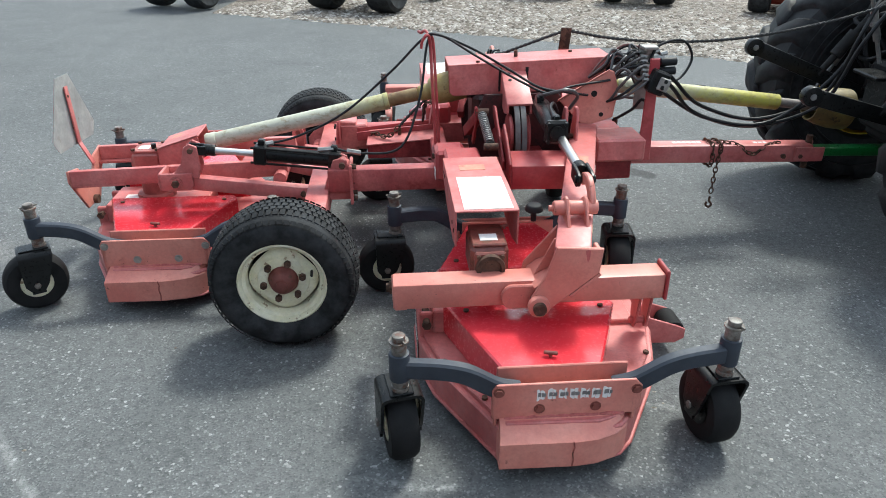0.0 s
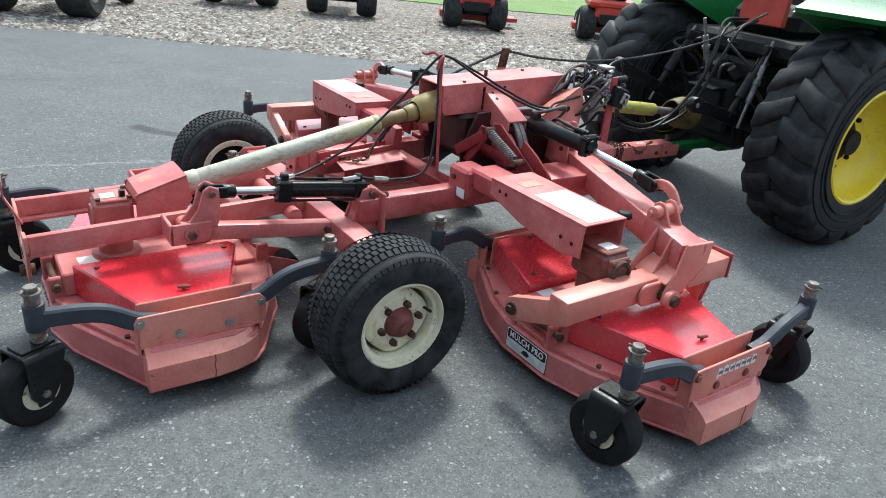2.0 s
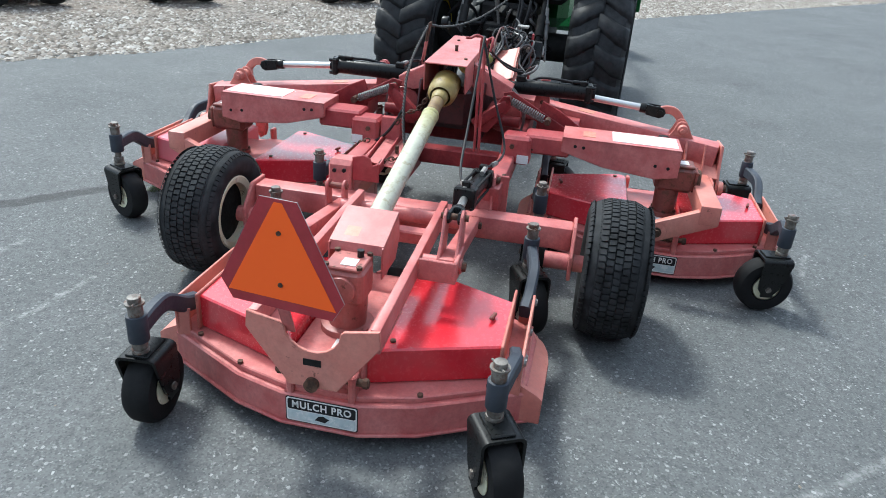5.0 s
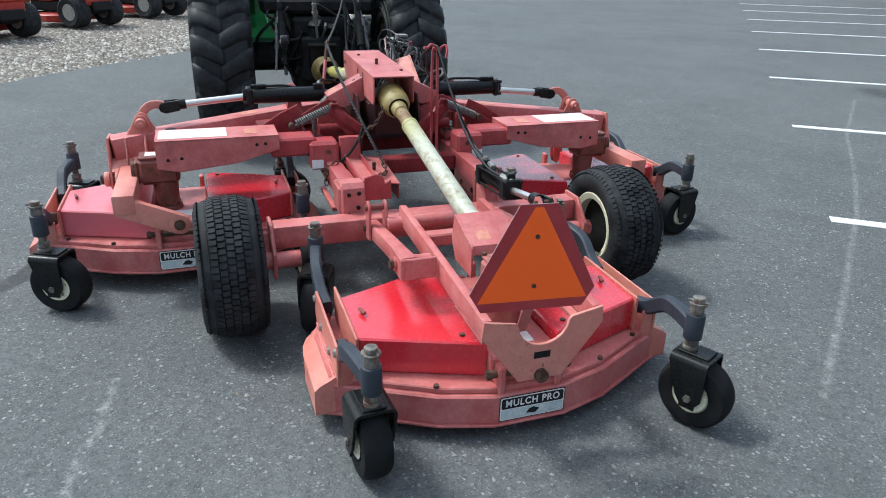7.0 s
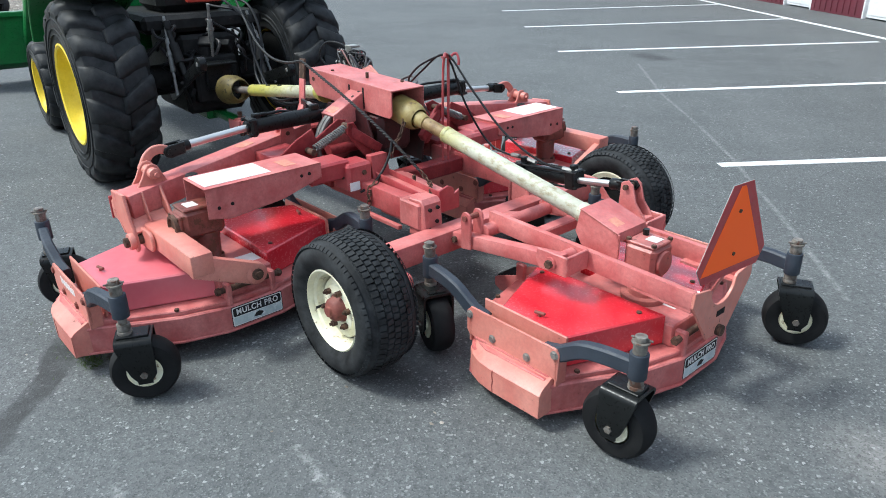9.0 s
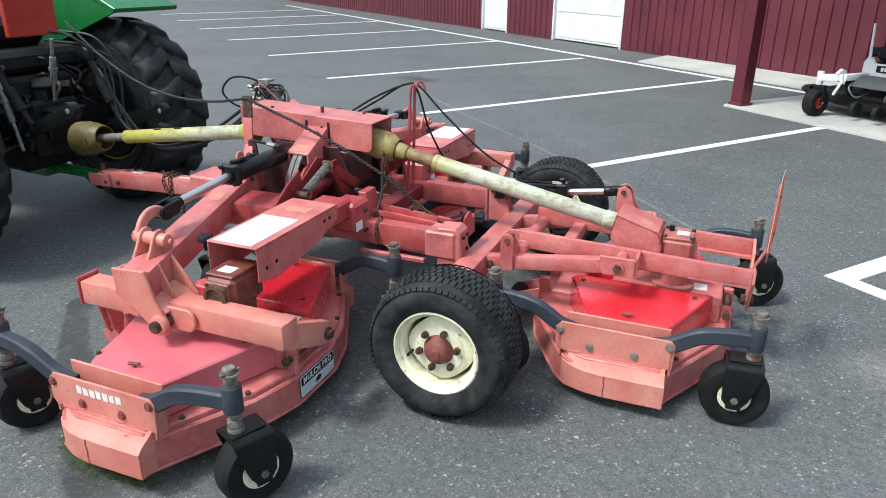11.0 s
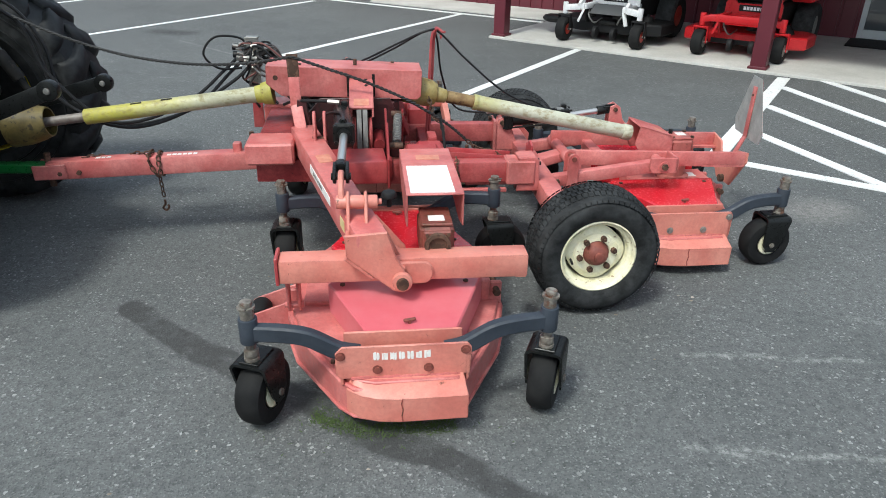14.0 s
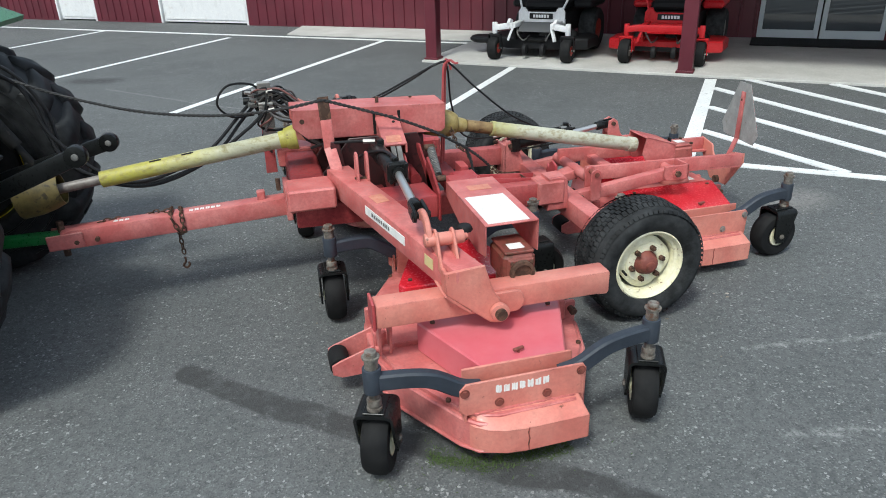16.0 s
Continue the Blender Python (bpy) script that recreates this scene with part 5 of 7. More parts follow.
for s in (1, -1):
    wing_at = pose(-0.018, 0, 0.026) if s > 0 else Matrix()
    arm_at = pose(-0.018, 0, 0.012) if s > 0 else Matrix()
    rod_at = pose(0.018, 0.045, -0.018) if s < 0 else Matrix()
    for name, make, material, label in WING:
        if name == "strut_label" and s < 0:
            continue
        off = Matrix() if name in FIXED else rod_at if name in ROD else arm_at if name in ("folding_arm", "arm_head", "arm_root", "root_plate") else wing_at
        part(name, mirrored(name, make, material, 1, s), None, mower, label, off)
    for x in (0.988, 1.052):
        part("arm_lug", mirrored("arm_lug", arm_lug, SALMON_SIDE, 1, s), None, mower, "", rod_at @ pose(x, 0, 0))
    for x in (0.984, 1.012):
        part("rubber_strap", mirrored("strap%.3f" % x, lambda bm: strap(bm, x), STRAPGREY, 1, s), None, mower, "grey rubber strap")
    for x in (0.960, 1.036):
        part("sheave", mirrored("sheave", sheave, MIDRED, 1, s), None, mower, "red pulley under the straps", pose(x, 0, 0))
    for y, z in ((0.66, 0.592), (0.70, 0.590), (1.04, 0.545), (1.10, 0.540)):
        part("cover_hole", once("cover_hole", cover_hole, GREASE), None, mower, "", wing_at @ pose(0, y * s, z))
    for k in range(6):
        a = radians(60 * k)
        part("flange_bolt", once("bolt", bolt, RUSTSTEEL), None, mower, "", wing_at @ pose(0.745 + 0.054 * math.cos(a), (1.13 + 0.054 * math.sin(a)) * s, 0.300))
    for x in (-0.04, 0.04):
        for z in (-0.04, 0.04):
            part("face_bolt", mirrored("face_bolt", face_bolt, RUSTSTEEL, 1, s), None, mower, "", wing_at @ pose(x, 0, z))
    for y in (0.115, 0.155):
        part("strut_hole", once("strut_hole", strut_hole, GREASE), None, mower, "", pose(0.975, y * s, 0.868 - (y - 0.085) * 0.493 + 0.0065, 0, 0, 0) @ Matrix.Rotation(radians(-26.2 * s), 4, "X"))
# lettered strip and small label on the arms' front face
for s in (1, -1):
    a, c = Vector((1.258 + (-0.018 if s > 0 else 0), 0.425 * s, 0.604 + (0.012 if s > 0 else 0))), Vector((1.000 + (-0.018 if s > 0 else 0), 1.330 * s, 0.540 + (0.012 if s > 0 else 0)))
    f = orient(a, c)
    side = -0.0580 if s > 0 else 0.0580
    at = f @ pose(0.44, side, 0.012, 90 if s > 0 else -90, 0, 0)
    bm = new_bm()
    prism(bm, [(-0.175, -0.019), (0.175, -0.019), (0.175, 0.019), (-0.175, 0.019)], "z", -0.001, 0.0012)
    strip = part("lettered_strip", bm, WHITELABEL, mower, "long white strip with rubbed lettering", at)
    smudges(strip, pose(-0.03, 0, 0.0005), 8, 0.021, 0.018, STRAPGREY, 9)
    bm = new_bm()
    prism(bm, [(-0.03, -0.022), (0.03, -0.022), (0.03, 0.022), (-0.03, 0.022)], "z", -0.001, 0.0012)
    part("small_label", bm, SHIELDLABEL, mower, "small faded yellow label", f @ pose(0.80, side, 0.01, 90 if s > 0 else -90, 0, 0))
    bm = new_bm()
    box(bm, f @ Vector((0.28, 0, 0.0555)), (0.085, 0.06, 0.0025), f.to_3x3(), 0)
    part("warning_label", bm, WARNLABEL, mower, "faded orange warning label")

for s in (1, -1):
    bm = new_bm()
    span(bm, (1.315, 1.535), (s * 0.265, s * 0.455), (0.540, 0.642), 0.010)
    part("cross_beam_end", bm, SALMON, mower)
# beams deep in the frame, their shade painted in with dark red
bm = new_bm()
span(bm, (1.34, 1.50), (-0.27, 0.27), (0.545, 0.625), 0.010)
part("front_cross_beam", bm, SHADERED, mower)
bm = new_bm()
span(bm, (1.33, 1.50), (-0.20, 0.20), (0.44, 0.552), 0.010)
part("front_under_beam", bm, SHADERED, mower)
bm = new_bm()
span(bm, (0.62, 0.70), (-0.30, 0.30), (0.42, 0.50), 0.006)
part("cross_member", bm, SHADERED, mower)
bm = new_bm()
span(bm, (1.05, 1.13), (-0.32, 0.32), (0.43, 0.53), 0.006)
part("cross_member", bm, SHADERED, mower)

# tower round the centre gearbox, in iron darkened for the hollow's shade
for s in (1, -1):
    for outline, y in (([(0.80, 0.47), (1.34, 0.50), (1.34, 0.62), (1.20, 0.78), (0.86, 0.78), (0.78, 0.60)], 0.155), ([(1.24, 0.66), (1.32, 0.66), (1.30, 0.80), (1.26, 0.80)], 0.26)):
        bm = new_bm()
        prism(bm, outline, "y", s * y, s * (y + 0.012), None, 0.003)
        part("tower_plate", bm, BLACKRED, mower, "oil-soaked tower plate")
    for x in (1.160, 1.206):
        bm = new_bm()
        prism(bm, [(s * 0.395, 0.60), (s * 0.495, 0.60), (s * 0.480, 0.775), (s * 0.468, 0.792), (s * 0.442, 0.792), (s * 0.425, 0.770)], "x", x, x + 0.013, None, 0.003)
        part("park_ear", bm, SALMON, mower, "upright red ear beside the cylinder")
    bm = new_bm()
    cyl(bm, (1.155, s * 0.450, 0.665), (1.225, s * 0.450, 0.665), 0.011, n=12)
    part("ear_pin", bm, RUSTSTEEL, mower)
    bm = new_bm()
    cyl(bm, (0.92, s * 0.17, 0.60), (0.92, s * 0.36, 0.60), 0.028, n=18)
    part("pivot_tube", bm, SHADERED, mower)
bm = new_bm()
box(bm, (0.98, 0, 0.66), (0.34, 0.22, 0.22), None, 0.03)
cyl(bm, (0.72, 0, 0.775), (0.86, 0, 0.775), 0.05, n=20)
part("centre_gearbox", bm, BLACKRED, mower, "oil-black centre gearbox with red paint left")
BOX = orient((0.70, 0.008, 0.834), (1.458, 0.008, 0.862))
bm = new_bm()
t = 0.007
L = 0.758
prism(bm, [(0, -0.105), (L, -0.105), (L, 0.105), (0, 0.105)], "z", 0.058, 0.058 + t, None, 0.002)
for y in (-0.105, 0.105 - t):
    prism(bm, [(0, 0.062), (L, 0.062), (L + 0.0, -0.02), (L - 0.07, -0.078), (0.02, -0.078), (0, -0.06)], "y", y, y + t, None, 0.002)
bmesh.ops.transform(bm, matrix=BOX, verts=bm.verts)
part("top_channel", bm, SALMON, mower, "long red shield channel over the drive")
for s in (1, -1):
    for x in (0.938, 1.062):
        bm = new_bm()
        span(bm, (x - 0.007, x + 0.007), (0.008 + s * 0.1045, 0.008 + s * 0.1065), (0.775, 0.885), 0)
        part("channel_slot", bm, GREASE, mower)
    bm = new_bm()
    cyl(bm, BOX @ Vector((L - 0.045, s * 0.1045, 0.010)), BOX @ Vector((L - 0.045, s * 0.108, 0.010)), 0.012, n=14)
    part("channel_hole", bm, RUSTSTEEL, mower)
for x, y in ((0.33, 0.01), (0.14, -0.075), (0.60, 0.05)):
    bm = new_bm()
    cyl(bm, BOX @ Vector((x, y, 0.06)), BOX @ Vector((x, y, 0.094 if x == 0.33 else 0.072)), 0.009, n=8)
    part("channel_bolt", bm, RUSTSTEEL, mower)

# lozenge plate and valve stack at the right front
bm = new_bm()
prism(bm, [(1.175, 0.775), (1.395, 0.905), (1.418, 0.895), (1.445, 0.815), (1.430, 0.690), (1.330, 0.660), (1.285, 0.665)], "y", -0.275, -0.263, None, 0.003)
prism(bm, [(-0.275, 0.0), (-0.275, -0.006), (-0.150, -0.050), (-0.150, -0.044)], "x", 0.0, 0.255, Matrix.Translation((1.175, 0, 0.775)) @ Matrix.Rotation(radians(-30.6), 4, "Y"), 0.001)
part("shield_plate", bm, SALMON_SIDE, mower, "lozenge-shaped red shield plate with two holes")
for x, z, r in ((1.335, 0.80, 0.014), (1.375, 0.705, 0.010)):
    bm = new_bm()
    cyl(bm, (x, -0.274, z), (x, -0.278, z), r, n=14)
    part("plate_hole", bm, GREASE, mower)
bm = new_bm()
prism(bm, [(1.545, 0.50), (1.605, 0.50), (1.595, 0.96), (1.553, 0.96)], "y", -0.335, -0.323, None, 0.003)
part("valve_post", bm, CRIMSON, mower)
bm = new_bm()
box(bm, (1.585, -0.36, 0.865), (0.075, 0.06, 0.10), Euler((0, 0.35, 0)).to_matrix(), 0.008)
part("valve_block", bm, BLACKPAINT, mower, "black hydraulic valve block")
bm = new_bm()
box(bm, (1.600, -0.395, 0.862), (0.05, 0.012, 0.055), Euler((0, 0.35, 0)).to_matrix(), 0.004)
part("valve_face", bm, STEEL, mower)
for x, z, r in ((1.592, 0.850, 0.010), (1.605, 0.875, 0.009)):
    bm = new_bm()
    cyl(bm, (x, -0.400, z), (x + 0.002, -0.404, z), r, n=12)
    part("valve_port", bm, GREASE, mower)
for z in (0.90, 0.94):
    bm = new_bm()
    cyl(bm, (1.605, -0.31, z), (1.675, -0.31, z + 0.004), 0.018, n=16, bev=0.003)
    part("dust_cap", bm, RUBBERHOSE, mower)
bm = new_bm()
span(bm, (1.530, 1.596), (-0.245, -0.235), (0.715, 1.005), 0.002)
span(bm, (1.530, 1.595), (-0.30, -0.235), (0.99, 1.003), 0.002)
part("coupler_bracket", bm, STEEL, mower, "bright bare metal coupler bracket")
rng = random.Random(7)
for k in range(9):
    bm = new_bm()
    y = -0.33 + 0.020 * k
    z = 0.80 + 0.02 * (k % 5)
    cyl(bm, (1.53, y, z + 0.05), (1.58, y, z + 0.052), 0.011, n=10)
    cyl(bm, (1.575, y, z + 0.052), (1.60, y, z + 0.054), 0.008, n=6)
    part("coupling", bm, STEEL, mower)
for k in range(16):
    bm = new_bm()
    y = -0.34 + 0.014 * k
    z = 0.82 + 0.017 * (k % 7)
    pipe(bm, [(1.55, y, z + 0.05), (1.50, y + rng.uniform(-0.05, 0.05), z + rng.uniform(0.01, 0.06)), (1.44, y + rng.uniform(-0.05, 0.06), z + rng.uniform(-0.04, 0.06)), (1.38, -0.20 + rng.uniform(-0.06, 0.12), 0.76 + rng.uniform(-0.06, 0.06)), (1.22, rng.uniform(-0.25, 0.1), 0.66)], 0.0060, 7, 5)
    part("hose", bm, RUBBERHOSE if k % 3 == 1 else GREYHOSE, mower, "thin hydraulic hose")
    bm = new_bm()
    cyl(bm, (1.525, y, z + 0.055), (1.556, y, z + 0.050), 0.0088, n=6)
    part("hose_fitting", bm, STEEL, mower, "bright hose fitting")
for k in range(15):
    u, v = rng.uniform(-1, 1), rng.uniform(-1, 1)
    high = k % 3 != 0
    pts = [(1.615 + 0.02 * u, -0.245 + 0.02 * v, 0.93 + 0.05 * v), (1.585 + 0.02 * v, -0.200 + 0.02 * u, 0.95 + 0.04 * u), (1.535 + 0.02 * u, -0.185 + 0.025 * v, 0.955 + 0.05 * v)]
    pts += [(1.470 + 0.03 * v, -0.170 + 0.03 * u, 0.960 + 0.03 * u), (1.400, -0.150 + 0.03 * v, 0.900 + 0.02 * u), (1.340, -0.14, 0.84)] if high else [(1.560 + 0.03 * v, -0.165 + 0.02 * u, 0.86 + 0.02 * v), (1.600 + 0.02 * u, -0.185, 0.79 + 0.02 * u), (1.545, -0.215 + 0.02 * v, 0.765), (1.46, -0.20, 0.77)]
    bm = new_bm()
    pipe(bm, pts, 0.0052, 7, 5)
    part("hose", bm, (RUBBERHOSE, GREYHOSE, BROWNHOSE, RUBBERHOSE, STRAPGREY)[k % 5], mower, "thin draped hydraulic hose")
    bm = new_bm()
    cyl(bm, pts[0], Vector(pts[0]) + Vector((0.030, 0.004, 0.006)), 0.0090, n=6)
    part("hose_fitting", bm, STEEL, mower, "bright hose fitting")
for a, r in ((0.030, 0.034), (0.0, 0.046), (-0.035, 0.040)):
    bm = new_bm()
    pipe(bm, [(1.50 + r * math.cos(radians(k)) * 0.9, -0.24 + a + 0.02 * math.sin(radians(2 * k)), 0.935 + r * math.sin(radians(k))) for k in range(0, 361, 30)], 0.0050, 7, 3)
    part("hose", bm, RUBBERHOSE, mower, "coiled black hose")
# loop standing over the couplers, and supply hoses to the tractor
for pts, r, material in (
        ([(1.57, -0.26, 0.93), (1.62, -0.24, 1.0), (1.74, -0.20, 1.01), (1.80, -0.18, 0.93), (1.74, -0.22, 0.85), (1.63, -0.27, 0.84)], 0.006, RUBBERHOSE),
        ([(1.60, -0.31, 0.90), (1.69, -0.27, 0.82), (1.88, -0.14, 0.66), (2.20, -0.09, 0.575), (2.50, -0.13, 0.69), (2.58, -0.20, 0.98), (2.72, -0.20, 1.18), (2.95, -0.15, 1.22)], 0.009, RUBBERHOSE),
        ([(1.60, -0.31, 0.94), (1.71, -0.25, 0.84), (1.91, -0.12, 0.69), (2.23, -0.07, 0.605), (2.52, -0.10, 0.73), (2.60, -0.15, 1.02), (2.75, -0.06, 1.20), (2.95, -0.08, 1.22)], 0.009, RUBBERHOSE),
        ([(1.56, -0.20, 0.88), (1.68, -0.19, 0.78), (1.95, -0.13, 0.63), (2.28, -0.10, 0.60), (2.55, -0.12, 0.84), (2.66, -0.12, 1.12), (2.9, 0.0, 1.18)], 0.009, RUBBERHOSE),
        ([(1.45, -0.22, 0.66), (1.52, -0.26, 0.72), (1.56, -0.28, 0.77), (1.60, -0.30, 0.70), (1.56, -0.30, 0.62)], 0.007, RUBBERHOSE),
        # from the standing rod down to the rear cylinder and forward to the valves
        ([(0.17, -0.30, 0.585), (0.30, -0.33, 0.57), (0.47, -0.34, 0.60), (0.56, -0.26, 0.80), (0.600, -0.19, 1.02), (0.66, -0.17, 1.045), (0.82, -0.20, 0.955), (1.0, -0.26, 0.86), (1.12, -0.34, 0.82), (1.22, -0.30, 0.84), (1.40, -0.28, 0.86)], 0.0055, RUBBERHOSE),
        ([(-0.17, -0.27, 0.60), (0.0, -0.22, 0.62), (0.22, -0.20, 0.72), (0.44, -0.19, 0.90), (0.575, -0.185, 1.03), (0.64, -0.18, 1.05), (0.80, -0.17, 0.985), (0.96, -0.22, 0.90), (1.08, -0.30, 0.84), (1.20, -0.32, 0.82), (1.30, -0.30, 0.80)], 0.0055, RUBBERHOSE),
        ([(1.078, -0.33, 0.81), (1.10, -0.38, 0.83), (1.18, -0.40, 0.85), (1.24, -0.35, 0.81), (1.22, -0.30, 0.74)], 0.008, GREYHOSE),
        ([(1.076, -0.60, 0.806), (1.085, -0.52, 0.81), (1.12, -0.42, 0.80), (1.16, -0.34, 0.74)], 0.007, RUBBERHOSE),
        ([(1.10, 0.325, 0.800), (1.16, 0.31, 0.802), (1.26, 0.28, 0.798), (1.33, 0.22, 0.78), (1.38, 0.12, 0.74)], 0.007, RUBBERHOSE),
        ([(1.076, 0.60, 0.806), (1.10, 0.50, 0.80), (1.16, 0.38, 0.76), (1.20, 0.28, 0.70)], 0.007, RUBBERHOSE)):
    bm = new_bm()
    pipe(bm, pts, r, 8, 7)
    part("hose", bm, material, mower, "black hydraulic hose" if material is RUBBERHOSE else "grey hydraulic hose")
for p, q in (((-0.17, -0.27, 0.60), (-0.10, -0.25, 0.605)), ((0.17, -0.30, 0.585), (0.10, -0.295, 0.58)), ((0.23, -0.32, 0.58), (0.29, -0.33, 0.572)), ((1.10, 0.325, 0.800), (1.155, 0.312, 0.802))):
    bm = new_bm()
    cyl(bm, p, q, 0.0115, n=6)
    part("hose_fitting", bm, STEEL, mower, "bright hose fitting")

# standing hose rod with its hook
bm = new_bm()
pipe(bm, [(0.635, -0.20, 0.47), (0.620, -0.193, 0.80), (0.612, -0.188, 1.02)], 0.0075, 8, 4)
pipe(bm, [(0.612, -0.188, 1.0), (0.606, -0.180, 1.045), (0.592, -0.150, 1.062), (0.575, -0.125, 1.05), (0.565, -0.105, 1.052)], 0.0065, 8, 4)
pipe(bm, [(0.612, -0.188, 1.0), (0.606, -0.205, 1.045), (0.592, -0.225, 1.055), (0.575, -0.225, 1.03), (0.570, -0.22, 1.00)], 0.0065, 8, 4)
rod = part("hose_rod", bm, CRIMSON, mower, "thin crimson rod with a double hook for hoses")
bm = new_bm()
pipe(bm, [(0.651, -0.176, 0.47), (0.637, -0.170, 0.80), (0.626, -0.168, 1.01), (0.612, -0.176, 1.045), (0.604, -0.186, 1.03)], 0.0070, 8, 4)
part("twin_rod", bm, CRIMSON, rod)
# flat post that carries the cord
bm = new_bm()
beam(bm, (1.272, 0.352, 0.60), (1.306, 0.262, 0.775), 0.055, 0.010, up=(0, 1, 0), bev=0.002)
beam(bm, (1.306, 0.262, 0.770), (1.310, 0.244, 0.905), 0.052, 0.010, up=(0, 1, 0), bev=0.002)
post = part("cord_post", bm, SALMON, mower, "flat bent red post for the trip cord")
bm = new_bm()
beam(bm, (1.310, 0.2445, 0.900), (1.314, 0.228, 1.005), 0.053, 0.0105, up=(0, 1, 0), bev=0.002)
part("post_head", bm, RUSTSTEEL, post, "rust-brown head of the post")
bm = new_bm()
rope(bm, [(1.314, 0.236, 0.992), (1.16, 0.238, 0.940), (0.98, 0.235, 0.876), (0.80, 0.222, 0.795), (0.69, 0.20, 0.728), (0.608, 0.183, 0.674), (0.53, 0.160, 0.610), (0.467, 0.135, 0.549)], 0.0048)
rope(bm, [(1.314, 0.236, 0.992), (1.55, 0.20, 0.955), (1.85, 0.13, 0.945), (2.2, 0.03, 0.985), (2.6, -0.10, 1.10), (2.95, -0.20, 1.27)], 0.0048)
part("trip_cord", bm, CORD, mower, "dark braided trip cord")
bm = new_bm()
pipe(bm, [(0.612, 0.190, 0.676), (0.600, 0.215, 0.62), (0.595, 0.265, 0.55), (0.590, 0.335, 0.495), (0.600, 0.400, 0.470)], 0.0068, 8, 6)
part("loose_cord", bm, RUBBERHOSE, mower, "black cord end hanging to the frame rail")

# drive shafts
A, B_ = Vector((0.70, 0.008, 0.775)), Vector((-0.455, 0.0, 0.535))
way = (B_ - A).normalized()
bm = new_bm()
fr = orient(A, B_)
lathe(bm, [(0.070, -0.08), (0.072, 0.0), (0.068, 0.05), (0.058, 0.075), (0.050, 0.085), (0.050, 0.0)], fr @ pose(0, 0, 0, 0, 90, 0), 32)
part("shaft_bell", bm, OCHRE, mower, "ochre plastic shaft bell")
bm = new_bm()
cyl(bm, A + way * 0.08, A + way * 0.14, 0.042, 0.034, n=16, bev=0.006)
box(bm, A + way * 0.11, (0.05, 0.06, 0.06), fr.to_3x3(), 0.01)
cyl(bm, A + way * 0.14, A + way * 0.30, 0.024, n=16)
part("shaft_yoke", bm, OCHRE, mower)
bm = new_bm()
cyl(bm, A + way * 0.145, A + way * 0.31, 0.0315, n=18)
part("inner_shaft", bm, SHAFTBROWN, mower, "rusty ochre inner drive shaft")
bm = new_bm()
cyl(bm, A + way * 0.285, A + way * 1.175, 0.0385, n=28, bev=0.003)
part("shaft_shield", bm, SHIELD, mower, "long weathered cream shaft shield")
for a, b, r in ((0.285, 0.310, 0.0405), (1.13, 1.18, 0.0425)):
    bm = new_bm()
    cyl(bm, A + way * a, A + way * b, r, n=28, bev=0.003)
    part("shield_band", bm, SHIELD, mower)
C, D = Vector((1.440, 0.020, 0.778)), Vector((2.66, 0.020, 0.625))
way2 = (D - C).normalized()
fr = orient(C, D)
bm = new_bm()
cyl(bm, C, C + way2 * 0.055, 0.062, 0.052, n=28, bev=0.004)
cyl(bm, C + way2 * 0.045, C + way2 * 0.085, 0.046, 0.042, n=28, bev=0.003)
part("shield_cone", bm, YELLOWCONE, mower, "dirty yellow plastic cone")
for a in (0.52, 0.67):
    bm = new_bm()
    box(bm, fr @ Vector((a, 0.012, 0.0363)), (0.055, 0.012, 0.006), fr.to_3x3(), 0.002)
    part("shield_slot", bm, GREASE, mower)
bm = new_bm()
cyl(bm, C + way2 * 0.05, C + way2 * 0.93, 0.0385, n=28, bev=0.003)
part("front_shaft_shield", bm, YELLOWSHIELD, mower, "yellow and cream front shaft shield")
bm = new_bm()
cyl(bm, C + way2 * 0.90, C + way2 * 1.22, 0.0235, n=18)
part("front_inner_shaft", bm, SHAFTSTEEL, mower)
bm = new_bm()
lathe(bm, [(0.066, 0.0), (0.072, 0.0), (0.088, 0.05), (0.100, 0.11), (0.102, 0.19), (0.096, 0.19), (0.094, 0.11), (0.082, 0.05)], orient(C + way2 * 1.105, D + way2) @ pose(0, 0, 0, 0, 90, 0), 32, closed=True)
part("front_shaft_bell", bm, SHADEOCHRE, mower, "oily ochre plastic bell at the tractor end")

# tow bar with safety chain
P, Q = Vector((1.46, 0.0, 0.430)), Vector((2.585, 0.030, 0.398))
bm = new_bm()
beam(bm, P, Q, 0.098, 0.092)
part("tow_bar", bm, SALMON, mower, "red square tow bar")
bm = new_bm()
span(bm, (1.505, 1.535), (-0.09, 0.09), (0.365, 0.545), 0.004)
part("hitch_plate", bm, SALMON, mower)
for y in (-0.062, 0.05):
    bm = new_bm()
    box(bm, Q + Vector((-0.02, y + 0.006, 0)), (0.16, 0.012, 0.075), orient(P, Q).to_3x3(), 0.004)
    part("hitch_cheek", bm, SALMON, mower)
bm = new_bm()
span(bm, (1.63, 1.67), (-0.02, 0.02), (0.465, 0.515), 0.004)
part("hitch_plate", bm, SALMON, mower)
for t in (0.86, 0.94):
    k = P.lerp(Q, t)
    bm = new_bm()
    cyl(bm, k + Vector((0, -0.065, -0.01)), k + Vector((0, 0.065, -0.01)), 0.012, n=6)
    part("cross_bolt", bm, RUSTSTEEL, mower)
bm = new_bm()
cyl(bm, Q + Vector((0.0, 0.0, 0.085)), Q + Vector((0.0, 0, -0.09)), 0.016, n=14)
part("hitch_pin", bm, RUSTSTEEL, mower)
bm = new_bm()
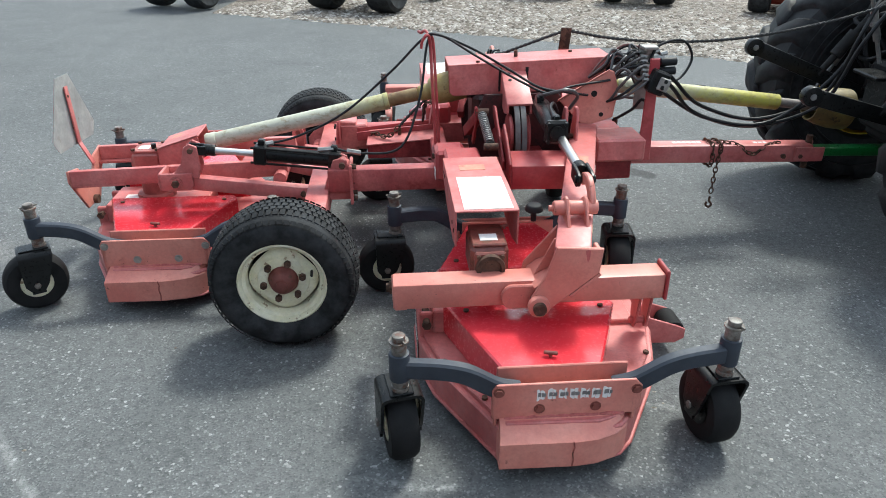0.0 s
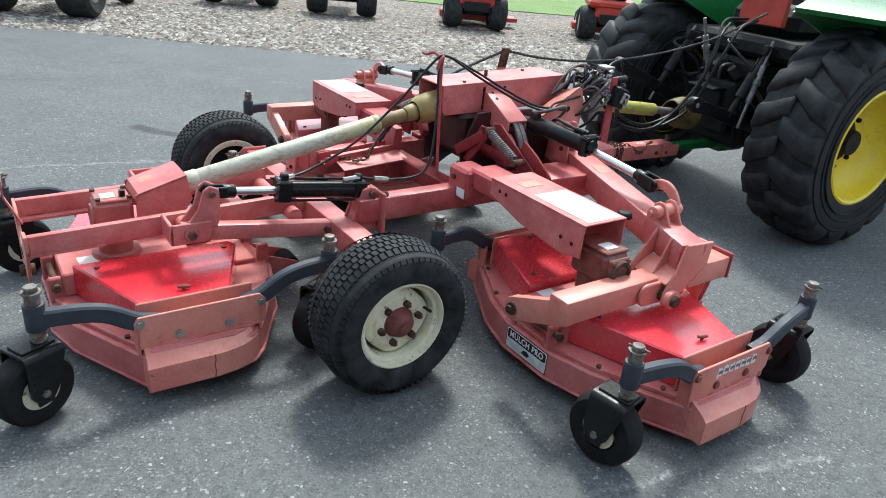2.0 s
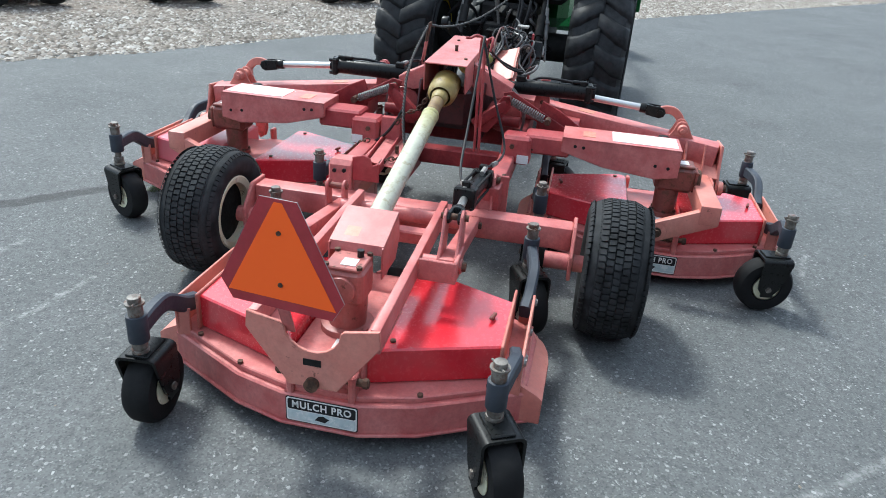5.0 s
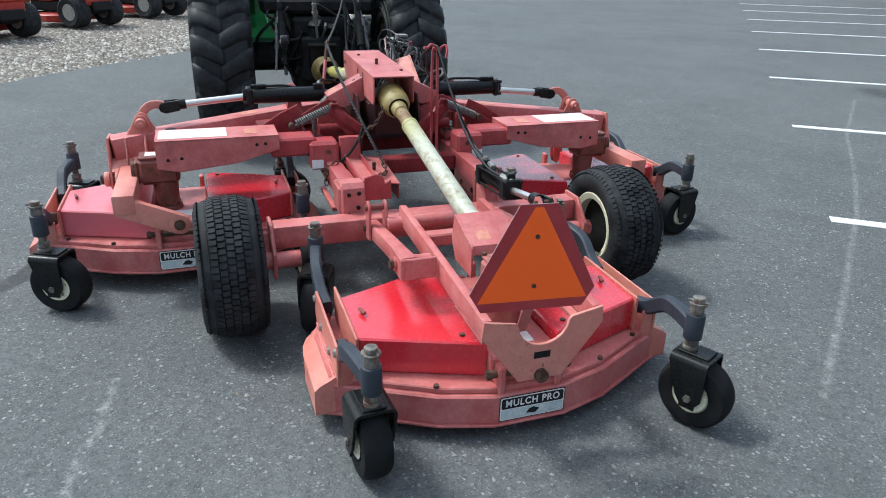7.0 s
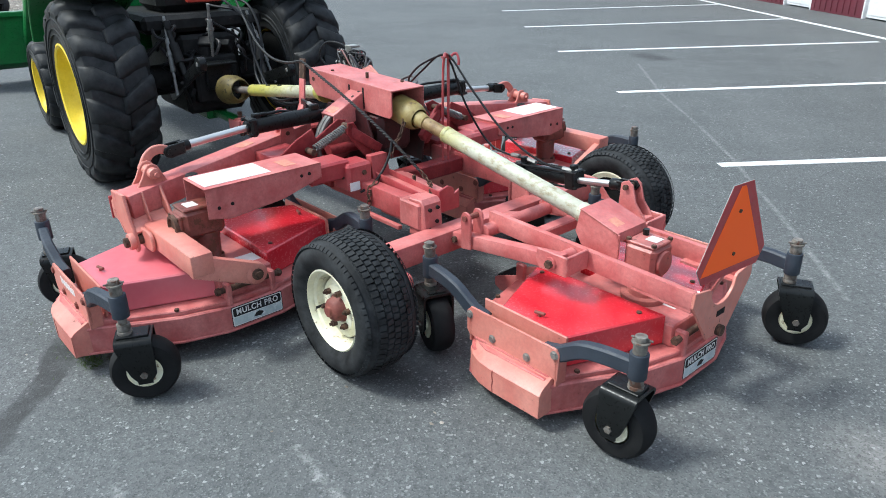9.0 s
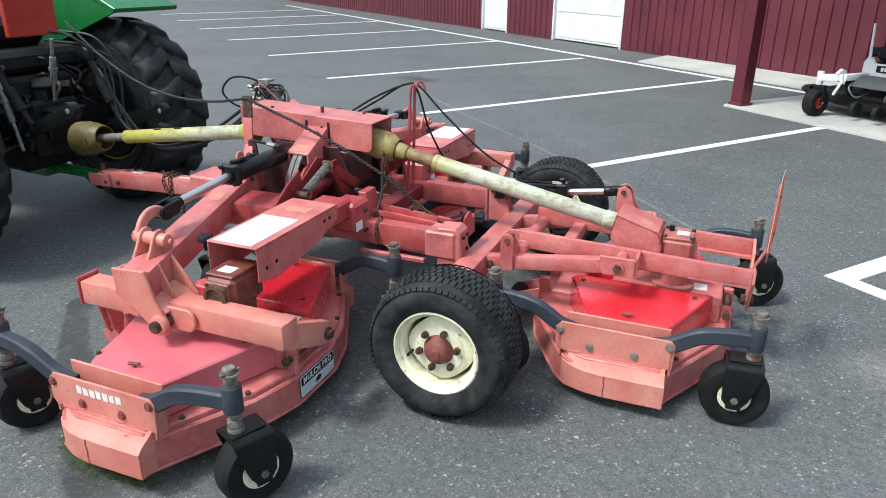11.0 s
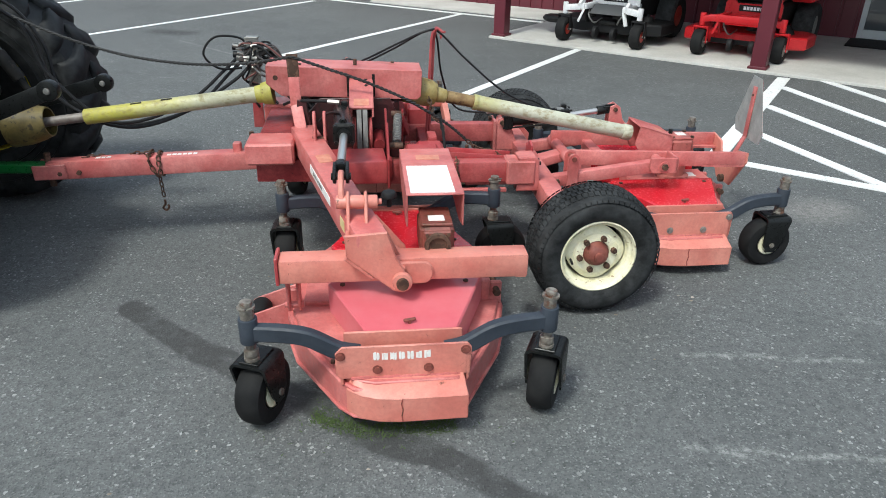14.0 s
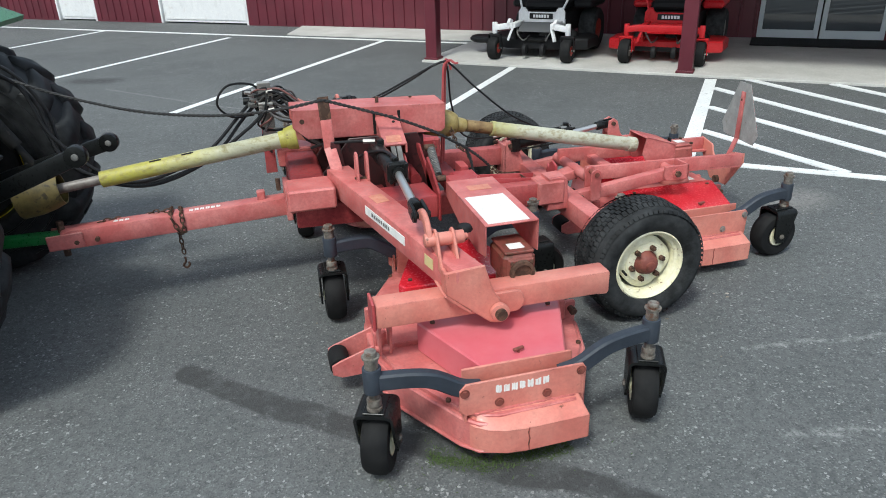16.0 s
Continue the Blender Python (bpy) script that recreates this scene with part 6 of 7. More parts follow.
cyl(bm, (1.56, 0.07, 0.53), (1.56, 0.07, 0.59), 0.012, n=10)
part("hitch_pin", bm, RUSTSTEEL, mower)
f = orient(P, Q)
smudges(mower, f @ pose(0.47, 0.008, 0.0462), 6, 0.026, 0.028, WHITELABEL, 12)
smudges(mower, f @ pose(0.86, 0.0, 0.0462), 3, 0.026, 0.024, WHITELABEL, 13)


def chain(pts, name):
    path = smooth_path(pts, 10)
    total, bm, side = 0.0, new_bm(), 0
    step = 0.020
    for a, b in zip(path, path[1:]):
        total += (b - a).length
        if total >= step:
            total = 0.0
            side = 1 - side
            fr = orient(a, b) @ pose(0, 0, 0, 90 * side + 20, 0, 0)
            ring = []
            for k in range(10):
                w = 2 * math.pi * k / 10
                ring.append(fr @ Vector((0.0175 * math.cos(w), 0.0095 * math.sin(w), 0)))
            ring.append(ring[0])
            pipe(bm, ring, 0.0035, 5, 0)
    part(name, bm, RUSTSTEEL, mower, "rusty steel safety chain")


K = P.lerp(Q, 0.53)
chain([K + Vector((-0.02, 0.052, -0.05)), K + Vector((-0.02, 0.053, 0.04)), K + Vector((-0.015, 0, 0.056)), K + Vector((-0.01, -0.053, 0.04)), K + Vector((-0.01, -0.054, -0.05)), K + Vector((-0.02, 0, -0.058)), K + Vector((0, 0.053, -0.04)), K + Vector((0.03, 0.053, 0.04)), K + Vector((0.03, 0, 0.056)), K + Vector((0.03, -0.053, 0.04)), K + Vector((0.02, -0.056, -0.08)), K + Vector((0.015, -0.058, -0.22))], "safety_chain")
chain([K + Vector((0.03, 0, 0.056)), K + Vector((0.12, -0.03, 0.045)), K + Vector((0.20, -0.055, 0.0)), K + Vector((0.28, -0.03, 0.035)), K + Vector((0.36, 0.0, 0.04))], "chain_end")
chain([(0.665, 0.062, 0.770), (0.652, 0.085, 0.725), (0.640, 0.125, 0.675), (0.610, 0.182, 0.655), (0.590, 0.215, 0.600)], "shield_chain")
chain([(0.467, 0.135, 0.552), (0.430, 0.125, 0.515), (0.390, 0.135, 0.500), (0.340, 0.180, 0.505), (0.300, 0.215, 0.485)], "tray_chain")
chain([(0.545, 0.330, 0.525), (0.545, 0.378, 0.505), (0.545, 0.390, 0.46), (0.545, 0.391, 0.42)], "rail_chain")
bm = new_bm()
h = K + Vector((0.015, -0.058, -0.225))
pipe(bm, [h, h + Vector((0, 0, -0.025)), h + Vector((0.014, 0, -0.045)), h + Vector((0.0, 0, -0.06)), h + Vector((-0.016, 0, -0.045)), h + Vector((-0.012, 0, -0.03))], 0.006, 7, 4)
part("chain_hook", bm, RUSTSTEEL, mower)

# trays between the rails, and the flat cover over the middle
bm = new_bm()
low = [(0.30, 0.085, 0.468), (0.652, 0.085, 0.494), (0.652, 0.270, 0.516), (0.31, 0.262, 0.492)]
a = [bm.verts.new(k) for k in low]
c = [bm.verts.new((x, y, z + 0.005)) for x, y, z in low]
bm.faces.new(a[::-1])
bm.faces.new(c)
for k in range(4):
    bm.faces.new((a[k], a[(k + 1) % 4], c[(k + 1) % 4], c[k]))
part("flat_cover", bm, SALMON, mower, "flat red sheet cover beside the shaft")
# dark red here stands in for the shaded gap under the sheet
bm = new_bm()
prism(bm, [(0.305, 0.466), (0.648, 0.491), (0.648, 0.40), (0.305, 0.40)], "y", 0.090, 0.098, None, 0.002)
part("cover_side", bm, SHADERED, mower, "dark crimson side of the flat cover")
bm = new_bm()
cyl(bm, (0.47, 0.17, 0.498), (0.47, 0.17, 0.535), 0.009, n=8)
part("cover_post", bm, RUSTSTEEL, mower)
bm = new_bm()
span(bm, (0.158, 0.300), (0.282, 0.402), (0.398, 0.520), 0.008)
part("rail_sleeve", bm, SALMON, mower)
bm = new_bm()
prism(bm, [(0.115, 0.36), (0.235, 0.36), (0.235, 0.520), (0.215, 0.545), (0.175, 0.540), (0.150, 0.48)], "y", -0.348, -0.270, None, 0.004)
part("rail_column", bm, SALMON, mower, "red column at the end of the frame rail")
for z in (0.375, 0.405, 0.525):
    bm = new_bm()
    cyl(bm, (0.243, -0.372, z), (0.268, -0.372, z), 0.012, n=6)
    part("rail_bolt", bm, RUSTSTEEL, mower)
bm = new_bm()
span(bm, (0.236, 0.250), (-0.400, -0.262), (0.352, 0.535), 0.004)
part("rail_end_plate", bm, SALMON, mower)
bm = new_bm()
beam(bm, (0.25, 0.236, 0.470), (0.66, 0.240, 0.490), 0.07, 0.008, bev=0.002)
for y in (0.198, 0.278):
    beam(bm, (0.25, y - 0.005, 0.485), (0.66, y + 0.005, 0.520), 0.008, 0.045, bev=0.002)
prism(bm, [(0.62, 0.50), (0.68, 0.505), (0.68, 0.62), (0.64, 0.62)], "y", 0.20, 0.30, None, 0.003)
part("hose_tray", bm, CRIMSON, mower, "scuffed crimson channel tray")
bm = new_bm()
span(bm, (0.24, 0.50), (0.29, 0.36), (0.385, 0.50), 0.006)
span(bm, (0.30, 0.62), (0.385, 0.41), (0.365, 0.385), 0.003)
part("left_step_box", bm, SALMON, mower)

# rear linkage that carries the rear deck
for s in (1, -1):
    bm = new_bm()
    beam(bm, (-1.040, s * 0.185, 0.435), (-0.060, s * 0.175, 0.462), 0.030, 0.078, bev=0.004)
    prism(bm, [(-1.04, 0.396), (-0.80, 0.402), (-0.80, 0.412), (-1.04, 0.406)], "y", s * 0.135, s * 0.20)
    part("rear_rail", bm, SALMON, mower)
    bm = new_bm()
    beam(bm, (-0.56, s * 0.285, 0.455), (0.07, s * 0.285, 0.372), 0.055, 0.062, bev=0.008)
    part("lift_link", bm, SALMON, mower)
    bm = new_bm()
    prism(bm, [(-0.60, 0.418), (-0.47, 0.418), (-0.455, 0.445), (-0.455, 0.498), (-0.60, 0.498), (-0.61, 0.45)], "y", s * 0.318, s * 0.330, None, 0.003)
    span(bm, (-0.605, -0.592), (s * 0.20, s * 0.33), (0.42, 0.498), 0.003)
    cyl(bm, (-0.53, s * 0.20, 0.455), (-0.53, s * 0.338, 0.455), 0.026, n=18)
    part("link_bracket", bm, SALMON, mower)
    bm = new_bm()
    cyl(bm, (-0.53, s * 0.335, 0.455), (-0.53, s * 0.352, 0.455), 0.017, n=6)
    part("link_bolt", bm, RUSTSTEEL, mower)
    bm = new_bm()
    cyl(bm, (0.02, s * 0.26, 0.38), (0.02, s * 0.325, 0.38), 0.014, n=6)
    part("link_bolt", bm, RUSTSTEEL, mower)
bm = new_bm()
prism(bm, [(-0.56, 0.47), (-0.43, 0.47), (-0.415, 0.52), (-0.42, 0.615), (-0.452, 0.630), (-0.478, 0.612), (-0.50, 0.54)], "y", -0.262, -0.250, None, 0.003)
prism(bm, [(-0.56, 0.47), (-0.43, 0.47), (-0.415, 0.52), (-0.42, 0.615), (-0.452, 0.630), (-0.478, 0.612), (-0.50, 0.54)], "y", -0.322, -0.310, None, 0.003)
part("cylinder_lug", bm, SALMON, mower)
bm = new_bm()
for y in (0.243, 0.3135):
    prism(bm, [(-0.085, 0.362), (-0.028, 0.354)] + [(-0.0555 + 0.030 * math.cos(radians(k)), 0.498 + 0.030 * math.sin(radians(k))) for k in range(0, 181, 30)], "y", y, y + 0.0115, None, 0.003)
part("link_lug", bm, SALMON, mower)
bm = new_bm()
cyl(bm, (-0.0555, 0.236, 0.500), (-0.0555, 0.334, 0.500), 0.013, n=10)
part("lug_pin", bm, BOLTRED, mower)
bm = new_bm()
cyl(bm, (-0.09, -0.25, 0.430), (-0.09, 0.25, 0.430), 0.030, n=20)
beam(bm, (-0.09, 0.0, 0.42), (0.06, 0.0, 0.38), 0.10, 0.05)
span(bm, (-0.30, -0.24), (-0.17, 0.17), (0.40, 0.45), 0.006)
part("rear_cross_tube", bm, SALMON, mower)
CYL = orient((0.195, -0.292, 0.528), (-0.185, -0.270, 0.566))
bm = new_bm()
cyl(bm, CYL @ Vector((0.02, 0, 0)), CYL @ Vector((0.36, 0, 0)), 0.034, n=28)
part("lift_cylinder", bm, BLACKPAINT, mower, "black rear lift cylinder with tie rods")
for x, w in ((0.025, 0.05), (0.352, 0.055)):
    bm = new_bm()
    box(bm, CYL @ Vector((x, 0, 0)), (w, 0.086, 0.086), CYL.to_3x3(), 0.006)
    part("cylinder_head", bm, BLACKPAINT, mower)
for y in (-0.034, 0.034):
    for z in (-0.034, 0.034):
        bm = new_bm()
        cyl(bm, CYL @ Vector((-0.008, y, z)), CYL @ Vector((0.392, y, z)), 0.0055, n=8)
        part("tie_rod", bm, GREASE, mower)
bm = new_bm()
box(bm, CYL @ Vector((0.35, 0, 0.052)), (0.03, 0.034, 0.03), CYL.to_3x3(), 0.005)
part("port_block", bm, BLACKPAINT, mower)
bm = new_bm()
box(bm, CYL @ Vector((0.03, 0, 0.052)), (0.03, 0.034, 0.03), CYL.to_3x3(), 0.005)
part("port_block", bm, BLACKPAINT, mower)
bm = new_bm()
cyl(bm, (-0.16, -0.270, 0.560), (-0.375, -0.283, 0.588), 0.0155, n=20)
part("lift_rod", bm, CHROME, mower, "chrome lift rod")
bm = new_bm()
cyl(bm, (-0.35, -0.282, 0.585), (-0.40, -0.284, 0.592), 0.026, n=14, bev=0.004)
for y in (-0.025, 0.013):
    prism(bm, [(-0.385, 0.570), (-0.465, 0.580), (-0.478, 0.600), (-0.462, 0.620), (-0.385, 0.612)], "y", -0.286 + y, -0.286 + y + 0.012, None, 0.003)
part("rod_clevis", bm, BLACKPAINT, mower)
bm = new_bm()
cyl(bm, (-0.448, -0.335, 0.600), (-0.448, -0.238, 0.600), 0.012, n=12)
part("clevis_pin", bm, RUSTSTEEL, mower)
bm = new_bm()
cyl(bm, (0.205, -0.365, 0.524), (0.205, -0.255, 0.524), 0.014, n=12)
part("clevis_pin", bm, RUSTSTEEL, mower)
# notched plate at the very back
bm = new_bm()
notch = [(0.095, 0.455)] + [(0.085 * math.cos(radians(k)), 0.445 + 0.075 * math.sin(radians(k))) for k in range(0, -181, -20)] + [(-0.095, 0.455)]
prism(bm, [(-0.20, 0.475), (-0.205, 0.42), (-0.075, 0.245), (0.075, 0.245), (0.205, 0.42), (0.20, 0.475)] + notch, "x", -1.052, -1.040, None, 0.002)
part("rear_plate", bm, SALMON_SIDE, mower, "notched red rear plate")
bm = new_bm()
box(bm, (-1.0535, 0.0, 0.335), (0.002, 0.055, 0.022), None, 0)
part("plate_slot", bm, GREASE, mower)
bm = new_bm()
cyl(bm, (-1.07, 0, 0.262), (-1.02, 0, 0.262), 0.022, n=16)
part("rear_pin", bm, RUSTSTEEL, mower)
# rear gearbox and its hood
bm = new_bm()
box(bm, (-0.735, 0.0, 0.450), (0.135, 0.135, 0.125), None, 0.016)
box(bm, (-0.735, 0.0, 0.515), (0.125, 0.125, 0.012), None, 0.004)
cyl(bm, (-0.735, 0.0, 0.20), (-0.735, 0.0, 0.40), 0.060, 0.066, n=24)
cyl(bm, (-0.735, 0.0, 0.20), (-0.735, 0.0, 0.298), 0.090, n=24, bev=0.006)
cyl(bm, (-0.815, 0.0, 0.445), (-0.79, 0.0, 0.445), 0.048, n=20, bev=0.006)
part("rear_gearbox", bm, REARRED, mower, "faded red cast rear gearbox")
bm = new_bm()
span(bm, (-0.775, -0.725), (-0.035, 0.015), (0.5215, 0.523), 0)
part("gearbox_label", bm, WHITELABEL, mower)
bm = new_bm()
cyl(bm, (-0.70, -0.03, 0.52), (-0.70, -0.03, 0.545), 0.012, n=8)
part("filler_cap", bm, BLACKPAINT, mower)
for x, y in ((-0.79, 0.055), (-0.79, -0.055), (-0.68, 0.055), (-0.68, -0.055)):
    part("cover_bolt", once("bolt", bolt, RUSTSTEEL), None, mower, "", pose(x, y, 0.520))
bm = new_bm()
prism(bm, [(-0.665, 0.515), (-0.655, 0.545), (-0.475, 0.600), (-0.470, 0.594), (-0.650, 0.538), (-0.660, 0.512)], "y", -0.095, 0.095, None, 0.002)
for y in (-0.095, 0.088):
    prism(bm, [(-0.665, 0.540), (-0.475, 0.600), (-0.455, 0.50), (-0.50, 0.430), (-0.665, 0.430)], "y", y, y + 0.007, None, 0.002)
part("rear_shaft_hood", bm, SALMON, mower, "red sheet hood over the rear joint")
bm = new_bm()
box(bm, (-0.60, 0.03, 0.5610), (0.05, 0.05, 0.002), Euler((0, radians(-17), 0)).to_matrix(), 0)
part("warning_label", bm, WARNLABEL, mower)

# slow vehicle sign on its strap
bm = new_bm()
beam(bm, (-1.035, 0.073, 0.42), (-1.080, 0.073, 0.53), 0.035, 0.006, up=(1, 0, 0), bev=0.001)
beam(bm, (-1.080, 0.073, 0.525), (-1.085, 0.073, 0.80), 0.035, 0.006, up=(1, 0, 0), bev=0.001)
part("sign_strap", bm, SALMON, mower)
SIGN = pose(-1.0915, 0.070, 0.524, 0, 0, -6.5)


def sign_outline(k):
    pts = [(-0.155, 0), (0.155, 0), (0.19, 0.06), (0.055, 0.326), (-0.055, 0.326), (-0.19, 0.06)]
    cy = 0.115
    return [(y * k, cy + (z - cy) * k) for y, z in pts]


bm = new_bm()
prism(bm, sign_outline(1.0), "x", 0.0, 0.0022)
sg = part("warning_sign_back", bm, SIGNBACK, mower, "bare metal back of the warning triangle", SIGN)
bm = new_bm()
prism(bm, sign_outline(0.995), "x", -0.0012, 0.0)
part("sign_border", bm, SIGNRED, sg, "dark red reflective border")
bm = new_bm()
prism(bm, [(-0.166, 0.030), (0.166, 0.030), (0.012, 0.316), (-0.012, 0.316)], "x", -0.0022, -0.0010)
part("sign_triangle", bm, ORANGE, sg, "fluorescent orange triangle")
for z in (0.077, 0.23):
    bm = new_bm()
    cyl(bm, (-0.006, 0, z), (0.012, 0, z), 0.007, n=8)
    part("sign_bolt", bm, RUSTSTEEL, sg)

# ---- the tractor ----
TX, TY, TURN = 3.20, -0.01, -3.8           # rear axle and heading
tractor = thing("tractor", "green utility tractor with yellow wheels and a front loader", "tractor", pose(TX, TY, 0, 0, 0, TURN))


def tyre_lug(bm, r, h, side):
    """One curved bar of an industrial tread, from the middle over the shoulder; about angle 0."""
    rows = []
    for f, da, top, base in ((-0.06, -0.01, 0.985, 0.93), (0.02, 0.0, 1.0, 0.93), (0.30, 0.055, 1.0, 0.93), (0.62, 0.125, 0.992, 0.925), (0.86, 0.150, 0.965, 0.90), (1.0, 0.155, 0.905, 0.86), (0.99, 0.157, 0.845, 0.82)):
        w = 0.052 + 0.012 * f
        ring = []
        for rr, ww in ((base, w * 1.45), (0.35 * base + 0.65 * top, w * 1.12), (top, w * 0.88)):
            ring.append((rr, ww))
        line = [(rr, -ww) for rr, ww in ring] + [(rr, ww) for rr, ww in ring[::-1]]
        rows.append([bm.verts.new((r * rr * math.cos(da + ww / r), r * rr * math.sin(da + ww / r), f * h * side)) for rr, ww in line])
    for p, q in zip(rows, rows[1:]):
        for k in range(5):
            bm.faces.new((p[k], p[k + 1], q[k + 1], q[k]))
    bm.faces.new(rows[0])
    bm.faces.new(rows[-1][::-1])


def tractor_wheel(parent, x, y, r, w, rim_r, lugs, side, label):
    """side: +1 for the left wheel, whose dish faces +y."""
    at = pose(x, y, r, -90 * side, 0, 0)
    bm = new_bm()
    h = w / 2
    prof = [(rim_r, -h * 0.80), (rim_r + 0.02, -h * 0.94), (r * 0.74, -h * 1.0), (r * 0.86, -h * 0.97), (r * 0.92, -h * 0.84), (r * 0.945, -h * 0.5), (r * 0.95, 0),
            (r * 0.945, h * 0.5), (r * 0.92, h * 0.84), (r * 0.86, h * 0.97), (r * 0.74, h * 1.0), (rim_r + 0.02, h * 0.94), (rim_r, h * 0.80)]
    lathe(bm, prof, Matrix(), 56, closed=True)
    tyre = part("tyre", bm, TRACTYRE, parent, label, at)
    for k in (1, -1):
        for f in (0.64, 0.70, 0.80):
            bm = new_bm()
            lathe(bm, [(r * f - 0.006, k * h * 0.97), (r * f - 0.003, k * (h * 1.0 + 0.005)), (r * f + 0.003, k * (h * 1.0 + 0.005)), (r * f + 0.006, k * h * 0.97)], Matrix(), 56, closed=True)
            part("sidewall_ring", bm, TRACTYRE, tyre)
    for s in (1, -1):
        shape = once("tyre_lug_%.2f_%d" % (r, s), lambda bm: tyre_lug(bm, r, h, s), TRACTYRE, 62)
        for i in range(lugs):
            part("tread_lug", shape, None, tyre, "", Matrix.Rotation(2 * math.pi * (i + (0.5 if s < 0 else 0)) / lugs, 4, "Z"))
    bm = new_bm()
    lathe(bm, [(rim_r + 0.024, h * 0.955), (rim_r + 0.012, h * 0.975), (rim_r - 0.002, h * 0.93), (rim_r - 0.012, h * 0.62), (rim_r - 0.030, h * 0.40), (rim_r * 0.74, h * 0.14), (rim_r * 0.55, h * 0.06), (rim_r * 0.36, h * 0.06),
               (rim_r * 0.36, -h * 0.06), (rim_r * 0.70, h * 0.0), (rim_r - 0.010, h * 0.25), (rim_r - 0.004, -h * 0.80), (rim_r + 0.012, -h * 0.80), (rim_r + 0.006, h * 0.60)], Matrix(), 48, closed=True)
    part("rim", bm, YELLOW, tyre, "yellow painted dished rim")
    bm = new_bm()
    lathe(bm, [(rim_r * 0.40, -h * 0.1), (rim_r * 0.40, h * 0.10), (rim_r * 0.26, h * 0.16), (rim_r * 0.22, h * 0.45), (0.02, h * 0.45)], Matrix(), 24)
    part("hub", bm, GREASE, tyre)
    # Black disc added to stand in for the shade inside the rim
    bm = new_bm()
    cyl(bm, (0, 0, -h * 0.80), (0, 0, -h * 0.24), rim_r * 0.93, n=32)
    part("shade_disc", bm, GREASE, tyre)
    for k in range(8):
        a = 2 * math.pi * k / 8
        bm = new_bm()
        cyl(bm, (rim_r * 0.50 * math.cos(a), rim_r * 0.50 * math.sin(a), 0), (rim_r * 0.50 * math.cos(a), rim_r * 0.50 * math.sin(a), h * 0.16), 0.014, n=6)
        part("wheel_nut", bm, GREASE, tyre)


for side in (1, -1):
    tractor_wheel(tractor, 0.0, 0.735 * side, 0.630, 0.43, 0.322, 17, side, "wide black industrial rear tyre with curved lugs")
    tractor_wheel(tractor, 1.97, 0.70 * side, 0.40, 0.29, 0.225, 15, side, "black lugged front tyre")
bm = new_bm()
span(bm, (-0.22, 0.45), (-0.22, 0.22), (0.42, 0.98), 0.03)
cyl(bm, (0.0, -0.62, 0.66), (0.0, 0.62, 0.66), 0.11, bev=0.01)
span(bm, (-0.30, -0.20), (-0.16, 0.16), (0.50, 0.84), 0.02)
span(bm, (0.45, 2.0), (-0.16, 0.16), (0.48, 0.78), 0.02)
part("transmission", bm, GREASE, tractor, "greasy black rear axle housing")
bm = new_bm()
cyl(bm, (1.97, -0.60, 0.40), (1.97, 0.60, 0.40), 0.06)
part("front_axle", bm, GREASE, tractor)
bm = new_bm()
span(bm, (0.85, 2.55), (-0.36, 0.36), (0.70, 1.50), 0.09)
part("hood", bm, GREEN, tractor)
for side in (1, -1):
    bm = new_bm()
    outer = [(0.02 + 0.80 * math.cos(radians(k)), 0.66 + 0.78 * math.sin(radians(k))) for k in range(20, 121, 10)]
    inner = [(0.02 + 0.77 * math.cos(radians(k)), 0.66 + 0.75 * math.sin(radians(k))) for k in range(120, 19, -10)]
    prism(bm, outer + inner, "y", side * 0.46, side * 0.98, None, 0.006)
    prism(bm, [(0.02 + 0.77 * math.cos(radians(k)), 0.66 + 0.75 * math.sin(radians(k))) for k in range(20, 121, 10)], "y", side * 0.45, side * 0.47)
    part("fender", bm, GREEN, tractor, "green rear fender")
bm = new_bm()
span(bm, (-0.20, 0.9), (-0.44, 0.44), (1.0, 1.12), 0.03)
span(bm, (0.0, 0.5), (-0.25, 0.25), (1.12, 1.30), 0.05)
part("platform", bm, GREASE, tractor)
for side in (1, -1):
    ball = Vector((-0.858, 0.305, 0.872)) if side > 0 else Vector((-0.832, -0.318, 0.766))
    root = Vector((-0.05, side * 0.27, 0.55))
    bm = new_bm()
    beam(bm, root, ball, 0.028, 0.075, bev=0.006)
    cyl(bm, ball + Vector((0, -0.024, 0)), ball + Vector((0, 0.024, 0)), 0.046, n=22, bev=0.006)
    link = part("lower_link", bm, BLACKPAINT, tractor, "black three-point lower link")
    bm = new_bm()
    cyl(bm, ball + Vector((0, -0.030, 0)), ball + Vector((0, 0.030, 0)), 0.015, n=16, bev=0.005)
    part("ball_end", bm, SPRINGSTEEL, link)
    bm = new_bm()
    k = root.lerp(ball, 0.55)
    cyl(bm, k, (-0.26, side * 0.30, 1.06), 0.018)
    cyl(bm, k.lerp(Vector((-0.26, side * 0.30, 1.06)), 0.3), k.lerp(Vector((-0.26, side * 0.30, 1.06)), 0.65), 0.032)
    part("lift_rod", bm, GREASE, tractor)
    bm = new_bm()
    beam(bm, (-0.05, side * 0.27, 1.02), (-0.30, side * 0.30, 1.07), 0.04, 0.06)
    part("lift_arm", bm, GREASE, tractor)
    bm = new_bm()
    cyl(bm, (-0.22, side * 0.20, 0.50), (-0.45, side * 0.31, 0.70), 0.012)
    part("stabilizer", bm, GREASE, tractor)
bm = new_bm()
beam(bm, (-0.62, -0.010, 0.405), (0.2, 0.0, 0.40), 0.075, 0.045)
span(bm, (-0.18, 0.06), (-0.08, 0.08), (0.36, 0.46), 0.01)
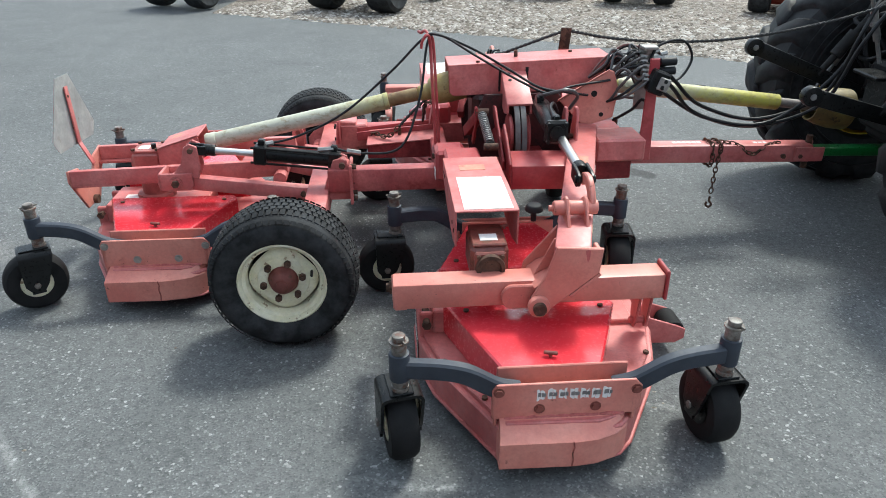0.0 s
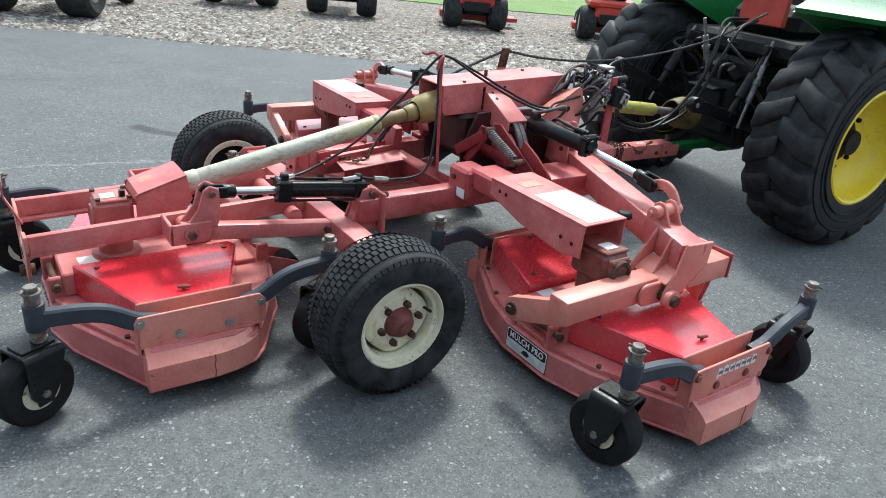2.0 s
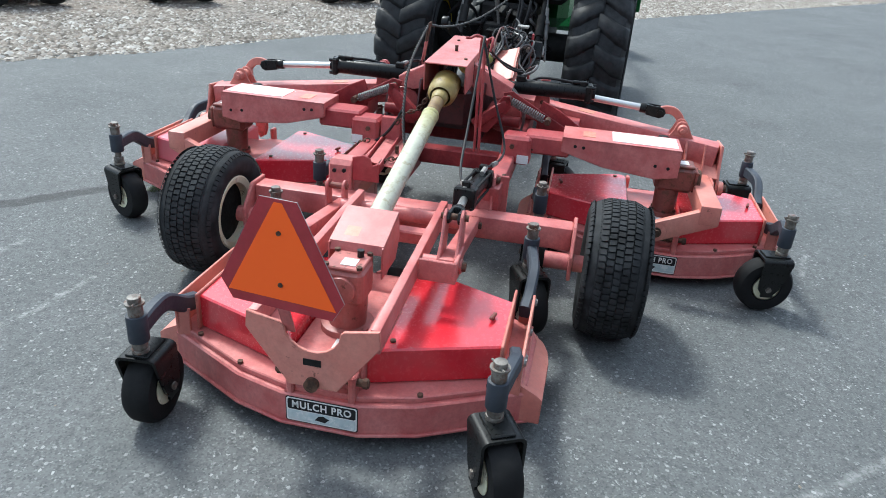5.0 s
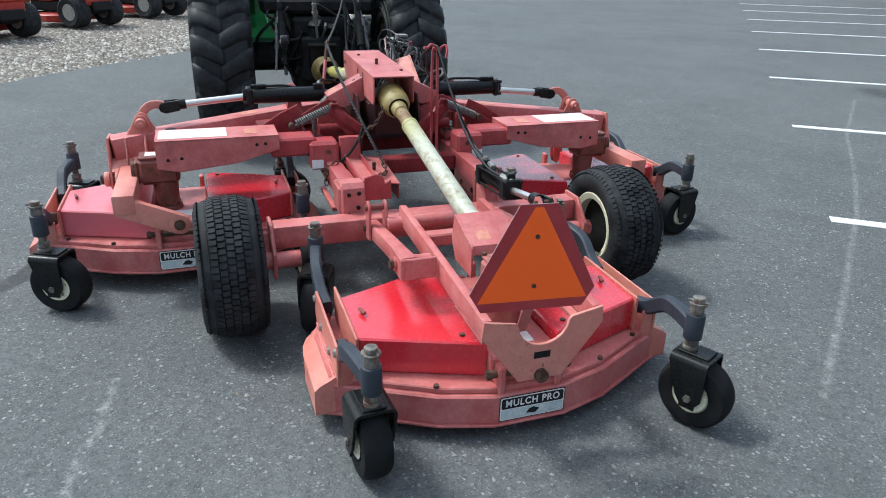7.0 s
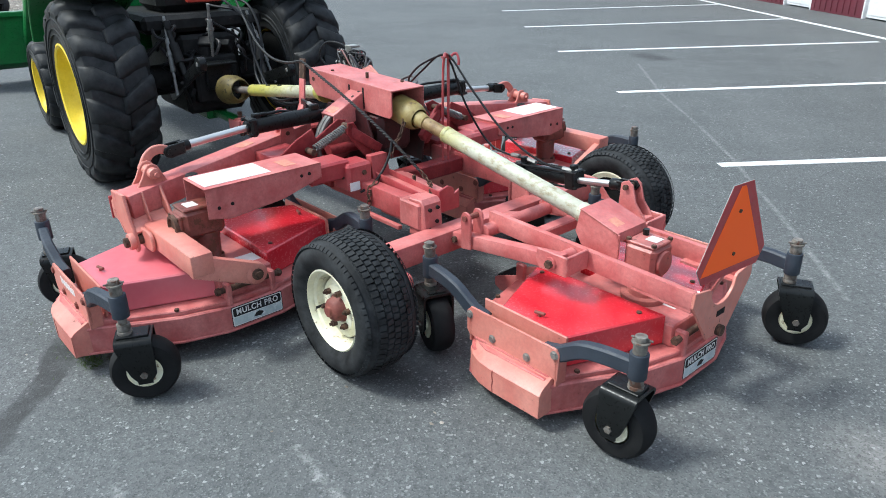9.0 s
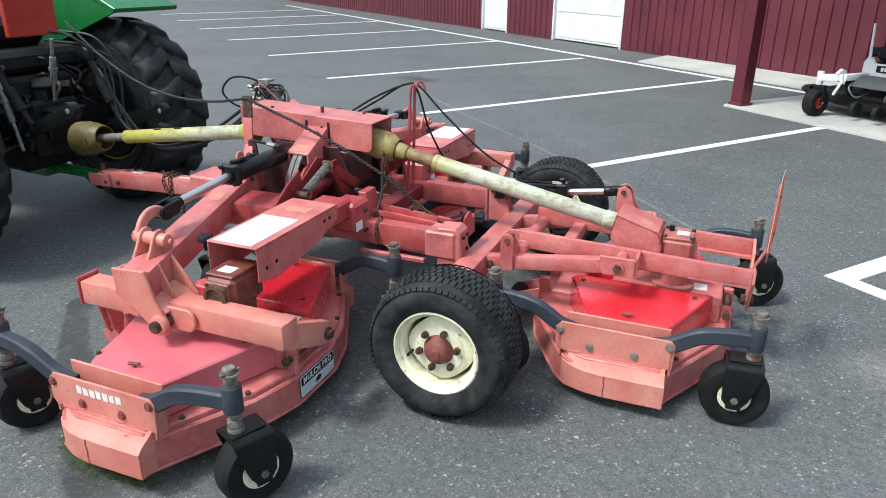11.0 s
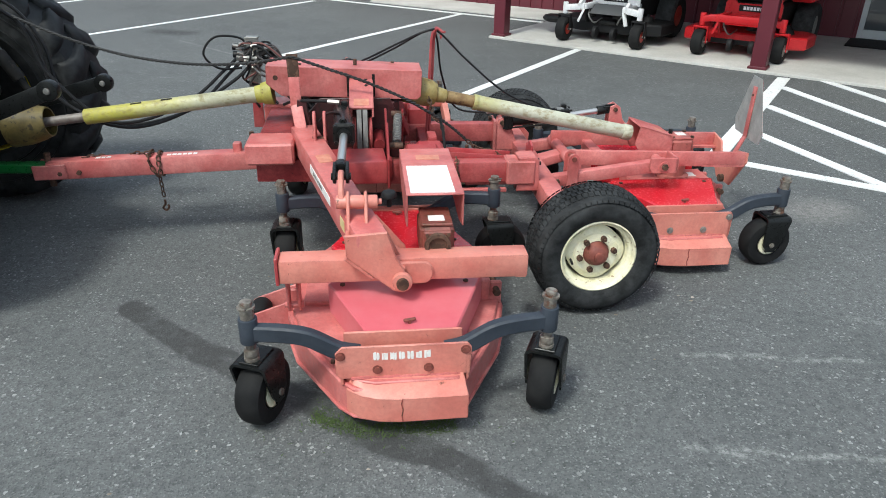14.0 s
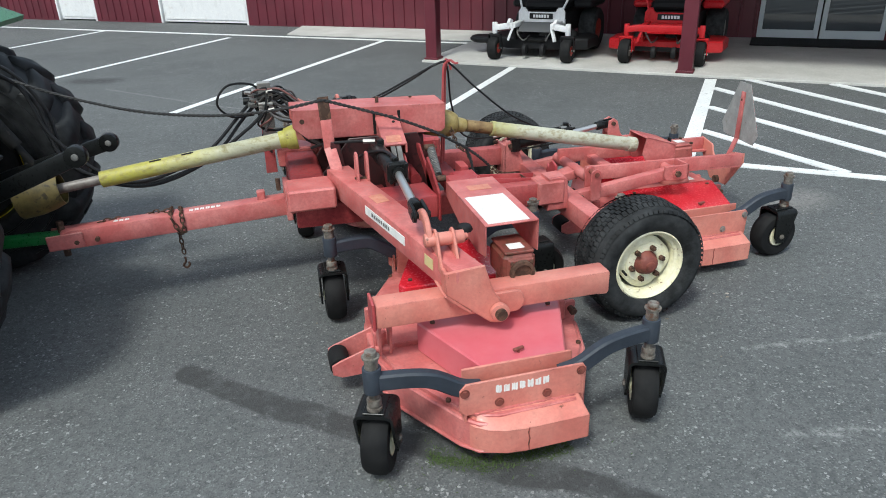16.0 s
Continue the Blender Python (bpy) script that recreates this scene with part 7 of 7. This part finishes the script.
part("drawbar", bm, GREEN, tractor, "green drawbar")
bm = new_bm()
span(bm, (-0.34, -0.30), (-0.10, 0.10), (0.60, 0.78), 0.01)
span(bm, (-0.42, -0.30), (-0.11, 0.11), (0.78, 0.80), 0.006)
part("power_shaft_guard", bm, BLACKPAINT, tractor)
rng = random.Random(11)
for k in range(16):
    bm = new_bm()
    y0, z0 = rng.uniform(-0.36, 0.36), rng.uniform(0.78, 1.05)
    pipe(bm, [(-0.12, y0, z0), (-0.24 - rng.uniform(0, 0.08), y0 + rng.uniform(-0.08, 0.08), z0 + rng.uniform(-0.12, 0.1)),
              (-0.22, y0 + rng.uniform(-0.2, 0.2), z0 + rng.uniform(-0.2, 0.0)), (-0.05, y0 + rng.uniform(-0.2, 0.2), 0.62)], rng.uniform(0.007, 0.013), 7, 5)
    part("hose", bm, GREYHOSE if k % 8 == 0 else RUBBERHOSE, tractor)
for k in range(10):
    bm = new_bm()
    y0, z0 = rng.uniform(-0.30, 0.30), rng.uniform(0.55, 1.05)
    box(bm, (-0.25, y0, z0), (rng.uniform(0.04, 0.12), rng.uniform(0.03, 0.09), rng.uniform(0.03, 0.09)), Euler((rng.uniform(0, 1), 0, rng.uniform(0, 1))).to_matrix(), 0.006)
    part("valve", bm, GREASE, tractor)
for y0, y1 in ((0.30, 0.36), (-0.30, -0.37), (0.06, 0.03)):
    low, high = Vector((-0.46, y1, 0.62)), Vector((-0.24, y0, 1.12))
    if abs(y0) < 0.1:
        low, high = Vector((-0.34, y1, 0.84)), Vector((-0.46, y0, 1.20))
    bm = new_bm()
    cyl(bm, low, high, 0.010, n=10)
    cyl(bm, low.lerp(high, 0.30), low.lerp(high, 0.72), 0.018, n=12, bev=0.003)
    cyl(bm, low.lerp(high, 0.50), low.lerp(high, 0.55), 0.026, n=6)
    part("lift_link", bm, SPRINGSTEEL, tractor, "dull grey threaded lift link")
bm = new_bm()
span(bm, (-0.12, -0.08), (-0.24, 0.08), (1.19, 1.46), 0.004)
part("seat_back_sign", bm, ORANGEMOWER, tractor, "orange warning sign on the seat back")
bm = new_bm()
pts = [(4.45, 0.30), (4.60, 0.22), (5.10, 0.22), (5.12, 0.26), (4.70, 0.30), (4.56, 0.42), (4.54, 0.82), (4.45, 0.84)]
prism(bm, pts, "y", -0.80, 1.15, None, 0.004)
span(bm, (4.38, 4.53), (-0.80, 1.15), (0.82, 0.88), 0.01)
for y in (-0.80, 1.135):
    prism(bm, [(4.45, 0.30), (4.60, 0.22), (5.10, 0.22), (4.54, 0.84), (4.45, 0.84)], "y", y, y + 0.015)
part("bucket", bm, GREEN, tractor, "green loader bucket resting low")
for side in (1, -1):
    bm = new_bm()
    beam(bm, (4.46, side * 0.50, 0.48), (3.6, side * 0.50, 1.15), 0.08, 0.12)
    beam(bm, (3.6, side * 0.50, 1.15), (1.4, side * 0.50, 1.45), 0.08, 0.12)
    part("loader_arm", bm, GREEN, tractor)


# ---- parked ride-on mowers on the gravel ----
def lathe_wheel(parent, x, y, r, w, rubber_mat, rim_mat, rim_f=0.5):
    at = pose(x, y, r, -90, 0, 0)
    bm = new_bm()
    h = w / 2
    q = r * rim_f
    lathe(bm, [(q, -h * 0.8), (r * 0.82, -h), (r * 0.95, -h * 0.82), (r, -h * 0.4), (r, h * 0.4), (r * 0.95, h * 0.82), (r * 0.82, h), (q, h * 0.8)], Matrix(), 28, closed=True)
    t = part("tyre", bm, rubber_mat, parent, "", at)
    bm = new_bm()
    lathe(bm, [(q + 0.004, h * 0.84), (q * 0.9, h * 0.6), (q * 0.55, h * 0.35), (q * 0.3, h * 0.55), (q * 0.3, -h * 0.55), (q * 0.55, -h * 0.35), (q * 0.9, -h * 0.6), (q + 0.004, -h * 0.84)], Matrix(), 24)
    part("rim", bm, rim_mat, t)


def ride_on(x, y, turn, paint, rim, label, deck=True, k=1.0):
    """Seen from behind: two wide rear tyres, a deck, a body. Its front is +x."""
    t = thing("riding_mower", label, "riding mower", pose(x, y, 0.018, 0, 0, turn), "parked mowers on the gravel")
    for s in (1, -1):
        lathe_wheel(t, 0, s * 0.385 * k, 0.28 * k, 0.31 * k, TYRE, rim)
        lathe_wheel(t, 1.25 * k, s * 0.36 * k, 0.19 * k, 0.16 * k, TYRE, rim)
    bm = new_bm()
    span(bm, (-0.18, 1.35), (-0.15, 0.15), (0.24, 0.42), 0.02)
    cyl(bm, (0, -0.33, 0.27), (0, 0.33, 0.27), 0.05)
    cyl(bm, (1.25 * k, -0.33, 0.19), (1.25 * k, 0.33, 0.19), 0.03)
    part("chassis", bm, GREASE, t)
    bm = new_bm()
    span(bm, (-0.28, 0.45), (-0.42 * k, 0.42 * k), (0.55, 0.68), 0.05)
    span(bm, (-0.26, 0.0), (-0.30, 0.30), (0.38, 0.60), 0.04)
    part("rear_body", bm, paint, t)
    bm = new_bm()
    span(bm, (0.0, 0.42), (-0.24, 0.24), (0.68, 0.78), 0.04)
    box(bm, (-0.05, 0, 0.92), (0.10, 0.46, 0.36), None, 0.05)
    part("seat", bm, DARKPLASTIC, t)
    bm = new_bm()
    span(bm, (0.70, 1.55), (-0.24, 0.24), (0.42, 0.86), 0.08)
    part("hood", bm, paint, t)
    bm = new_bm()
    span(bm, (-0.31, -0.26), (-0.22, 0.22), (0.30, 0.46), 0.02)
    part("rear_guard", bm, DARKPLASTIC, t)
    if deck:
        bm = new_bm()
        prism(bm, [(0.32, -0.50), (0.52, -0.62), (0.80, -0.60), (0.96, -0.30), (0.96, 0.30), (0.80, 0.56), (0.52, 0.56), (0.32, 0.40)], "z", 0.09, 0.22, None, 0.02)
        prism(bm, [(0.40, -0.60), (0.84, -0.60), (0.80, -0.82), (0.46, -0.84)], "z", 0.10, 0.17, None, 0.01)
        part("mower_deck", bm, paint, t, "painted mower deck")
    return t


AWAY = 52
ride_on(-2.95, 9.05, AWAY + 8, GREASE, GREASE, "dark ride-on machine parked on the asphalt edge", False, 1.15)
ride_on(-0.06, 8.35, AWAY + 8, GREASE, STEEL, "black utility vehicle with silver wheels on gravel", False, 1.45)
ride_on(3.2, 9.85, AWAY + 10, GREEN, YELLOW, "green lawn tractor with yellow wheels on gravel", False, 1.2)
ride_on(4.62, 8.75, AWAY + 10, GREEN, YELLOW, "green lawn tractor with wide tyres on gravel", False, 1.1)
ride_on(6.45, 7.35, AWAY + 8, ORANGEMOWER, STEEL, "orange-red ride-on mower seen from behind on gravel")
ride_on(8.35, 6.0, AWAY, ORANGEMOWER, STEEL, "orange-red ride-on mower with its deck on gravel")
ride_on(10.45, 3.85, AWAY - 2, ORANGEMOWER, STEEL, "orange-red lawn tractor with silver wheels on gravel")
ride_on(12.3, 2.75, AWAY - 2, ORANGEMOWER, STEEL, "orange-red lawn tractor with silver wheels on gravel")
ride_on(14.2, 1.6, AWAY - 2, ORANGEMOWER, STEEL, "orange-red lawn tractor with silver wheels on gravel")
ride_on(16.1, 0.4, AWAY - 2, ORANGEMOWER, STEEL, "orange-red lawn tractor with silver wheels on gravel")
ride_on(18.2, -1.3, AWAY - 2, ORANGEMOWER, STEEL, "orange-red lawn tractor with silver wheels on gravel")


# ---- zero-turn mowers on the porch ----
FOOTGREY = mat("grey_foot_plate", (0.075, 0.078, 0.082), 0.6)

def zero_turn(s, d, paint, frame_paint, rim, label, wide=0.94):
    """Its nose faces the yard: +x is forward."""
    p = shop(s, d)
    t = thing("zero_turn_mower", label, "mower", pose(p.x, p.y, 0.03, 0, 0, math.degrees(math.atan2(-N.y, -N.x)) - 2.5), "mowers on the porch")
    for y in (0.50, -0.50):
        lathe_wheel(t, 0.0, y * wide, 0.155, 0.14, CASTER, rim, 0.42)
        bm = new_bm()
        for k in (-0.085, 0.085):
            span(bm, (-0.03, 0.03), (y * wide + k - 0.006, y * wide + k + 0.006), (0.14, 0.335), 0.003)
        span(bm, (-0.04, 0.04), (y * wide - 0.09, y * wide + 0.09), (0.325, 0.345), 0.004)
        part("caster_fork", bm, DARKPLASTIC if paint is not ZTRED else frame_paint, t)
        bm = new_bm()
        cyl(bm, (0.0, y * wide, 0.35), (0.0, y * wide, 0.50), 0.036, bev=0.005)
        part("pivot_post", bm, frame_paint, t)
        bm = new_bm()
        cyl(bm, (0.0, y * wide - 0.10, 0.155), (0.0, y * wide + 0.10, 0.155), 0.014, n=8)
        part("axle_bolt", bm, STEEL, t)
        bm = new_bm()
        beam(bm, (0.0, y * wide, 0.43), (-0.06, y * 0.56, 0.455), 0.07, 0.075)
        part("front_arm", bm, frame_paint, t)
        bm = new_bm()
        beam(bm, (-0.06, y * 0.56, 0.455), (-0.70, y * 0.56, 0.46), 0.06, 0.07)
        part("side_rail", bm, frame_paint, t)
        bm = new_bm()
        beam(bm, (-0.05, y * 0.56, 0.43), (-0.02, y * 0.68, 0.26), 0.05, 0.03)
        part("arm_brace", bm, frame_paint, t)
        bm = new_bm()
        cyl(bm, (-0.14, y * 0.32, 0.13), (-0.14, y * 0.20, 0.13), 0.075, n=20, bev=0.012)
        part("deck_roller", bm, DARKPLASTIC, t)
        lathe_wheel(t, -1.25, y * 0.98, 0.30, 0.26, TYRE, rim, 0.45)
        bm = new_bm()
        beam(bm, (-0.62, y * 0.5, 0.5), (-0.75, y * 0.55, 1.05), 0.025, 0.025)
        beam(bm, (-0.75, y * 0.55, 1.05), (-0.72, y * 0.25, 1.10), 0.025, 0.025)
        part("steering_lever", bm, DARKPLASTIC, t)
    bm = new_bm()
    prism(bm, [(-0.95, -0.72), (-0.80, -0.80), (-0.36, -0.78), (-0.24, -0.45), (-0.24, 0.45), (-0.36, 0.70), (-0.80, 0.72), (-0.95, 0.6)], "z", 0.12, 0.27, None, 0.02)
    if paint is not ZTRED:
        prism(bm, [(-0.80, -0.78), (-0.40, -0.76), (-0.40, -1.00), (-0.52, -1.14), (-0.72, -1.14)], "z", 0.15, 0.235, None, 0.03)
    part("mower_deck", bm, paint if paint is ZTRED else DARKPLASTIC, t)
    for y in (-0.42, 0.0, 0.42):
        bm = new_bm()
        cyl(bm, (-0.58, y, 0.27), (-0.58, y, 0.335), 0.085, 0.055, n=18, bev=0.006)
        cyl(bm, (-0.58, y, 0.335), (-0.58, y, 0.365), 0.022, n=10)
        part("spindle_cover", bm, GREASE, t)
    for y in (0.30, -0.30):
        bm = new_bm()
        prism(bm, [(-0.26, 0.24), (-0.20, 0.24), (-0.13, 0.40), (-0.18, 0.43), (-0.26, 0.40)], "y", y - 0.012, y + 0.012, None, 0.004)
        part("deck_hanger", bm, frame_paint if paint is ZTRED else GREASE, t)
        bm = new_bm()
        pipe(bm, [(-0.20, y * 0.9, 0.40), (-0.10, y * 0.75, 0.34), (-0.16, y * 0.55, 0.25), (-0.30, y * 0.4, 0.30)], 0.010, 7, 5)
        part("lift_chain", bm, SPRINGSTEEL, t)
        bm = new_bm()
        cyl(bm, (-0.10, y * 1.02, 0.42), (-0.015, y * 1.06, 0.42), 0.014, n=10)
        part("frame_bolt", bm, STEEL, t)
    if paint is ZTRED:
        bm = new_bm()
        beam(bm, (-0.02, -0.40, 0.445), (-0.02, 0.40, 0.445), 0.016, 0.085, bev=0.005)
        part("front_bumper", bm, paint, t)
        # black strip added for the shade below the deck's front edge
        bm = new_bm()
        span(bm, (-0.245, -0.235), (-0.40, 0.40), (0.125, 0.185), 0.003)
        part("dark_gap_strip", bm, DARKPLASTIC, t, "black rubber skirt under the deck")
    else:
        for y in (0.33, -0.33):
            bm = new_bm()
            prism(bm, [(-0.10, 0.40), (-0.02, 0.42), (0.0, 0.50), (-0.06, 0.545), (-0.14, 0.52)], "y", y - 0.022, y + 0.022, None, 0.006)
            part("corner_plate", bm, frame_paint, t)
        bm = new_bm()
        box(bm, (-0.30, 0.0, 0.20), (0.05, 0.40, 0.10), None, 0.012)
        cyl(bm, (-0.24, -0.12, 0.25), (-0.24, 0.12, 0.25), 0.035, n=14, bev=0.006)
        part("deck_front_frame", bm, GREASE, t)
    bm = new_bm()
    prism(bm, [(-0.16, 0.36), (-0.12, 0.37), (-0.28, 0.475), (-0.33, 0.475)], "y", -0.24, 0.24, None, 0.01)
    rest = part("foot_rest", bm, frame_paint if paint is ZTRED else FOOTGREY, t)
    if paint is not ZTRED:
        bm = new_bm()
        prism(bm, [(-0.05, 0.0), (0.0, -0.04), (0.05, 0.0), (0.06, 0.07), (0.02, 0.045), (-0.02, 0.045), (-0.06, 0.07)], "x", 0.0, 0.004, pose(-0.20, 0, 0.410, 0, -56, 0))
        part("emblem", bm, ZTWHITE, rest, "plain white emblem")
    bm = new_bm()
    prism(bm, [(-0.34, 0.46), (-0.34, 0.60), (-0.30, 0.66), (-0.24, 0.66), (-0.20, 0.60), (0.20, 0.60), (0.24, 0.66), (0.30, 0.66), (0.34, 0.60), (0.34, 0.46)], "x", -0.45, -0.42, None, 0.008)
    part("front_panel", bm, frame_paint, t)
    bm = new_bm()
    box(bm, (-0.415, 0, 0.545), (0.012, 0.34, 0.075), None, 0.005)
    plate = part("name_plate", bm, DARKPLASTIC, t)
    bm = new_bm()
    for k in range(6):
        box(bm, (-0.410, -0.10 + 0.040 * k, 0.545), (0.006, 0.030, 0.040), None, 0)
    part("lettering_bar", bm, ZTWHITE, plate)
    bm = new_bm()
    span(bm, (-1.0, -0.55), (-0.30, 0.30), (0.62, 0.74), 0.05)
    box(bm, (-1.05, 0, 0.98), (0.13, 0.56, 0.55), Euler((0, radians(-10), 0)).to_matrix(), 0.05)
    part("seat", bm, DARKPLASTIC, t)
    bm = new_bm()
    span(bm, (-1.45, -0.55), (-0.32, 0.32), (0.30, 0.60), 0.03)
    span(bm, (-1.80, -1.30), (-0.30, 0.30), (0.45, 0.85), 0.05)
    part("engine_frame", bm, GREASE, t)
    for y in (0.46, -0.46):
        bm = new_bm()
        cyl(bm, (-0.44, y * 0.62, 0.60), (-0.62, y * 0.95, 1.0), 0.016)
        part("grab_rail", bm, frame_paint, t)
        bm = new_bm()
        span(bm, (-1.55, -0.85), (y - 0.14, y + 0.14), (0.62, 0.72), 0.04)
        part("fender", bm, paint if paint is ZTRED else DARKPLASTIC, t)
    return t


zero_turn(-1.384, 0.18, DARKPLASTIC, ZTWHITE, ORANGEMOWER, "white and black zero-turn mower with orange-red rims on the porch", 1.05)
zero_turn(-3.11, 0.32, ZTRED, ZTRED, STEEL, "bright red zero-turn mower on the porch")


# ---- grass clippings fallen at the wing deck ----
rng = random.Random(21)
verts, faces = [], []
for k in range(1300):
    t = rng.random()
    x, y = 1.20 - 0.50 * t, 1.600 + 0.085 * min(1.0, 3.0 * t) - abs(rng.gauss(0.0, 0.035)) + 0.05 * rng.random() ** 2
    if rng.random() < 0.08:
        x, y = x + rng.uniform(-0.25, 0.3), y + rng.uniform(-0.1, 0.12)
    a, l, w, z = rng.uniform(0, 6.28), rng.uniform(0.008, 0.022), rng.uniform(0.0012, 0.0026), rng.uniform(0.001, 0.007)
    u, v = (l * math.cos(a), l * math.sin(a)), (-w * math.sin(a), w * math.cos(a))
    i = len(verts)
    verts += [(x - v[0], y - v[1], 0.001), (x + v[0], y + v[1], 0.001), (x + u[0] + v[0] * 0.4, y + u[1] + v[1] * 0.4, z + 0.004)]
    faces.append((i, i + 1, i + 2))
me = bpy.data.meshes.new("grass_clippings")
me.from_pydata(verts, [], faces)
me.materials.append(CLIPPING)
tagged(new("grass_clippings", me), "scattered green grass clippings on the asphalt", "grass", "", "stuff")

# small pale chips lying about on the asphalt
spots = []
for k in range(70):
    a, d = rng.uniform(0, 6.28), rng.uniform(1.0, 3.2)
    spots.append((0.3 + d * math.cos(a), d * math.sin(a), 0.001, rng.uniform(0.003, 0.008)))
spots += [(-0.52, 0.88, 0.001, 0.012), (-0.50, 0.91, 0.001, 0.008), (-0.46, 0.86, 0.001, 0.006), (1.30, -1.45, 0.001, 0.01), (1.34, -1.43, 0.001, 0.007)]
chips = stones(spots)
chips.name = "stone_chips"
tagged(new("stone_chips", chips), "small pale stone chips on the asphalt", "stones", "", "stuff")
